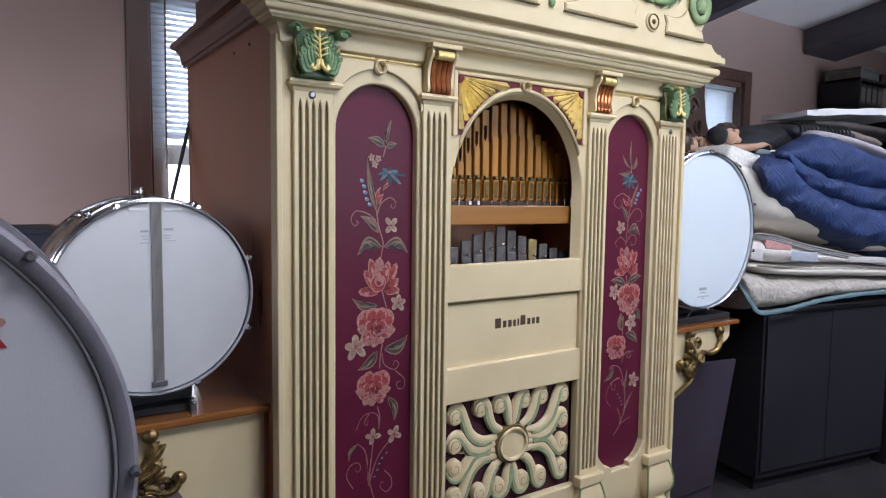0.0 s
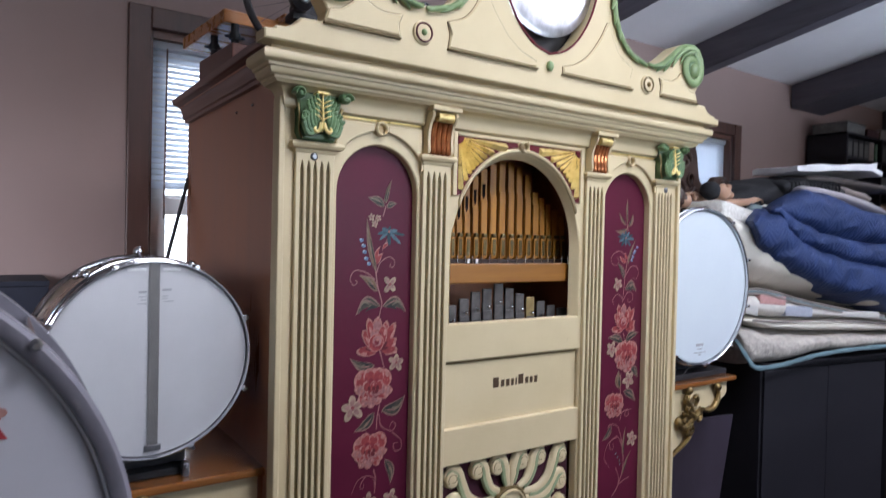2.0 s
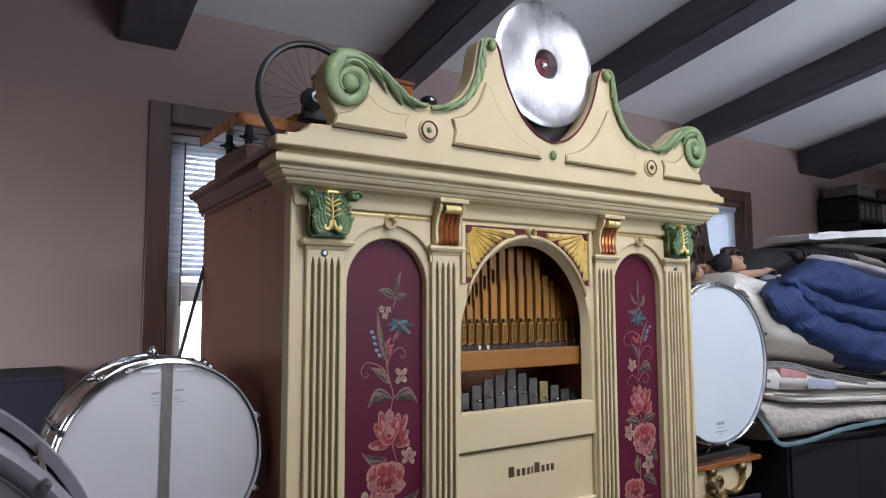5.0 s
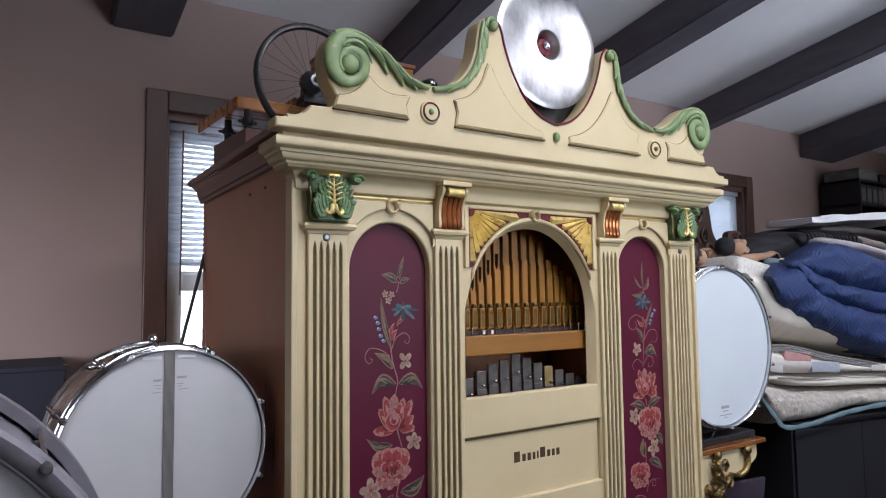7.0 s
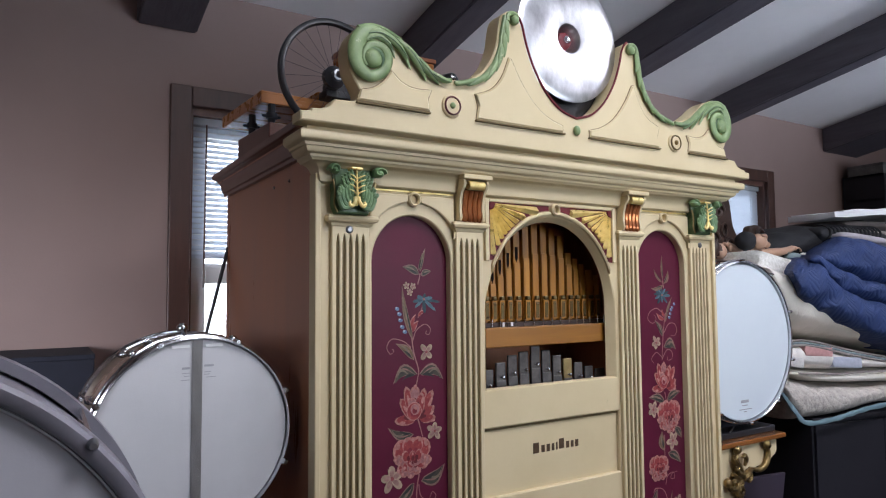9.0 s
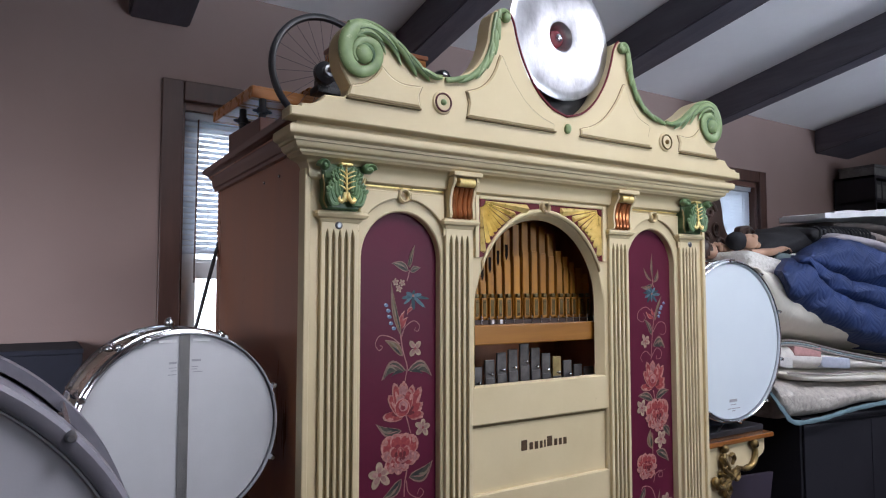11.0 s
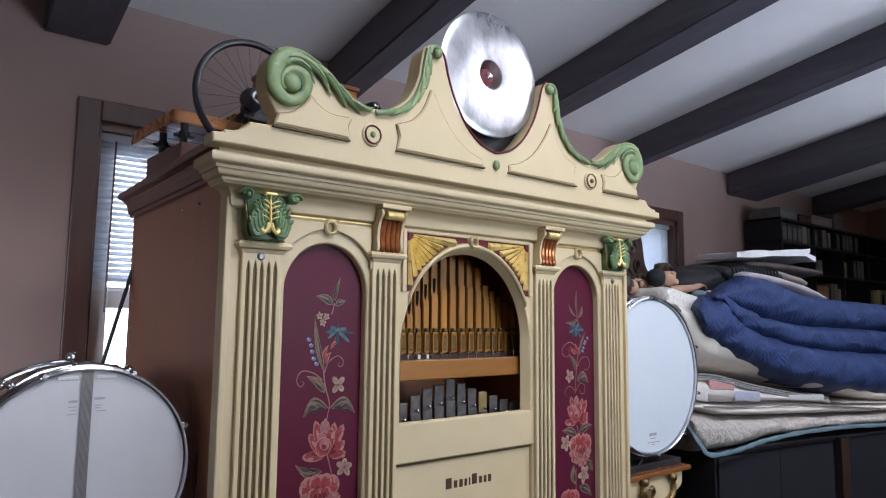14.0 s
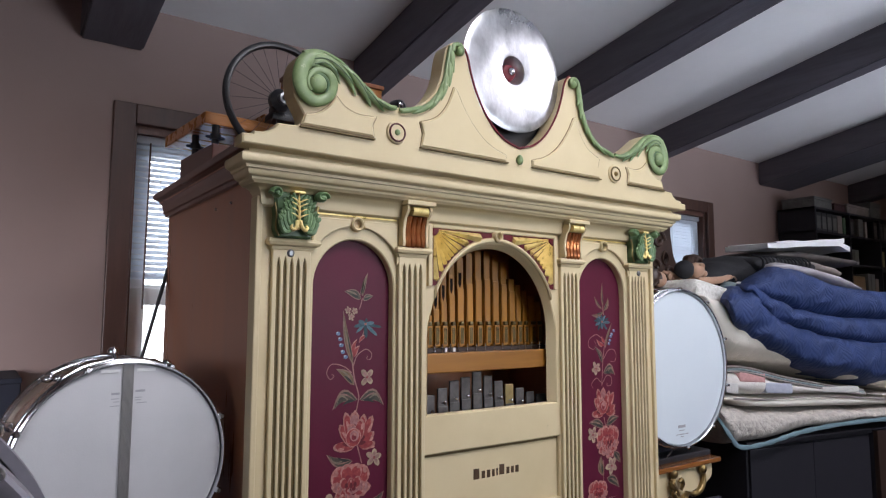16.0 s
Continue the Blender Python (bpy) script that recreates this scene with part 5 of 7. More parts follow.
    for u, v in spray["berries"]:
        put("painted_berry", [(0, petal_loop(u - 0.006, v + 0.001, 0.012, 0.0045, -10)), (1, petal_loop(u - 0.005, v + 0.002, 0.005, 0.0018, 10))], [BERRY, BERRY_LIGHT], start=0.0010)
    for u, v in spray["seeds"]:
        put("painted_berry", [(0, petal_loop(u - 0.004, v, 0.010, 0.0038, 30)), (1, petal_loop(u - 0.001, v + 0.001, 0.004, 0.0012, 30))], [LEAF, BERRY_LIGHT], start=0.0010)

# the maker's mark, as plain shapes
mark = 0
for w, h, dz in ((0.022, 0.026, 0.004), (0.013, 0.018, 0.0), (0.013, 0.019, 0.0), (0.010, 0.018, 0.0), (0.006, 0.019, 0.001), (0.020, 0.026, 0.005), (0.012, 0.017, 0.0), (0.011, 0.017, 0.0), (0.013, 0.018, 0.0)):
    x = -0.076 + mark * 1.12
    part("mark", block(x, x + w * 0.94, 0.0328, 0.0342, 0.942 + dz - h / 2, 0.942 + dz + h / 2, 0.0004, 1), INK, organ)
    mark += w + 0.0042

# pipes, their rail and the bell bars in the middle opening
part("backing", block(-0.33, 0.33, 0.30, 0.31, 0.80, 1.60), CASE, organ)
for x in (-0.285, 0.300):
    part("inner_side", block(x, x + 0.007, 0.05, 0.30, 0.90, 1.60), CASE, organ)
part("inner_top", block(-0.285, 0.30, 0.05, 0.30, 1.575, 1.583), CASE, organ)
part("rail", block(-0.27, 0.27, 0.058, 0.085, 1.202, 1.252, 0.003), RAIL, organ, "orange varnished wooden rail")
pipe_x = (-0.217, -0.189, -0.162, -0.134, -0.104, -0.072, -0.037, -0.002, 0.033, 0.067, 0.102, 0.135, 0.163, 0.190, 0.217, 0.242)
pipe_top = (1.40, 1.425, 1.45, 1.47, 1.485, 1.505, 1.52, 1.53, 1.53, 1.52, 1.50, 1.452, 1.436, 1.420, 1.404, 1.388)
pipe_lip = (1.352, 1.362, 1.377, 1.398, 1.417, 1.434, 1.448, 1.460, 1.462, 1.458, 1.450, 1.432, 1.418, 1.404, 1.390, 1.375)
for i, (x, top, lip) in enumerate(zip(pipe_x, pipe_top, pipe_lip)):
    w = 0.0118 if 4 < i < 12 else 0.0104
    back, x = 0.126, x + 0.023
    p = part("pipe", plate(rect(x - w, x + w, 1.262, top), [], 0.03, 0.001, back), PIPE, organ, "orange wooden organ pipe")
    if i < 6:
        # a dark plate on the pipe stands in for its shaded mouth
        part("mouth_cut", plate([(x - w * 0.1, lip - 0.012), (x + w * 0.35, lip), (x + w * 0.35, lip + 0.03), (x - w * 0.55, lip + 0.03), (x - w * 0.55, lip)], (), 0.002, 0, back - 0.0012), DARK_HOLE, p)
    part("lip", block(x - w * 0.95, x + w * 0.95, back - 0.004, back - 0.0005, 1.330, lip - 0.014, 0.001), PIPE, p)
    part("mouth_block", block(x - w * 0.86, x + w * 0.86, back - 0.010, back - 0.0005, 1.266, 1.320, 0.0015), PIPE, p)
    part("plate", block(x - w * 0.50, x + w * 0.50, back - 0.0115, back - 0.0095, 1.271, 1.315, 0.0004), PLATE_BRASS, p, "dull brass slide plate")
    part("stopper", block(x - w * 0.62, x + w * 0.62, back - 0.013, back - 0.003, 1.320, 1.331, 0.003), PLATE_BRASS, p)
    part("wire", rod((x + w * 0.2, back - 0.030, 1.272), (x + w * 0.2, back - 0.030, 1.248), 0.0013, 6), CHROME, p)
    for z in (1.309, 1.277):
        part("pin", ball((x, back - 0.0122, z), 0.0024, u=8, v=6), CHROME, p)
for x in (-0.132, -0.102):
    part("tag", block(x - 0.0035, x + 0.0045, 0.086, 0.088, 1.253, 1.264), WHITE, organ, "small white paper tag")
part("pipe_chest", block(-0.27, 0.27, 0.100, 0.20, 1.235, 1.262), CHEST, organ, "dark walnut pipe chest")
part("bell_shelf", block(-0.27, 0.27, 0.052, 0.20, 1.040, 1.055), CASE, organ)
bars = ((-0.181, 1.144, 1.104), (-0.137, 1.160, 1.124), (-0.095, 1.177, 1.132), (-0.053, 1.184, 1.137), (-0.010, 1.197, 1.149), (0.032, 1.184, 1.135), (0.074, 1.168, 1.124), (0.117, 1.157, 1.114), (0.161, 1.144, 1.108), (0.205, 1.131, 1.100), (0.248, 1.122, 1.096))
for i, (x, top, kz) in enumerate(bars):
    b = part("bell_bar", block(x - 0.0165, x + 0.0165, 0.094, 0.101, 1.056, top, 0.002), BELL if i != 7 else BRASS_DULL, organ, "dark steel bell bar")
    part("lower_bar", block(x - 0.0172, x + 0.0172, 0.0915, 0.0942, 1.056, kz - 0.010, 0.002), BELL, b)
    knob = part("knob", ball((x, 0.084, kz), 0.0048, u=10, v=8), CHROME, b, smooth=True)
    part("stem", rod((x, 0.085, kz), (x, 0.094, kz), 0.0018, 6), STEEL, knob)

# carved sunburst grille over maroon cloth
part("grille_cloth", block(-0.24, 0.24, 0.052, 0.056, 0.42, 0.76), CLOTH, organ, "maroon cloth behind the grille")
grille = part("sunburst_grille", moved(lathe([(0.0, -0.010), (0.040, -0.010), (0.052, -0.006), (0.054, -0.002), (0.054, 0.010)], 40), Matrix.Translation((0, 0.043, 0.600)) @ Matrix.Diagonal((1.02, 1, 0.90, 1))), CREAM, organ, "cream carved sunburst grille with green shading", smooth=True)
part("oval_rim", moved(lathe([(0.051, -0.008), (0.055, -0.0120), (0.059, -0.0125), (0.0620, -0.008), (0.0625, 0.010), (0.050, 0.010)], 40), Matrix.Translation((0, 0.043, 0.600)) @ Matrix.Diagonal((1.02, 1, 0.90, 1))), OLIVE, grille, smooth=True)
part("oval_bead", moved(lathe([(0.043, -0.009), (0.046, -0.017), (0.051, -0.018), (0.054, -0.010)], 40), Matrix.Translation((0, 0.0425, 0.600)) @ Matrix.Diagonal((1.02, 1, 0.90, 1))), CREAM, grille, smooth=True)
# each arm leaves the boss sideways, swings up and hooks over its disc; four mirrored sets
arms = (((0.046, 0.119), [(0.004, 0.050), (0.013, 0.080), (0.017, 0.108), (0.028, 0.134), (0.048, 0.143), (0.066, 0.132), (0.066, 0.117)]),
        ((0.117, 0.120), [(0.038, 0.044), (0.068, 0.060), (0.086, 0.092), (0.094, 0.124), (0.114, 0.144), (0.136, 0.136), (0.138, 0.119)]),
        ((0.205, 0.112), [(0.056, 0.028), (0.108, 0.026), (0.150, 0.050), (0.172, 0.092), (0.186, 0.126), (0.209, 0.137), (0.227, 0.124), (0.226, 0.108)]),
        ((0.206, 0.034), [(0.062, 0.010), (0.110, 0.002), (0.148, 0.010), (0.172, 0.038), (0.192, 0.058), (0.214, 0.058), (0.228, 0.044), (0.226, 0.030)]))
for (ex, ez), ctl in arms:
    for sg in (-1, 1):
        for v in (-1, 1):
            path = spline(ctl, 7)
            m = len(path)
            rads = [0.0066 + 0.0100 * math.sin(math.pi * min(1.0, 0.10 + 1.12 * i / m)) ** 0.9 if 0.10 + 1.12 * i / m < 1 else 0.0050 - 0.0022 * (0.10 + 1.12 * i / m - 1) / 0.22 for i in range(m)]
            arm = part("arm", sweep([(sg * x, 0.044, 0.600 + v * z) for x, z in path], rads, 10, 0.66), CREAM, grille, smooth=True)
            off = []
            for i, (x, z) in enumerate(path):
                q = Vector(path[min(m - 1, i + 1)]) - Vector(path[max(0, i - 1)])
                q = Vector((q.y, -q.x)).normalized() * rads[i] * (0.66 if v > 0 else -0.66)
                off.append((sg * (x + q.x), 0.0395, 0.600 + v * (z + q.y)))
            part("shade_line", sweep(off[3:-3], [r * 0.58 for r in rads[3:-3]], 6, 0.8), PALE_GREEN, arm, smooth=True)
            part("scroll_disc", moved(lathe([(0.0, -0.0065), (0.015, -0.0065), (0.0215, -0.0045), (0.0250, 0.001), (0.0258, 0.012)], 24), Matrix.Translation((sg * (ex + 0.001), 0.040, 0.600 + v * (ez - 0.002)))), CREAM, arm, smooth=True)
            # brown arc drawn as the dark of the disc's spiral groove
            part("scroll_line", sweep([(sg * (ex + 0.001 + (0.0175 - 0.00075 * q) * math.cos(0.42 * q - 0.6)), 0.0340, 0.600 + v * (ez - 0.002 + (0.0175 - 0.00075 * q) * math.sin(0.42 * q - 0.6))) for q in range(15)], 0.0011, 5), GROOVE_SHADE, arm)
for s in (-1, 1):
    part("lance_leaf", plate([(s * 0.070, 0.600), (s * 0.115, 0.618), (s * 0.190, 0.604), (s * 0.115, 0.588)], (), 0.012, 0.005, 0.040), CREAM, grille)

# side wings under the drums
for s, zt, yf, xe in ((-1, 0.817, 0.078, 1.229), (1, 0.846, 0.062, 1.132)):
    wing = part("wing_front", plate([(s * x, z) for x, z in [(0.69, zt - 0.0185), (xe - 0.035, zt - 0.0185), (xe - 0.035, zt - 0.06)] + spline([(xe - 0.045, zt - 0.075), (1.04, zt - 0.095), (0.96, zt - 0.11), (0.90, zt - 0.145), (0.86, zt - 0.20), (0.79, zt - 0.250), (0.69, zt - 0.275)], 5)], (), 0.02, 0.002, yf + 0.018), CREAM, organ, "cream wing board with a curved lower edge")
    part("wing_shelf", block(min(s * 0.677, s * xe), max(s * 0.677, s * xe), yf, 0.60, zt - 0.018, zt, 0.005), SHELF, organ, "glossy varnished wooden drum shelf")
    part("wing_side", block(min(s * (xe - 0.05), s * (xe - 0.07)), max(s * (xe - 0.05), s * (xe - 0.07)), yf + 0.04, 0.58, zt - 0.08, zt - 0.028), CREAM, wing)
    part("wing_post", block(min(s * 0.677, s * 0.695), max(s * 0.677, s * 0.695), yf + 0.012, 0.14, 0.0, zt - 0.0185, 0.002), CASE, organ)
    # gilded carving: scrolls, leaves and end knobs
    orn = part("gilt_carving", sweep([(s * x, yf + 0.008, z) for x, z in spline([(xe - 0.118, zt - 0.028), (xe - 0.105, zt - 0.060), (xe - 0.122, zt - 0.098), (xe - 0.165, zt - 0.112), (xe - 0.215, zt - 0.100)], 6)], [0.006 + 0.005 * math.sin(i / 24 * 3.1) for i in range(25)], 10), OLD_GOLD, organ, "gilded scroll carving on the wing", smooth=True)
    part("knob", ball((s * (xe - 0.120), yf + 0.002, zt - 0.030), 0.018, (1, 0.8, 0.9)), OLD_GOLD, orn, smooth=True)
    part("knob", ball((s * (xe - 0.290), yf + 0.002, zt - 0.026), 0.017, (1, 0.8, 0.9)), OLD_GOLD, orn, smooth=True)
    part("knob", ball((s * (xe - 0.345), yf + 0.002, zt - 0.128), 0.016, (1, 0.8, 1)), OLD_GOLD, orn, smooth=True)
    # leaf strokes: (offset from the outer end, offset from the top) with a thickness each
    for k, (pts, w) in enumerate((
            ([(-0.290, -0.034), (-0.297, -0.055), (-0.286, -0.080), (-0.268, -0.102)], 0.0120),
            ([(-0.268, -0.100), (-0.285, -0.082), (-0.302, -0.066), (-0.315, -0.050)], 0.0115),
            ([(-0.262, -0.118), (-0.280, -0.108), (-0.296, -0.100), (-0.304, -0.088), (-0.296, -0.080)], 0.0100),
            ([(-0.266, -0.132), (-0.286, -0.122), (-0.302, -0.112), (-0.316, -0.104)], 0.0125),
            ([(-0.266, -0.140), (-0.292, -0.146), (-0.318, -0.152), (-0.338, -0.146), (-0.346, -0.128)], 0.0115),
            ([(-0.300, -0.130), (-0.314, -0.124), (-0.324, -0.130), (-0.318, -0.138)], 0.0080),
            ([(-0.248, -0.086), (-0.238, -0.066), (-0.246, -0.050), (-0.258, -0.056)], 0.0085),
            ([(-0.215, -0.100), (-0.235, -0.108), (-0.252, -0.120), (-0.262, -0.134)], 0.0120),
            ([(-0.232, -0.104), (-0.226, -0.122), (-0.238, -0.136), (-0.250, -0.128)], 0.0080),
            ([(-0.262, -0.150), (-0.268, -0.178), (-0.300, -0.208), (-0.360, -0.236), (-0.430, -0.265), (-0.480, -0.280)], 0.0085))):
        path = [(s * (xe + x), yf + 0.004 - 0.004 * (k % 3), zt + z) for x, z in spline(pts, 6)]
        n = len(path)
        stroke = part("leaf_stroke", sweep(path, [w * (0.30 + 0.70 * math.sin(math.pi * (0.12 + 0.80 * q / n))) for q in range(n)], 8), OLD_GOLD, orn, smooth=True)
        if k < 5:      # a sharp ridge and nicked edge on the broad leaves
            part("ridge", sweep([(x + s * 0.002, y - w * 0.75, z + 0.002) for x, y, z in path[3:-2]], 0.0016, 5), GILT_EDGE, stroke)
            for q in range(5, n - 2, 5):
                x, y, z = path[q]
                part("nick", ball((x - s * w * 0.7, y - 0.001, z + w * 0.7), 0.0036, (1.2, 0.8, 1), 8, 6), OLD_GOLD, stroke, smooth=True)
    spiral = [(s * (xe - 0.285 + 0.024 * (1 - q / 30) * math.cos(q * 0.36 + 1.2)), yf - 0.006 * q / 26, zt - 0.160 + 0.028 * (1 - q / 30) * math.sin(q * 0.36 + 1.2)) for q in range(26)]
    part("scroll", sweep(spiral, [0.0105 - 0.0002 * q for q in range(26)], 8), OLD_GOLD, orn, smooth=True)

# the front's drawn widths and heights brought to their true ones
fixed = set(pediment_parts) | {gong, *gong.children_recursive}
true_widths([q for q in organ.children_recursive if q not in fixed], [(0, 0), (0.231, 0.2185), (0.237, 0.2301), (0.251, 0.2445), (0.331, 0.3245), (0.340, 0.333), (0.448, 0.4405), (0.556, 0.548), (0.563, 0.561), (0.6075, 0.6065), (0.9, 0.9)])
for q in organ.children_recursive:
    for v in q.data.vertices:
        v.co.z = run([(-9, -9), (0.85, 0.85), (1.55, 1.584)], v.co.z)

# ---- drums ----
def drum(name, label, place, turn, r, depth, head, shell, hoop, lugs, hoop_w, lug_phase=0.0, lug_r=0.007, marks=None):
    """A drum whose front head faces -y; its middle of the front is the origin."""
    t = thing(name, label, "drum", place, turn)
    part("shell", lathe([(r * 0.945, 0.004), (r * 0.945, depth - 0.004), (r * 0.925, depth - 0.004), (r * 0.925, 0.004)], 72, True), shell, t, smooth=True)
    part("head", lathe([(0, -0.0005), (r * 0.90, -0.0005), (r * 0.940, 0.001), (r * 0.952, 0.006), (r * 0.952, 0.012)], 72), head, t, smooth=True)
    part("rear_head", lathe([(0, depth), (r * 0.94, depth), (r * 0.952, depth - 0.006), (r * 0.952, depth - 0.012)], 72), head, t, smooth=True)
    for y, d in ((-0.010, 1), (depth + 0.010, -1)):
        if hoop_w > 0.015:      # flat wooden hoop
            prof = [(r - hoop_w, y + d * 0.003), (r - hoop_w + 0.004, y), (r - 0.004, y), (r, y + d * 0.004), (r, y + d * 0.034), (r - 0.012, y + d * 0.034), (r - 0.012, y + d * 0.008), (r - hoop_w, y + d * 0.008)]
        else:                  # rolled metal hoop with a lip
            prof = [(r * 0.953, y + d * 0.024), (r * 0.958, y + d * 0.001), (r * 0.965, y - d * 0.001), (r * 0.982, y + d * 0.001), (r * 0.986, y + d * 0.005), (r * 0.972, y + d * 0.008), (r * 0.970, y + d * 0.020), (r * 0.992, y + d * 0.021), (r, y + d * 0.023), (r * 0.992, y + d * 0.026), (r * 0.953, y + d * 0.027)]
        part("hoop", lathe(prof, 96, True), hoop, t, smooth=True)
    for k in range(lugs):
        a = radians(lug_phase + 360 * k / lugs)
        c, s = math.cos(a), math.sin(a)
        q = r * 0.985 if hoop_w <= 0.015 else r - 0.004
        lug = part("tension_rod", rod((q * c, -0.008, q * s), (q * c, depth + 0.008, q * s), 0.0028, 8), CHROME, t)
        part("rod_head", moved(lathe([(0, -0.013), (lug_r * 0.6, -0.013), (lug_r, -0.008), (lug_r, 0.002), (0, 0.004)], 14), Matrix.Translation((q * c, -0.008, q * s))), CHROME, lug, smooth=True)
        part("lug", moved(ball((0, 0, 0), lug_r * 1.35, (1, 2.8, 1), 12, 8), Matrix.Translation((r * 0.965 * c, depth * 0.5, r * 0.965 * s))), CHROME, lug, smooth=True)
    return t


snare = drum("snare_drum", "chrome snare drum showing its snare wires on the shelf", (-0.917, 0.090, 1.077), 5, 0.2080, 0.190, HEAD, SHELL, CHROME, 8, 0.0, 22)
for i in range(10):
    part("snare_wire", block(-0.0105 + 0.0021 * i, -0.0105 + 0.0021 * i + 0.0017, -0.0045, -0.0020, -0.176, 0.197, 0.0006), WIRE, snare)
for z0, z1 in ((0.196, 0.202), (-0.186, -0.174)):
    part("wire_clamp", block(-0.016, 0.016, -0.006, -0.001, z0, z1, 0.001), STEEL, snare)
for x0, x1 in ((-0.052, -0.016), (0.016, 0.052)):
    part("hoop_gate", block(x0, x1, -0.0032, -0.0012, 0.181, 0.187), WHITE, snare)
# strainer over the top of the shell: plate, ball knob, bars to both hoops
knob = part("strainer", rod((-0.012, 0.040, 0.200), (-0.012, 0.075, 0.216), 0.0060), CHROME, snare, "chrome strainer with a ball knob", smooth=True)
part("ball_knob", ball((-0.012, 0.075, 0.218), 0.0115), CHROME, knob, smooth=True)
part("strainer_plate", block(-0.030, 0.026, 0.030, 0.115, 0.190, 0.202, 0.004), CHROME, knob)
part("throw_arm", sweep(spline([(-0.125, 0.110, 0.172), (-0.070, 0.085, 0.198), (-0.012, 0.060, 0.208), (0.050, 0.050, 0.200), (0.082, 0.045, 0.190)], 5), 0.0045, 8), CHROME, knob, smooth=True)
part("lever", sweep(spline([(-0.120, 0.020, 0.168), (-0.075, 0.030, 0.192), (-0.020, 0.040, 0.203)], 5), 0.0040, 8), CHROME, knob, smooth=True)
for x, z in ((-0.122, 0.172), (0.080, 0.192)):
    part("arm_bracket", join(rod((x, 0.012, z - 0.002), (x, 0.110, z - 0.002), 0.0042, 8), ball((x, 0.020, z + 0.002), 0.0085, (1.1, 1.4, 0.9)), ball((x - 0.010, 0.062, z - 0.002), 0.0095, (1.2, 1.6, 0.8)), ball((x, 0.104, z), 0.0085, (1.1, 1.4, 0.9))), CHROME, knob, smooth=True)
for i, (x0, x1, z, h) in enumerate(((-0.030, -0.015, 0.139, 0.0045), (0.015, 0.034, 0.142, 0.0045), (-0.030, -0.015, 0.129, 0.0016), (0.015, 0.028, 0.129, 0.0016), (-0.026, -0.015, 0.123, 0.0016), (0.015, 0.026, 0.124, 0.0016), (-0.032, -0.015, 0.115, 0.0016), (0.018, 0.038, 0.118, 0.0016))):
    part("print_bar", block(x0, x1, -0.0012, -0.0004, z - h / 2, z + h / 2), GREY_INK, snare)
cradle = thing("drum_cradle", "low black drum cradle on the varnished shelf", "drum cradle", (-0.922, 0.10, 0.817))
part("base", block(-0.11, 0.085, 0.03, 0.13, 0.0, 0.018, 0.004), BLACK, cradle)
part("cheek", plate([(-0.11, 0.018), (0.085, 0.018), (0.090, 0.064)] + [(0.192 * math.sin(radians(a)), 0.243 - 0.192 * math.cos(radians(a))) for a in range(24, -30, -6)] + [(-0.11, 0.070)], (), 0.02, 0.002, 0.06), BLACK, cradle)
part("clamp", join(block(0.070, 0.084, 0.006, 0.029, 0.0, 0.030, 0.003), ball((0.077, 0.004, 0.022), 0.005)), STEEL, cradle)

bass = drum("side_drum", "white-headed drum with a chrome hoop on the shelf", (0.955, 0.100, 1.181), 0, 0.2935, 0.20, BLUE_HEAD, CHROME, CHROME, 10, 0.0, 20, 0.006)
for i, (x0, x1, z, h) in enumerate(((-0.030, 0.014, -0.212, 0.010), (-0.024, 0.008, -0.226, 0.003), (-0.042, 0.030, -0.240, 0.003), (-0.016, 0.002, -0.248, 0.003))):
    part("print_bar", block(x0, x1, -0.0012, -0.0006, z - h / 2, z + h / 2), GREY_INK, bass)
cradle2 = thing("drum_cradle", "low black drum cradle on the varnished shelf", "drum cradle", (0.955, 0.12, 0.846))
part("base", block(-0.20, 0.17, -0.02, 0.18, 0.0, 0.022, 0.004), BLACK, cradle2)
part("cheek", plate([(-0.20, 0.022), (0.17, 0.022), (0.15, 0.085)] + [(0.294 * math.sin(radians(a)), 0.341 - 0.294 * math.cos(radians(a))) for a in range(26, -32, -6)] + [(-0.18, 0.10)], (), 0.03, 0.002, 0.05), NAVY, cradle2)
part("spur", rod((-0.10, -0.01, 0.01), (-0.055, -0.012, 0.045), 0.003), CHROME, cradle2)

big = drum("bass_drum", "large bass drum with a worn white head and grey hoop", (-1.371, -0.668, 1.037), 0, 0.2985, 0.215, GREY_HEAD, GREY_HOOP, GREY_HOOP, 8, 0.0175, 43.0, 0.0050)
for o in big.children:
    if o.name.startswith("tension_rod"):
        for q in o.children:
            if q.name.startswith("rod_head"):
                q.data.materials[0] = STEEL
part("inner_bead", lathe([(0.2775, -0.003), (0.2783, -0.006), (0.2800, -0.007), (0.2808, -0.002)], 96), BEAD, big, "pale bead inside the hoop", smooth=True)
part("sticker", plate([(0.133, 0.122), (0.196, 0.120), (0.189, 0.132), (0.191, 0.138), (0.133, 0.139)], (), 0.0006, 0, -0.0014), STICKER, big, "plain red sticker")
part("sticker", plate(arc(0.182, 0.143, 0.014, 0.006, 0, 360, 14)[:-1], (), 0.0006, 0, -0.0018), PEACH, big, "plain peach sticker")
stand = thing("drum_stand", "black drum stand holding the bass drum", "drum stand", (-1.371, -0.562, 0))
part("column", rod((0, 0, 0.10), (0, 0, 0.68), 0.014, 14), BLACK, stand)
part("yoke", sweep([(0.318 * math.sin(radians(a)), 0, 1.037 - 0.309 * math.cos(radians(a))) for a in range(-35, 36, 5)], 0.011, 8), BLACK, stand)
part("neck", rod((0, 0, 0.66), (0, 0, 0.73), 0.016, 12), BLACK, stand)
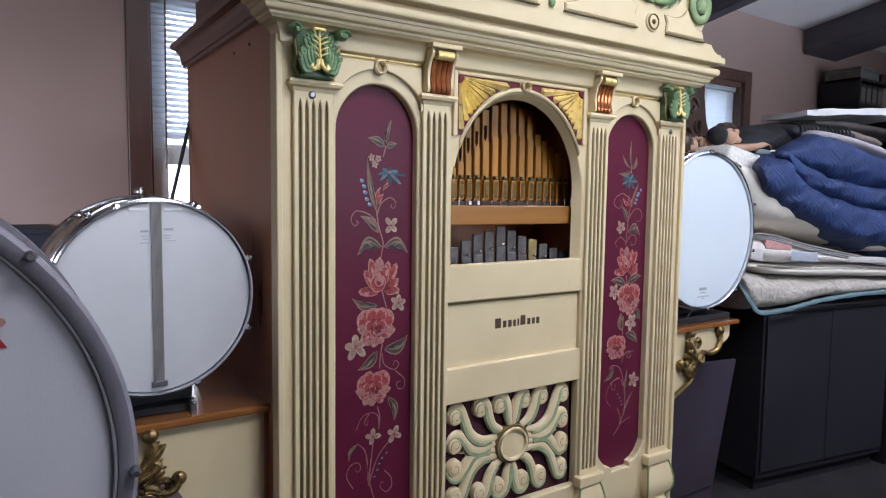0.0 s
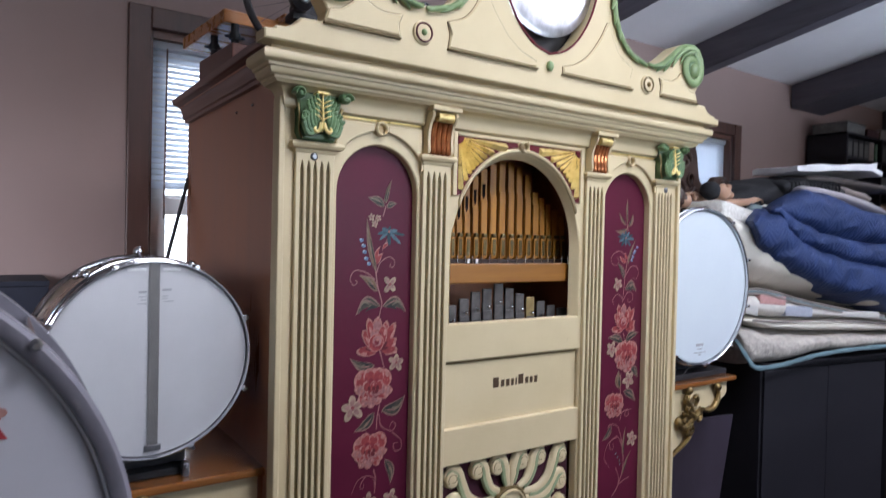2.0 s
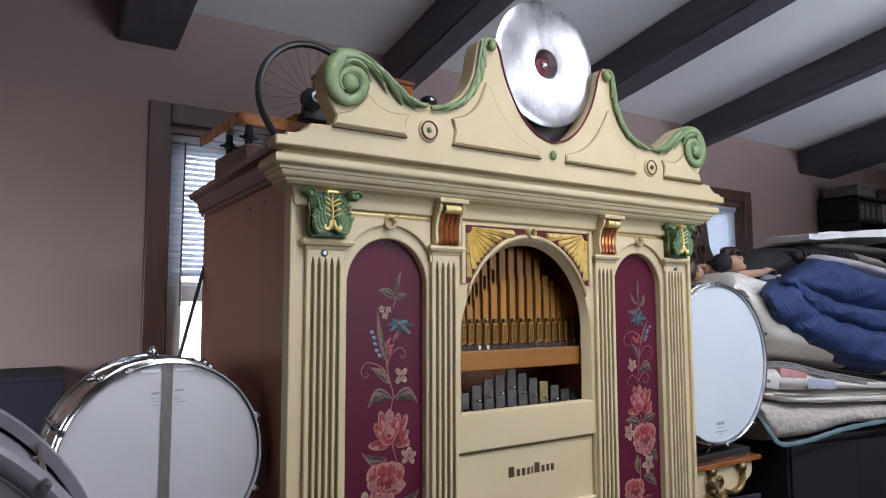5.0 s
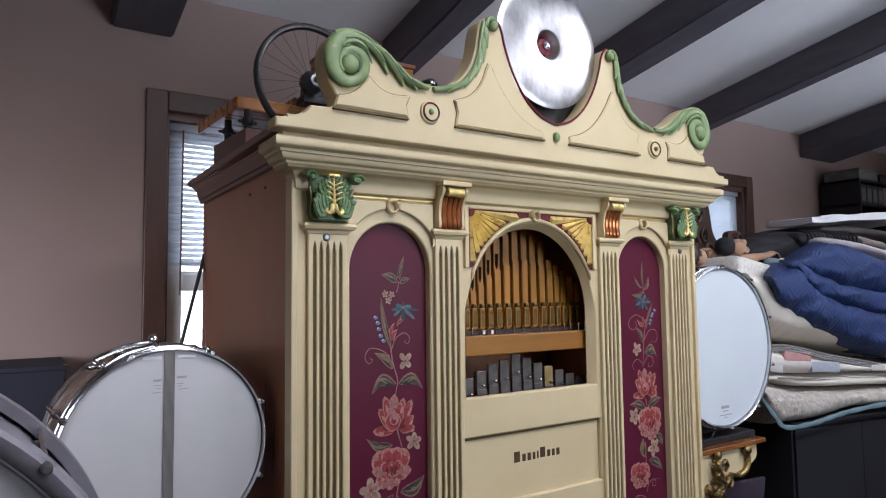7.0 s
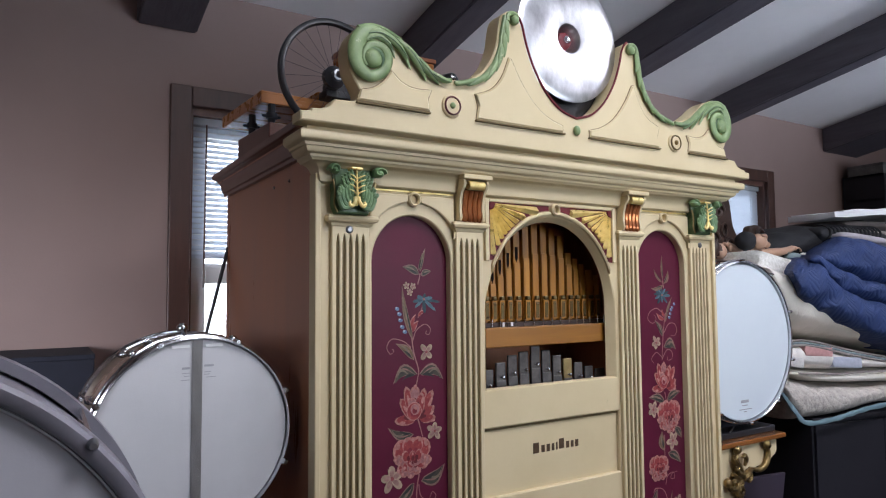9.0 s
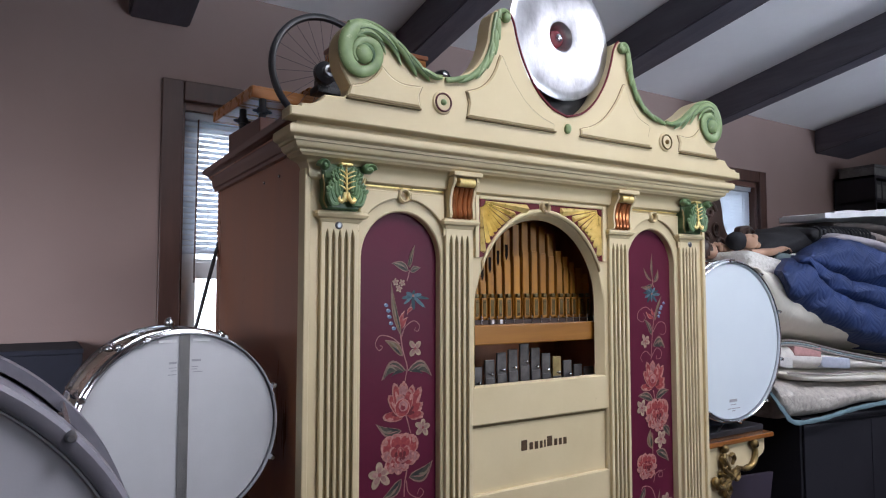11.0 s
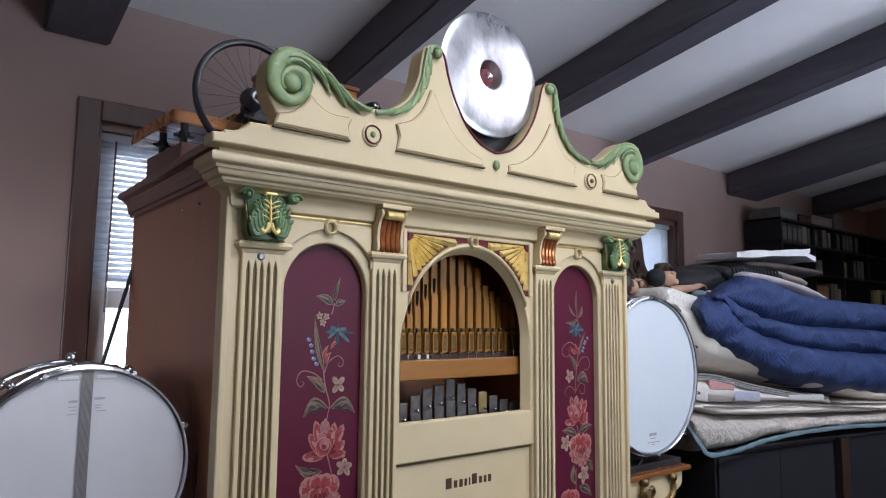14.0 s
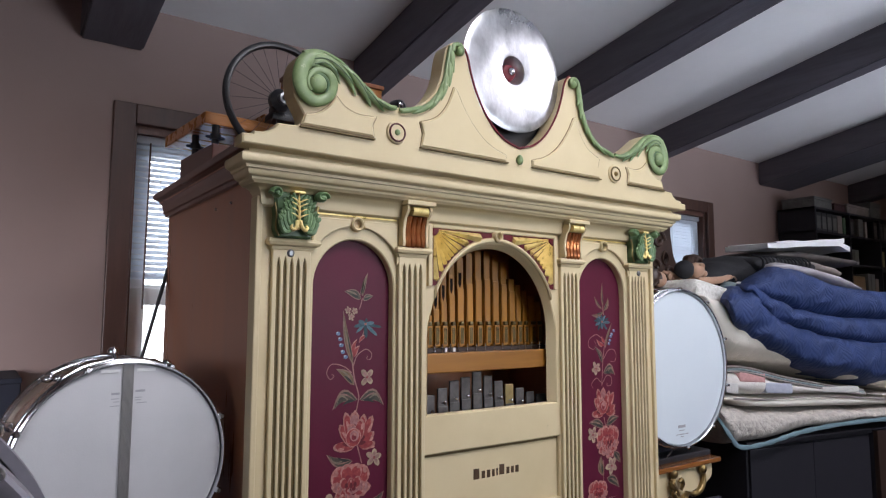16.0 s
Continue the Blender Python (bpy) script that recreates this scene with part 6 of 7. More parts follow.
for a in (30, 150, 270):
    part("leg", rod((0.0, 0.0, 0.30), (0.30 * math.cos(radians(a)), 0.30 * math.sin(radians(a)), 0.012), 0.011, 10), BLACK, stand)

# ---- on top of the case ----
drive = thing("drive_stand", "orange wooden drive stand with a black spoked wheel", "drive stand", (-0.718, 0.34, 1.731))
part("base_block", block(-0.006, 0.30, -0.075, 0.160, 0.0, 0.068, 0.003), CROWN_WOOD, drive, "dark cherry wood base block")
part("plank", block(0.0, 0.42, 0.0, 0.325, 0.136, 0.168, 0.003), PLANK, drive, "orange pine plank")
part("upper_plank", block(0.155, 0.42, -0.004, 0.20, 0.168, 0.190, 0.003), PLANK, drive)
for x, y in ((0.030, 0.006), (0.024, 0.135), (0.20, 0.006), (0.20, 0.135)):
    leg = part("post", rod((x, y, 0.068), (x, y, 0.136), 0.0095, 12), BLACK, drive, "black adjustable post")
    part("collar", moved(join(lathe([(0.0, -0.006), (0.014, -0.006), (0.015, 0.0), (0.013, 0.009), (0, 0.009)], 16), ball((0.017, 0, 0), 0.007, (1.3, 0.6, 0.7)), ball((-0.017, 0, 0), 0.007, (1.3, 0.6, 0.7))), Matrix.Translation((x, y, 0.104)) @ UP_Z), BLACK, leg, smooth=True)
wx, wy, wz = 0.169, -0.072, 0.211
wheel = part("wheel", moved(lathe([(0.140, -0.009), (0.147, -0.009), (0.153, -0.005), (0.153, 0.005), (0.147, 0.009), (0.140, 0.009), (0.136, 0.0)], 96, True), Matrix.Translation((wx, wy, wz))), BLACK, drive, "black flywheel rim", smooth=True)
for k in range(24):
    a = radians(7 + 15 * k)
    part("spoke", rod((wx + 0.020 * math.cos(a), wy + (0.004 if k % 2 else -0.004), wz + 0.020 * math.sin(a)), (wx + 0.140 * math.cos(a), wy, wz + 0.140 * math.sin(a)), 0.0006, 5), SPOKE, wheel)
part("hub", moved(lathe([(0, -0.016), (0.017, -0.016), (0.024, -0.010), (0.030, -0.004), (0.030, 0.012), (0.024, 0.02), (0, 0.02)], 24), Matrix.Translation((wx, wy, wz))), BLACK, wheel, smooth=True)
part("axle", join(moved(lathe([(0, -0.048), (0.008, -0.048), (0.009, -0.044), (0.009, -0.030), (0.015, -0.028), (0.015, -0.018), (0.012, -0.016), (0.012, 0.03), (0, 0.03)], 20), Matrix.Translation((wx, wy, wz)))), STEEL, wheel, "steel axle end", smooth=True)
part("bearing", join(block(wx - 0.012, wx + 0.110, -0.050, 0.03, 0.166, 0.186, 0.005), block(wx + 0.004, wx + 0.085, -0.046, 0.02, 0.180, wz - 0.012, 0.010), moved(lathe([(0, -0.03), (0.030, -0.026), (0.034, 0.0), (0.030, 0.03), (0, 0.03)], 20), Matrix.Translation((wx + 0.035, -0.02, wz - 0.006)))), BLACK, drive, "black cast bearing", smooth=True)
part("motor", moved(lathe([(0, -0.03), (0.034, -0.03), (0.042, -0.02), (0.044, 0.06), (0.036, 0.07), (0, 0.07)], 24), Matrix.Translation((wx + 0.115, 0.03, 0.232))), BLACK, drive, smooth=True)
drive.matrix_basis = pose(-0.716, 0.345, 1.731, 0, 0, 4) @ Matrix.Scale(1.035, 4)
blk = thing("action_box", "orange wooden action box on the case top", "wooden box", (-0.309, 0.34, 1.731))
part("body", block(-0.16, 0.122, 0.0, 0.12, 0.0, 0.334, 0.004), PLANK, blk)
part("lid", block(-0.164, 0.128, -0.004, 0.124, 0.334, 0.348, 0.003), CASE, blk)
horn = thing("lamp_housing", "round black lamp housing with a clear lens", "lamp housing", (-0.128, 0.345, 1.731))
part("post", rod((0, 0, 0), (0, 0, 0.26), 0.010), BLACK, horn)
part("housing", moved(lathe([(0, -0.026), (0.014, -0.026), (0.024, -0.016), (0.028, 0.01), (0.020, 0.035), (0, 0.04)], 24), Matrix.Translation((0, 0, 0.290))), BLACK, horn, smooth=True)
part("lens", ball((-0.002, -0.022, 0.295), 0.012, (1, 0.6, 1)), CHROME, horn, "shiny lens", smooth=True)

strap = thing("black_rod", "thin black rod leaning behind the organ case", "rod", (-1.045, 0.80, 0.0))
part("stick", rod((0.0, 0.0, 0.006), (0.398, 0.03, 1.66), 0.0058, 10), BLACK, strap)
part("tip", rod((-0.0005, 0.0, 0.0), (0.002, 0.0, 0.012), 0.008, 10), BLACK, strap)

# ---- against the back wall ----
low = thing("storage_cabinet", "dark navy cabinet standing against the brown wall", "cabinet", (-1.645, 1.15, 0))
part("body", block(-0.60, 0.60, -0.10, 0.24, 0.0, 1.160, 0.004), NAVY, low)
part("top", block(-0.602, 0.602, -0.102, 0.245, 1.160, 1.176, 0.003), NAVY, low)


def bookcase():
    t = thing("bookcase", "tall black bookcase full of binders and boxes", "bookcase", (4.225, 1.09, 0))
    L, D, H = 2.60, 0.30, 2.235
    for x in (0, 0.60, 1.20, 1.80, L - 0.022):
        part("upright", block(x, x + 0.022, 0, D, 0, H, 0.002), BLACK_SHELF, t)
    part("back", block(0.022, L - 0.022, D - 0.012, D - 0.002, 0, H), BLACK_SHELF, t)
    levels = (0.05, 0.45, 0.85, 1.18, 1.52, 1.80, 2.045, 2.235)
    for z in levels:
        part("shelf", block(0.0, L, 0.004, D - 0.014, z - 0.02, z, 0.002), BLACK_SHELF, t)


bookcase()
r3 = random.Random(21)


def binder(x, w, h, z, m, tag=False):
    words = {BINDER: "pale grey", BINDER_GREEN: "dark green", BINDER_YELLOW: "yellowed", TAUPE: "taupe", BLACK: "black", BINDER_RED: "dull red"}[m]
    bk = thing("binder", words + " binder standing on the black bookcase", "binder", (4.225 + x, 1.10, z), group="binders on the bookcase")
    part("cover", block(0.001, w - 0.001, 0.0125, 0.20, 0.0, h, 0.001), m, bk)
    spine = part("spine", block(0, w, 0, 0.012, 0, h, 0.003), m, bk)
    if tag:
        part("spine_label", block(w * 0.16, w * 0.84, -0.001, 0.001, h * 0.12, h * 0.80), BINDER, spine, "pale paper label")


# upper shelves as they stand in view; the lower ones loosely filled
for i in range(5):
    binder(0.035 + 0.092 * i, 0.088, 0.150, 2.045, BLACK if i < 4 else TAUPE, i < 4)
for x, w, h, m, tag in ((0.51, 0.045, 0.14, BINDER_GREEN, False), (0.63, 0.075, 0.145, BLACK, True), (0.80, 0.09, 0.155, BINDER, False), (0.93, 0.04, 0.14, TAUPE, False), (1.10, 0.075, 0.15, BLACK, True), (1.225, 0.075, 0.15, BLACK, True), (1.305, 0.075, 0.15, BLACK, True), (1.39, 0.075, 0.15, BINDER_GREEN, True), (1.52, 0.08, 0.15, BLACK, True)):
    binder(x, w, h, 2.045, m, tag)
for x, w, h, m, tag in ((0.58 + 0.025, 0.08, 0.125, BINDER, False), (0.69, 0.085, 0.125, BINDER, False), (1.23, 0.07, 0.14, BINDER_YELLOW, False), (1.45, 0.08, 0.17, BLACK, True), (1.54, 0.08, 0.17, BLACK, True), (1.63, 0.08, 0.17, BINDER, False)):
    binder(x, w, h, 1.80, m, tag)
for z, low in ((0.05, 0.2), (0.45, 0.2), (0.85, 0.2), (1.18, 0.2), (1.52, 0.75)):
    x = low
    while x < 2.5:
        w = r3.uniform(0.04, 0.09)
        if r3.random() < 0.45 or any(q - 0.012 < x + w and x < q + 0.034 for q in (0.60, 1.20, 1.80)):
            x += 0.06
            continue
        m = r3.choice([BINDER, BINDER, BINDER_GREEN, BINDER_YELLOW, TAUPE, BLACK, BINDER_RED])
        binder(x, w, r3.uniform(0.15, 0.21), z, m, m is BLACK)
        x += w + 0.005
for i, (x, w, h, m, words) in enumerate(((0.02, 0.30, 0.085, BINDER, "pale grey"), (0.36, 0.20, 0.060, BINDER_RED, "dull red"), (0.60, 0.42, 0.080, TAUPE, "taupe"), (1.06, 0.20, 0.14, BINDER, "pale grey"))):
    bx = thing("storage_box", words + " flat box lying on top of the bookcase", "box", (4.225 + x, 1.10, 2.235), group="boxes on the bookcase")
    part("body", block(0, w, 0, 0.26, 0, h * 0.72, 0.003), m, bx)
    part("lid", block(-0.004, w + 0.004, -0.004, 0.264, h * 0.72, h, 0.003), m, bx)
carton = thing("carton", "brown cardboard carton on the bookcase shelf", "carton", (4.225 + 0.62, 1.095, 1.52))
part("body", block(0, 0.24, 0, 0.22, 0, 0.175, 0.003), TAN_CARD, carton)
part("flap", block(0.002, 0.238, 0.002, 0.112, 0.175, 0.180, 0.001), TAN_CARD, carton)

# ---- the pile of blankets on the black cabinets, turned a little towards the room ----
PILE, PILE_TURN = (1.45, 0.165, 0.0), -10.0
ON_PILE = pose(1.455, 0.165, 0.054, 0, 0, PILE_TURN) @ Matrix.Diagonal((0.94, 1, 1, 1))
cab = thing("low_cabinet", "black low cabinet buried under folded blankets", "cabinet", PILE, PILE_TURN)
part("body", block(0.10, 1.00, 0.06, 0.80, 0.06, 0.755, 0.003), BLACK_SHELF, cab)
part("plinth", block(0.12, 0.98, 0.09, 0.78, 0.0, 0.06), BLACK_SHELF, cab)
part("top", block(0.085, 1.00, 0.04, 0.81, 0.755, 0.775, 0.004), BLACK_SHELF, cab)
for x0, x1 in ((0.112, 0.5485), (0.5515, 0.985)):
    part("door", block(x0, x1, 0.048, 0.06, 0.09, 0.745, 0.002), BLACK_SHELF, cab)
cab.matrix_basis = pose(*PILE, 0, 0, PILE_TURN) @ Matrix.Diagonal((0.94, 1, 1.07, 1))
cab2 = thing("wardrobe_trunk", "tall dark cabinet standing beside the low cabinet", "cabinet", PILE, PILE_TURN)
part("body", block(1.02, 2.05, 0.05, 0.82, 0.0, 0.770, 0.003), BLACK_SHELF, cab2)
part("stile", block(1.02, 1.09, 0.026, 0.05, 0.02, 0.765, 0.003), CHEST, cab2, "dark walnut stile")
part("knob", ball((1.075, 0.018, 0.46), 0.011), BELL, cab2, smooth=True)
for x0, x1 in ((1.10, 1.56), (1.57, 2.04)):
    part("door", block(x0, x1, 0.030, 0.05, 0.04, 0.760, 0.003), BLACK_SHELF, cab2)
for z in (0.20, 0.36, 0.41):
    part("catch", block(1.04, 1.07, 0.020, 0.026, z, z + 0.014, 0.002), BELL, cab2, "dull metal catch")
cab2.matrix_basis = pose(*PILE, 0, 0, PILE_TURN) @ Matrix.Diagonal((0.94, 1, 1.07, 1))
board = thing("leaning_board", "dull mauve board leaning beside the organ", "board", (1.16, 0.28, 0.0))
part("panel", plate([(-0.45, 0.0), (0.17, 0.0), (0.315, 0.600), (-0.40, 0.640)], (), 0.016, 0.003, 0.0), MAUVE, board)
part("edge_strip", block(-0.42, 0.165, -0.004, 0.0, 0.06, 0.066), BLACK, board)


def fold(x0, x1, y0, y1, z0, z1, seed, wave=0.012, rise=0.0, quilt=0.0, step=0.05, nx=44, nv=36, nose=1.0):
    """A folded blanket: a rounded slab along x with soft waves, its left end a round fold."""
    bm = bmesh.new()
    rings = []
    h, d = (z1 - z0) / 2, (y1 - y0) / 2
    for i in range(nx + 1):
        u = i / nx
        x = x0 + (x1 - x0) * u
        e = min(1.0, (x - x0) / (h * 1.3 * nose)) if i < nx else 1.0
        e = math.sqrt(max(0.0, 1 - (1 - e) ** 2))
        ring = []
        for k in range(nv):
            t = 2 * math.pi * k / nv
            c, s = math.cos(t), math.sin(t)
            py = math.copysign(abs(c) ** 0.45, c) * d
            pz = math.copysign(abs(s) ** 0.75, s) * h * (0.06 + 0.94 * e)
            q = Vector((x * 3.1 + seed * 7, py * 3, pz * 4 + seed))
            n = noise.noise(q) * wave + noise.noise(q * 2.7) * wave * 0.45
            if quilt:
                n -= quilt * (math.exp(-((x / step + abs(((pz + py) / step) % 2 - 1)) % 1 - 0.5) ** 2 * 60))
            zz = (z0 + z1) / 2 + pz + rise * u + n * (0.3 + 0.7 * abs(s)) + 0.018 * noise.noise(Vector((x * 1.3, seed, 0)))
            ring.append(bm.verts.new((x + (n * 0.8 if i == 0 else 0), (y0 + y1) / 2 + py * (0.93 + 0.07 * e) + n * abs(c) * 1.1, zz)))
        rings.append(ring)
    for a, b in zip(rings, rings[1:]):
        for k in range(nv):
            bm.faces.new((a[k], a[(k + 1) % nv], b[(k + 1) % nv], b[k]))
    bm.faces.new(rings[0])
    bm.faces.new(rings[-1][::-1])
    return bm


def bend(pts, u):
    """Straight runs between the points (u, z), eased at the corners."""
    if u <= pts[0][0]:
        return pts[0][1]
    for (a, p), (b, q) in zip(pts, pts[1:]):
        if u <= b:
            f = (u - a) / (b - a)
            return p + (q - p) * (0.7 * f + 0.3 * f * f * (3 - 2 * f))
    return pts[-1][1]


def slab(u0, u1, low, high, y0, y1, seed, wave=0.008, wrinkle=0.0, nose=0.08, power=0.5, nu=110, nv=56, skew=0.0):
    """A folded blanket along u between two running heights, with a rounded front and a rounded left end; skew: how far that end slants to the back."""
    bm = bmesh.new()
    rings = []
    for i in range(nu + 1):
        f = i / nu
        u = u0 + (u1 - u0) * f ** 1.25
        zl, zh = bend(low, u), bend(high, u)
        e = min(1.0, (u - u0) / nose)
        e = 0.10 + 0.90 * math.sqrt(max(0.0, 1 - (1 - e) ** 2))
        mid, h = (zl + zh) / 2, (zh - zl) / 2 * e
        ring = []
        for k in range(nv):
            t = 2 * math.pi * k / nv
            c, s = math.cos(t), math.sin(t)
            y = (y0 + y1) / 2 - math.copysign(abs(c) ** power, c) * (y1 - y0) / 2 * (0.94 + 0.06 * e)
            z = mid + math.copysign(abs(s) ** 0.8, s) * h
            q = Vector((u * 4 + seed * 7, y * 4, z * 7 + seed))
            n = (noise.noise(q) + 0.5 * noise.noise(q * 2.3)) * wave
            if wrinkle:      # creases running down and across from the folds
                w = Vector((u * 4 + z * 7, z * 11 - u * 5, seed * 3.0 + y * 3))
                n += wrinkle * (0.5 - abs(noise.noise(w)) * 2.2) + wrinkle * 0.35 * noise.noise(w * 2.1 + Vector((seed, 0, 0)))
            ring.append(bm.verts.new((u + skew * (y - y0) * max(0.0, 1 - f * 1.6) - (n * 0.6 if i < 6 else 0), y - n * abs(c) * (1 if c > 0 else -1), z + n * s * 0.6)))
        rings.append(ring)
    for a, b in zip(rings, rings[1:]):
        for k in range(nv):
            bm.faces.new((a[k], a[(k + 1) % nv], b[(k + 1) % nv], b[k]))
    bm.faces.new(rings[0])
    bm.faces.new(rings[-1][::-1])
    return bm


def blanket(name, label, bm, material):
    t = thing(name, label, "blanket", PILE, PILE_TURN, group="folded blankets on the cabinets")
    part("fold", bm, material, t, smooth=True)
    t.matrix_basis = ON_PILE
    return t


END = 1.95
Z_GREY = [(-0.11, 0.945), (-0.06, 0.955), (0.103, 0.922), (0.33, 0.903), (1.05, 0.877), (END, 0.85)]
Z_CREAM = [(-0.09, 0.990), (0.143, 0.968), (0.454, 0.963), (0.75, 0.957), (1.05, 0.935), (END, 0.90)]
Z_PATCH = [(-0.09, 1.095), (-0.03, 1.110), (0.08, 1.098), (0.341, 1.048), (0.666, 0.997), (1.055, 0.950), (END, 0.91)]
Z_BLUE = [(-0.095, 1.38), (-0.078, 1.325), (-0.048, 1.262), (0.01, 1.217), (0.127, 1.163), (0.268, 1.125), (0.458, 1.073), (0.637, 1.032), (0.822, 1.004), (1.022, 0.974), (END, 0.88)]
Z_BLUE_B = [(-0.095, 1.39), (-0.06, 1.412), (-0.01, 1.430), (0.05, 1.440), (0.12, 1.440), (0.169, 1.380), (0.268, 1.314), (0.439, 1.270), (0.688, 1.227), (1.082, 1.193), (END, 1.15)]
Z_BLUE_C = [(0.07, 1.458), (0.131, 1.470), (0.293, 1.412), (0.511, 1.357), (0.745, 1.329), (1.15, 1.315), (END, 1.29)]
Z_BLUE_D = [(0.15, 1.470), (0.28, 1.512), (0.40, 1.554), (0.547, 1.547), (0.774, 1.502), (1.026, 1.462), (1.292, 1.449), (END, 1.43)]


def shift(line, d):
    return [(u, z + d) for u, z in line]


q1 = blanket("quilt", "grey-beige stitched quilt with a teal edge, lowest in the pile", slab(-0.115, END, [(-0.115, 0.90), (-0.076, 0.822), (-0.027, 0.767), (0.117, 0.768), (0.386, 0.799), (0.634, 0.815), (1.023, 0.817), (END, 0.79)], Z_GREY, 0.0, 0.80, 1, 0.010, 0.007, 0.05, 0.30, 150, 80), GREY_QUILT)
part("binding", sweep(spline([(-0.108, 0.20, 0.925), (-0.106, 0.06, 0.912), (-0.078, 0.002, 0.829), (-0.027, -0.012, 0.777), (0.117, -0.014, 0.778), (0.25, -0.014, 0.795), (0.386, -0.012, 0.810), (0.634, -0.014, 0.824), (1.023, -0.014, 0.826), (1.335, -0.014, 0.815), (END, -0.012, 0.80)], 8), [0.0105 + 0.0015 * math.sin(i * 1.3) for i in range(81)], 8, 0.5), TEAL, q1, "faded teal binding", smooth=True)
q2 = blanket("quilt", "cream stitched quilt folded flat in the pile", slab(-0.085, END, Z_GREY, Z_CREAM, 0.008, 0.80, 2, 0.005, 0.004, 0.03, 0.4), CREAM_QUILT)
part("edge_stripe", sweep(spline([(-0.08, 0.03, 0.968), (0.0, 0.004, 0.969), (0.155, 0.003, 0.958), (0.40, 0.004, 0.957), (0.7, 0.003, 0.943), (1.34, 0.003, 0.893)], 8), 0.0042, 6), TAUPE, q2, "dull striped edge", smooth=True)
q3 = blanket("patchwork_quilt", "pale patchwork quilt with pink and blue squares", slab(-0.095, END, Z_CREAM, shift(Z_PATCH, -0.016), 0.002, 0.80, 3, 0.003, 0.002, 0.05, 0.30), PATCHWORK)
for dz, m, y in ((0.0, TAUPE, 0.010), (-0.011, TEAL_GREY, 0.006), (-0.020, TAUPE, 0.003)):
    part("folded_edge", sweep(spline([(-0.085, y + 0.05, 1.082 + dz), (-0.03, y + 0.012, 1.102 + dz), (0.08, y, 1.092 + dz), (0.2, y, 1.068 + dz), (0.341, y + 0.002, 1.042 + dz), (0.666, y + 0.003, 0.992 + dz), (0.9, y + 0.006, 0.964 + dz)], 8), 0.0048, 8), m, q3, "thin folded edge", smooth=True)
for u0, u1, zl, zh, m, words in ((0.0, 0.165, 1.040, 1.080, PINK_PATCH, "pink checked patch"), (0.165, 0.345, 0.985, 1.030, BLUE_PATCH, "blue striped patch"), (0.56, 0.84, 0.968, 0.995, DOT_PATCH, "dotted grey patch"), (-0.086, -0.012, 1.000, 1.045, DOT_PATCH, "dotted grey patch")):
    part("patch", slab(u0, u1, [(u0, zl), (u1, zl - 0.012)], [(u0, zh), (u1, zh - 0.010)], -0.0008, 0.05, 60, 0.0012, 0.0, 0.003, 0.12, 16, 24), m, q3, words, smooth=True)
blanket("comforter", "cream comforter folded round the blue blankets", slab(-0.17, END, [(-0.17, 1.39), (-0.126, 1.30), (-0.10, 1.255), (-0.078, 1.208), (-0.06, 1.180), (-0.022, 1.149), (0.039, 1.124), (0.186, 1.105), (0.406, 1.078), (0.857, 1.000), (1.38, 0.92), (END, 0.88)], [(-0.17, 1.41), (-0.10, 1.425), (-0.04, 1.415), (0.03, 1.40), (0.1, 1.36), (0.2, 1.32), (0.4, 1.22), (0.645, 1.13), (0.957, 1.06), (1.4, 0.99), (END, 0.93)], 0.020, 0.78, 4, 0.004, 0.001, 0.02, 0.6), CREAM_QUILT)
for i, (u0, low, high, y0) in enumerate(((-0.092, shift(Z_BLUE, -0.004), shift(Z_BLUE_B, 0.012), -0.030), (0.070, shift(Z_BLUE_B, -0.035), Z_BLUE_C, 0.010), (0.150, shift(Z_BLUE_C, -0.040), Z_BLUE_D, 0.040))):
    blanket("moving_blanket", "navy blue quilted moving blanket folded on the pile", slab(u0, END, low, high, y0, 0.78, 10 + i, 0.009, 0.0095, 0.05, 0.45, 170, 88, 0.9), BLUE_QUILT)
jacket = thing("black_coat", "black ribbed coat folded on top of the pile", "coat", PILE, PILE_TURN)
part("body", slab(0.06, 0.95, [(0.06, 1.44), (0.95, 1.46)], [(0.06, 1.50), (0.15, 1.540), (0.3, 1.592), (0.489, 1.622), (0.75, 1.606), (0.95, 1.57)], 0.26, 0.80, 31, 0.010, 0.008, 0.12, 0.6, skew=0.5), BLACK_CLOTH, jacket, smooth=True)
jacket.matrix_basis = ON_PILE
cuff = part("cuff", slab(0.44, 0.90, [(0.44, 1.53), (0.90, 1.535)], [(0.44, 1.605), (0.6, 1.612), (0.9, 1.586)], 0.225, 0.40, 33, 0.004, 0.0, 0.06, 0.7, 60, 30), BLACK_CLOTH, jacket, "black ribbed cuff", smooth=True)
for i in range(14):
    u = 0.49 + 0.028 * i
    part("rib", sweep([(u + 0.010 * math.sin(radians(a)), 0.312 - 0.092 * math.cos(radians(a)), 1.571 + 0.046 * math.sin(radians(a))) for a in range(-60, 100, 20)], 0.0055, 6), BLACK_CLOTH, cuff, smooth=True)
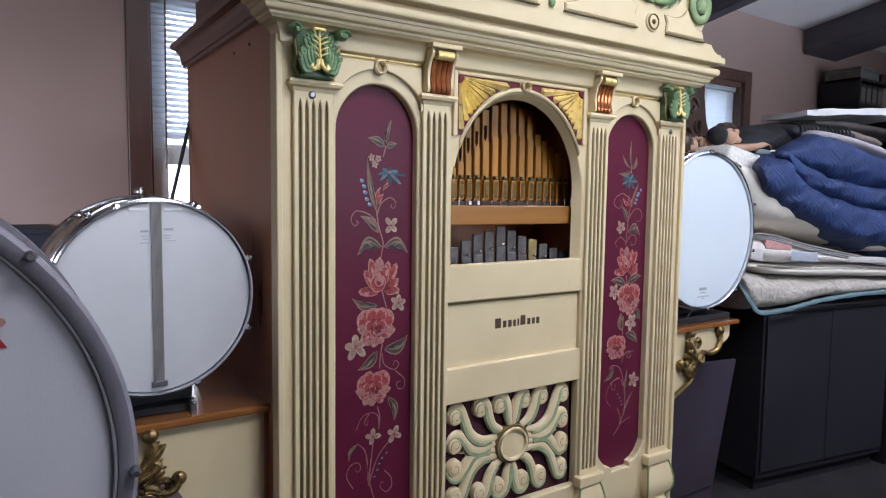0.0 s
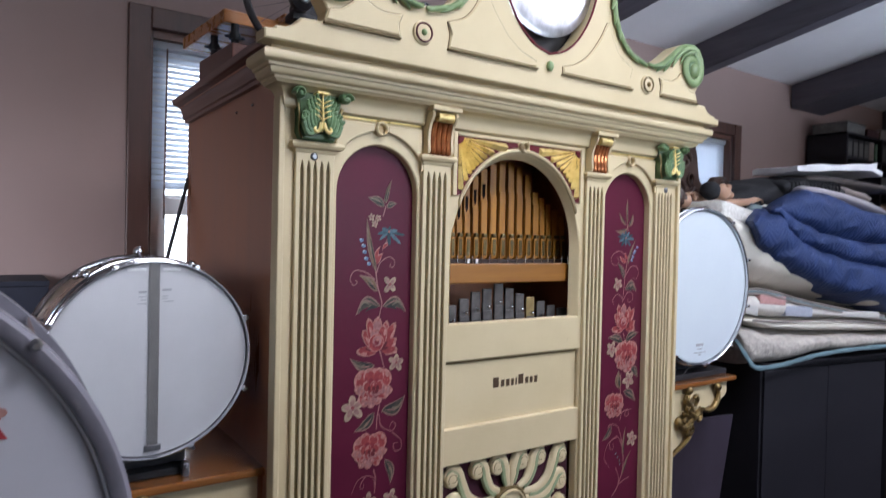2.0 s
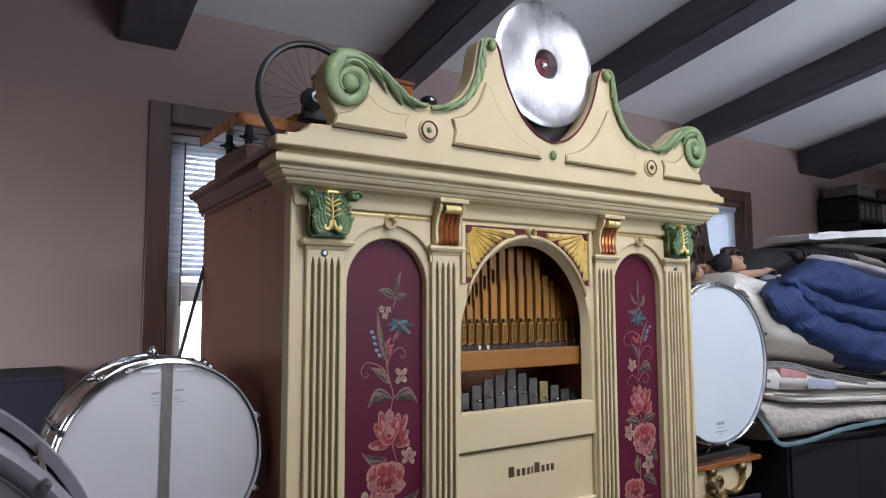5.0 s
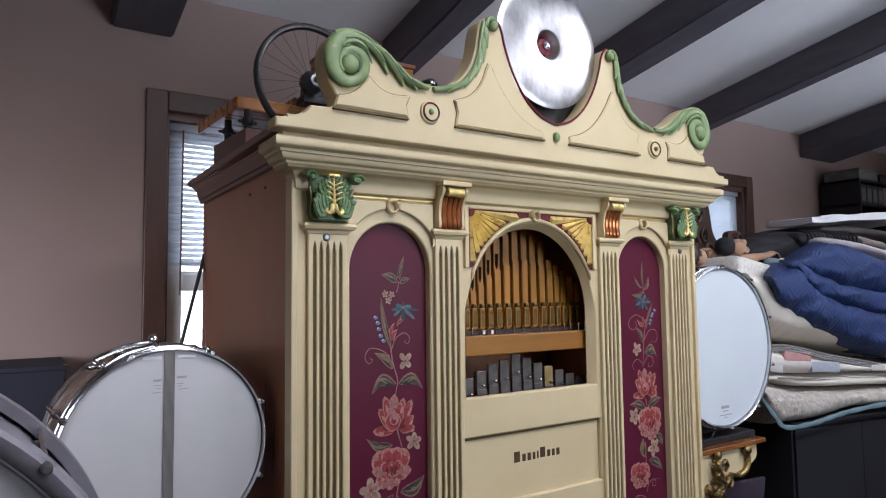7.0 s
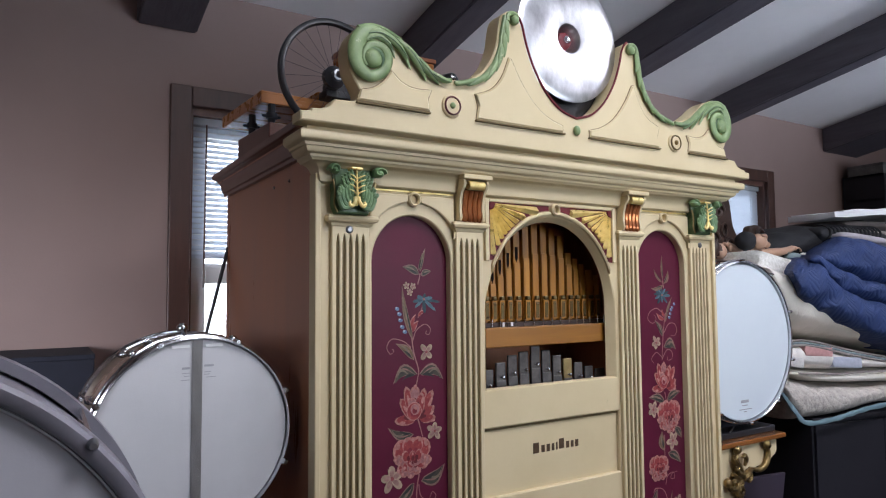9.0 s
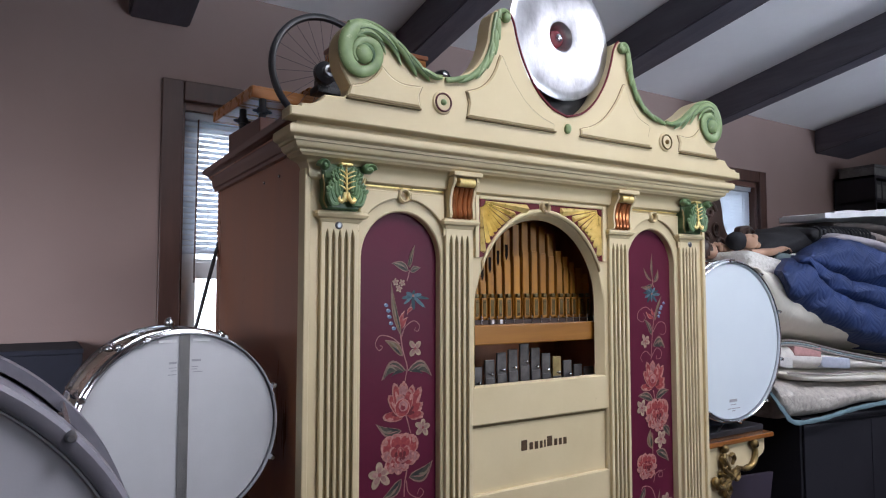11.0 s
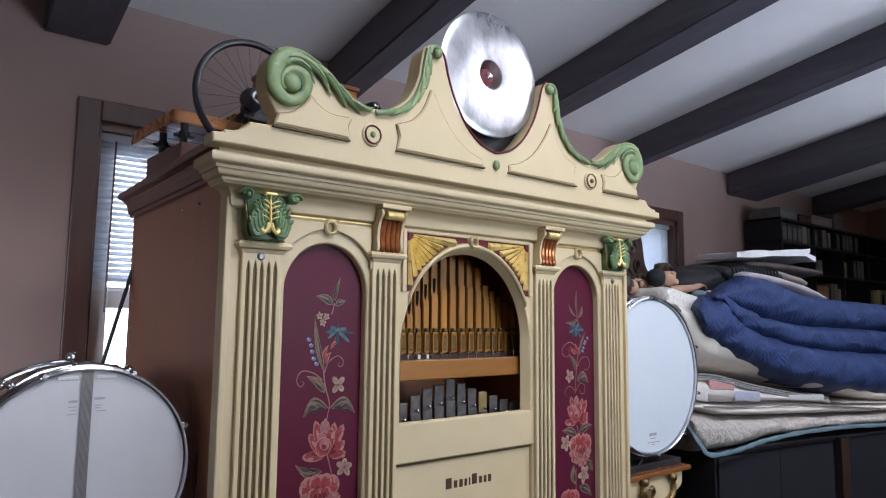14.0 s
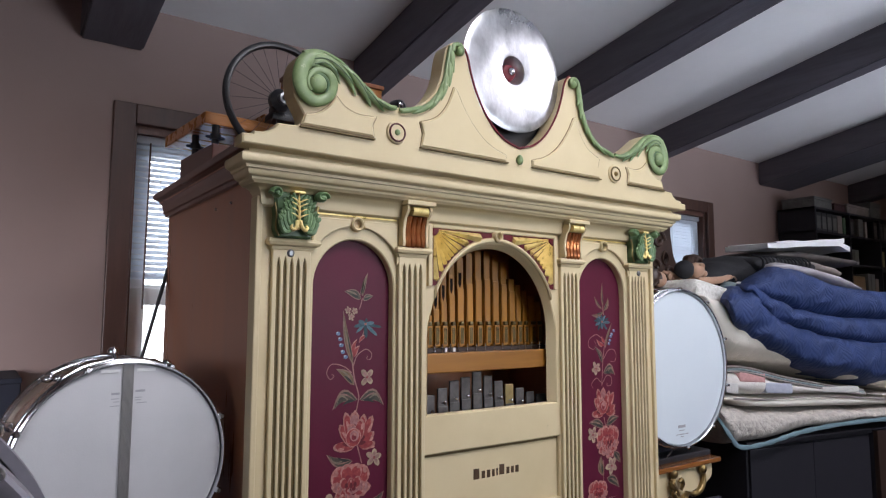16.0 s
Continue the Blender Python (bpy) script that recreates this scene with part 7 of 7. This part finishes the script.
for i, (u0, u1, low, high, y0, m, words) in enumerate((
        (0.50, 1.19, [(0.50, 1.528), (0.8, 1.50), (1.19, 1.435)], [(0.50, 1.578), (0.58, 1.584), (0.8, 1.567), (1.0, 1.535), (1.10, 1.512), (1.19, 1.475)], 0.16, LILAC, "pale lilac-grey folded cloth on the blue blankets"),
        (0.78, 1.15, [(0.78, 1.565), (1.15, 1.515)], [(0.78, 1.615), (0.9, 1.612), (1.10, 1.580), (1.15, 1.56)], 0.24, TAUPE, "taupe folded cloth on the blue blankets"),
        (0.72, 1.40, [(0.72, 1.600), (1.40, 1.585)], [(0.72, 1.655), (1.0, 1.660), (1.40, 1.630)], 0.30, DARK_TAUPE, "dark taupe folded cloth under the foam boards"))):
    c = thing("folded_cloth", words, "cloth", PILE, PILE_TURN, group="folded cloths")
    c.matrix_basis = ON_PILE
    part("fold", slab(u0, u1, low, high, y0, 0.76, 40 + i, 0.006, 0.004, 0.04, 0.6, 60, 36), m, c, smooth=True)
for i, (u, y, z, turn, L, W, tilt) in enumerate(((0.79, 0.36, 1.690, 2, 0.64, 0.30, -4.8), (0.62, 0.29, 1.672, -4, 0.64, 0.28, -3.4))):
    f = thing("foam_board", "white foam board lying on the folded cloths", "foam board", group="foam boards")
    bm = bmesh.new()
    bmesh.ops.create_grid(bm, x_segments=30, y_segments=8, size=0.5)
    top = bm.faces[:]
    bm.transform(Matrix.Translation((L / 2, W / 2, 0.012)) @ Matrix.Diagonal((L, W, 1, 1)))
    ext = bmesh.ops.extrude_face_region(bm, geom=top)
    for v in [g for g in ext["geom"] if isinstance(g, bmesh.types.BMVert)]:
        v.co.z -= 0.027
    for v in bm.verts:
        v.co.z += 0.010 * noise.noise(v.co * 5 + Vector((i * 4, 0, 0))) - (0.05 * max(0.0, (v.co.x - L * 0.86) / L * 5) if i else 0)
        v.co.y += 0.012 * noise.noise(v.co * 9)
    part("sheet", bm, FOAM, f)
    f.matrix_basis = ON_PILE @ pose(u, y, z, 0, tilt, turn)

# figures and carved piece lying behind the drum
hair = Vector((1.478, 0.405, 1.572))
bm = join(ball(hair, 0.043, (1.25, 1.0, 0.98)), ball((1.530, 0.378, 1.570), 0.036, (1.25, 0.85, 0.98)), ball((1.556, 0.360, 1.589), 0.0085, (1.1, 0.8, 1.3)), ball((1.575, 0.370, 1.556), 0.017, (1.25, 0.8, 0.9)), ball((1.533, 0.352, 1.594), 0.011, (1.6, 0.7, 0.7)), ball((1.60, 0.43, 1.515), 0.050, (1.3, 0.9, 0.7)),
          sweep(spline([(1.545, 0.385, 1.516), (1.62, 0.365, 1.523), (1.70, 0.362, 1.531), (1.775, 0.372, 1.545)], 5), [0.0215 - 0.0005 * i for i in range(16)], 10), ball((1.795, 0.375, 1.547), 0.014, (1.6, 0.9, 0.8)),
          *[sweep(spline([(1.80, 0.368 + 0.009 * j, 1.550), (1.825, 0.366 + 0.009 * j, 1.546 - 0.003 * j), (1.845, 0.370 + 0.009 * j, 1.534 - 0.003 * j)], 3), 0.0042, 6) for j in range(3)],
          sweep(spline([(1.66, 0.44, 1.548), (1.72, 0.425, 1.563), (1.78, 0.42, 1.558), (1.83, 0.42, 1.546)], 5), [0.0150 - 0.0004 * i for i in range(16)], 10), ball((1.765, 0.362, 1.503), 0.036, (1.7, 0.8, 0.62)), ball((1.865, 0.372, 1.510), 0.020, (1.3, 0.8, 0.9)), ball((1.900, 0.372, 1.516), 0.017, (1.3, 0.8, 0.9)), ball((1.930, 0.38, 1.508), 0.016, (1.3, 0.8, 0.8)))
for i, f in enumerate(bm.faces):
    c = f.calc_center_median()
    f.material_index = 1 if i < 160 else (3 if c.x > 1.840 and c.z < 1.530 else (2 if c.z < 1.525 and c.x > 1.70 and c.y < 0.40 and c.x < 1.84 else 0))
doll = tagged(new("mannequin", mesh_of("mannequin", bm, [SKIN_WOOD, BLACK_CLOTH, TEAL_GREY, LACE], True)), "painted wooden mannequin with black hair lying on the pile", "mannequin")
bm = join(ball((1.375, 0.46, 1.480), 0.036, (1.05, 0.9, 1)), ball((1.398, 0.445, 1.478), 0.010, (1.3, 0.8, 0.8)), ball((1.340, 0.48, 1.492), 0.046, (1, 1, 1)), sweep(spline([(1.545, 0.46, 1.462), (1.50, 0.455, 1.482), (1.465, 0.455, 1.500), (1.44, 0.46, 1.515)], 4), [0.022 - 0.0009 * i for i in range(13)], 10), ball((1.44, 0.45, 1.497), 0.016, (0.8, 0.6, 1.2)), ball((1.42, 0.55, 1.42), 0.09, (1, 0.8, 0.6)),
          *[sweep(spline([(1.445, 0.446 + 0.008 * j, 1.508), (1.425, 0.444 + 0.008 * j, 1.514 + 0.002 * j), (1.408, 0.446 + 0.008 * j, 1.506)], 3), 0.0042, 6) for j in range(4)])
for f in bm.faces:
    c = f.calc_center_median()
    f.material_index = 1 if (c - Vector((1.340, 0.48, 1.492))).length < 0.050 and c.x < 1.368 else 0
doll2 = tagged(new("mannequin", mesh_of("mannequin", bm, [SKIN_WOOD, CARVED], True)), "brown carved wooden mannequin lying behind the drum", "mannequin")
lace = thing("lace_cloth", "white lace cloth spread over the end of the pile", "cloth")
part("cloth", fold(1.38, 1.98, 0.27, 0.52, 1.335, 1.480, 51, 0.012, -0.085, nose=0.7), LACE, lace, smooth=True)
carved = thing("carved_frame", "dark carved wooden frame leaning behind the pile", "carved frame", (-0.04, 0.70, 0.055))
part("panel", plate([(1.46, 1.20), (2.02, 1.20)] + spline([(2.00, 1.50), (1.955, 1.535), (1.88, 1.582), (1.842, 1.630), (1.828, 1.70), (1.812, 1.765), (1.77, 1.80), (1.72, 1.785), (1.66, 1.81), (1.58, 1.78), (1.46, 1.70)], 5), [arc(1.757, 1.608, 0.018, 0.026, 0, 360, 14)[:-1]], 0.05, 0.012, 0.0), CARVED, carved)
part("finial", plate(spline([(1.90, 1.52), (2.00, 1.52), (2.012, 1.575), (2.00, 1.622), (1.95, 1.636), (1.895, 1.622), (1.885, 1.58), (1.90, 1.52)], 4)[:-1], (), 0.045, 0.012, -0.06), CARVED, carved)
for cx, cz, r0 in ((1.70, 1.70, 0.05), (1.66, 1.56, 0.045), (1.78, 1.53, 0.04), (1.948, 1.585, 0.034)):
    y = -0.066 if cx > 1.9 else -0.008
    part("scroll", sweep([(cx + (r0 - 0.0022 * i) * math.cos(0.5 * i), y, cz + (r0 - 0.0022 * i) * math.sin(0.5 * i)) for i in range(14)], 0.010, 8), CARVED, carved, smooth=True)
part("ring", sweep([(1.757 + 0.024 * math.cos(radians(a)), -0.004, 1.608 + 0.032 * math.sin(radians(a))) for a in range(0, 360, 20)], 0.007, 6, 1.0, True), CARVED, carved, smooth=True)
part("foot", block(1.46, 2.02, 0.0, 0.05, -0.055, 1.20), CARVED, carved)
for ob, dx, dz in ((doll, -0.03, 0.006), (doll2, -0.042, 0.052), (lace, -0.042, 0.060)):
    ob.matrix_basis = pose(dx, 0, dz)
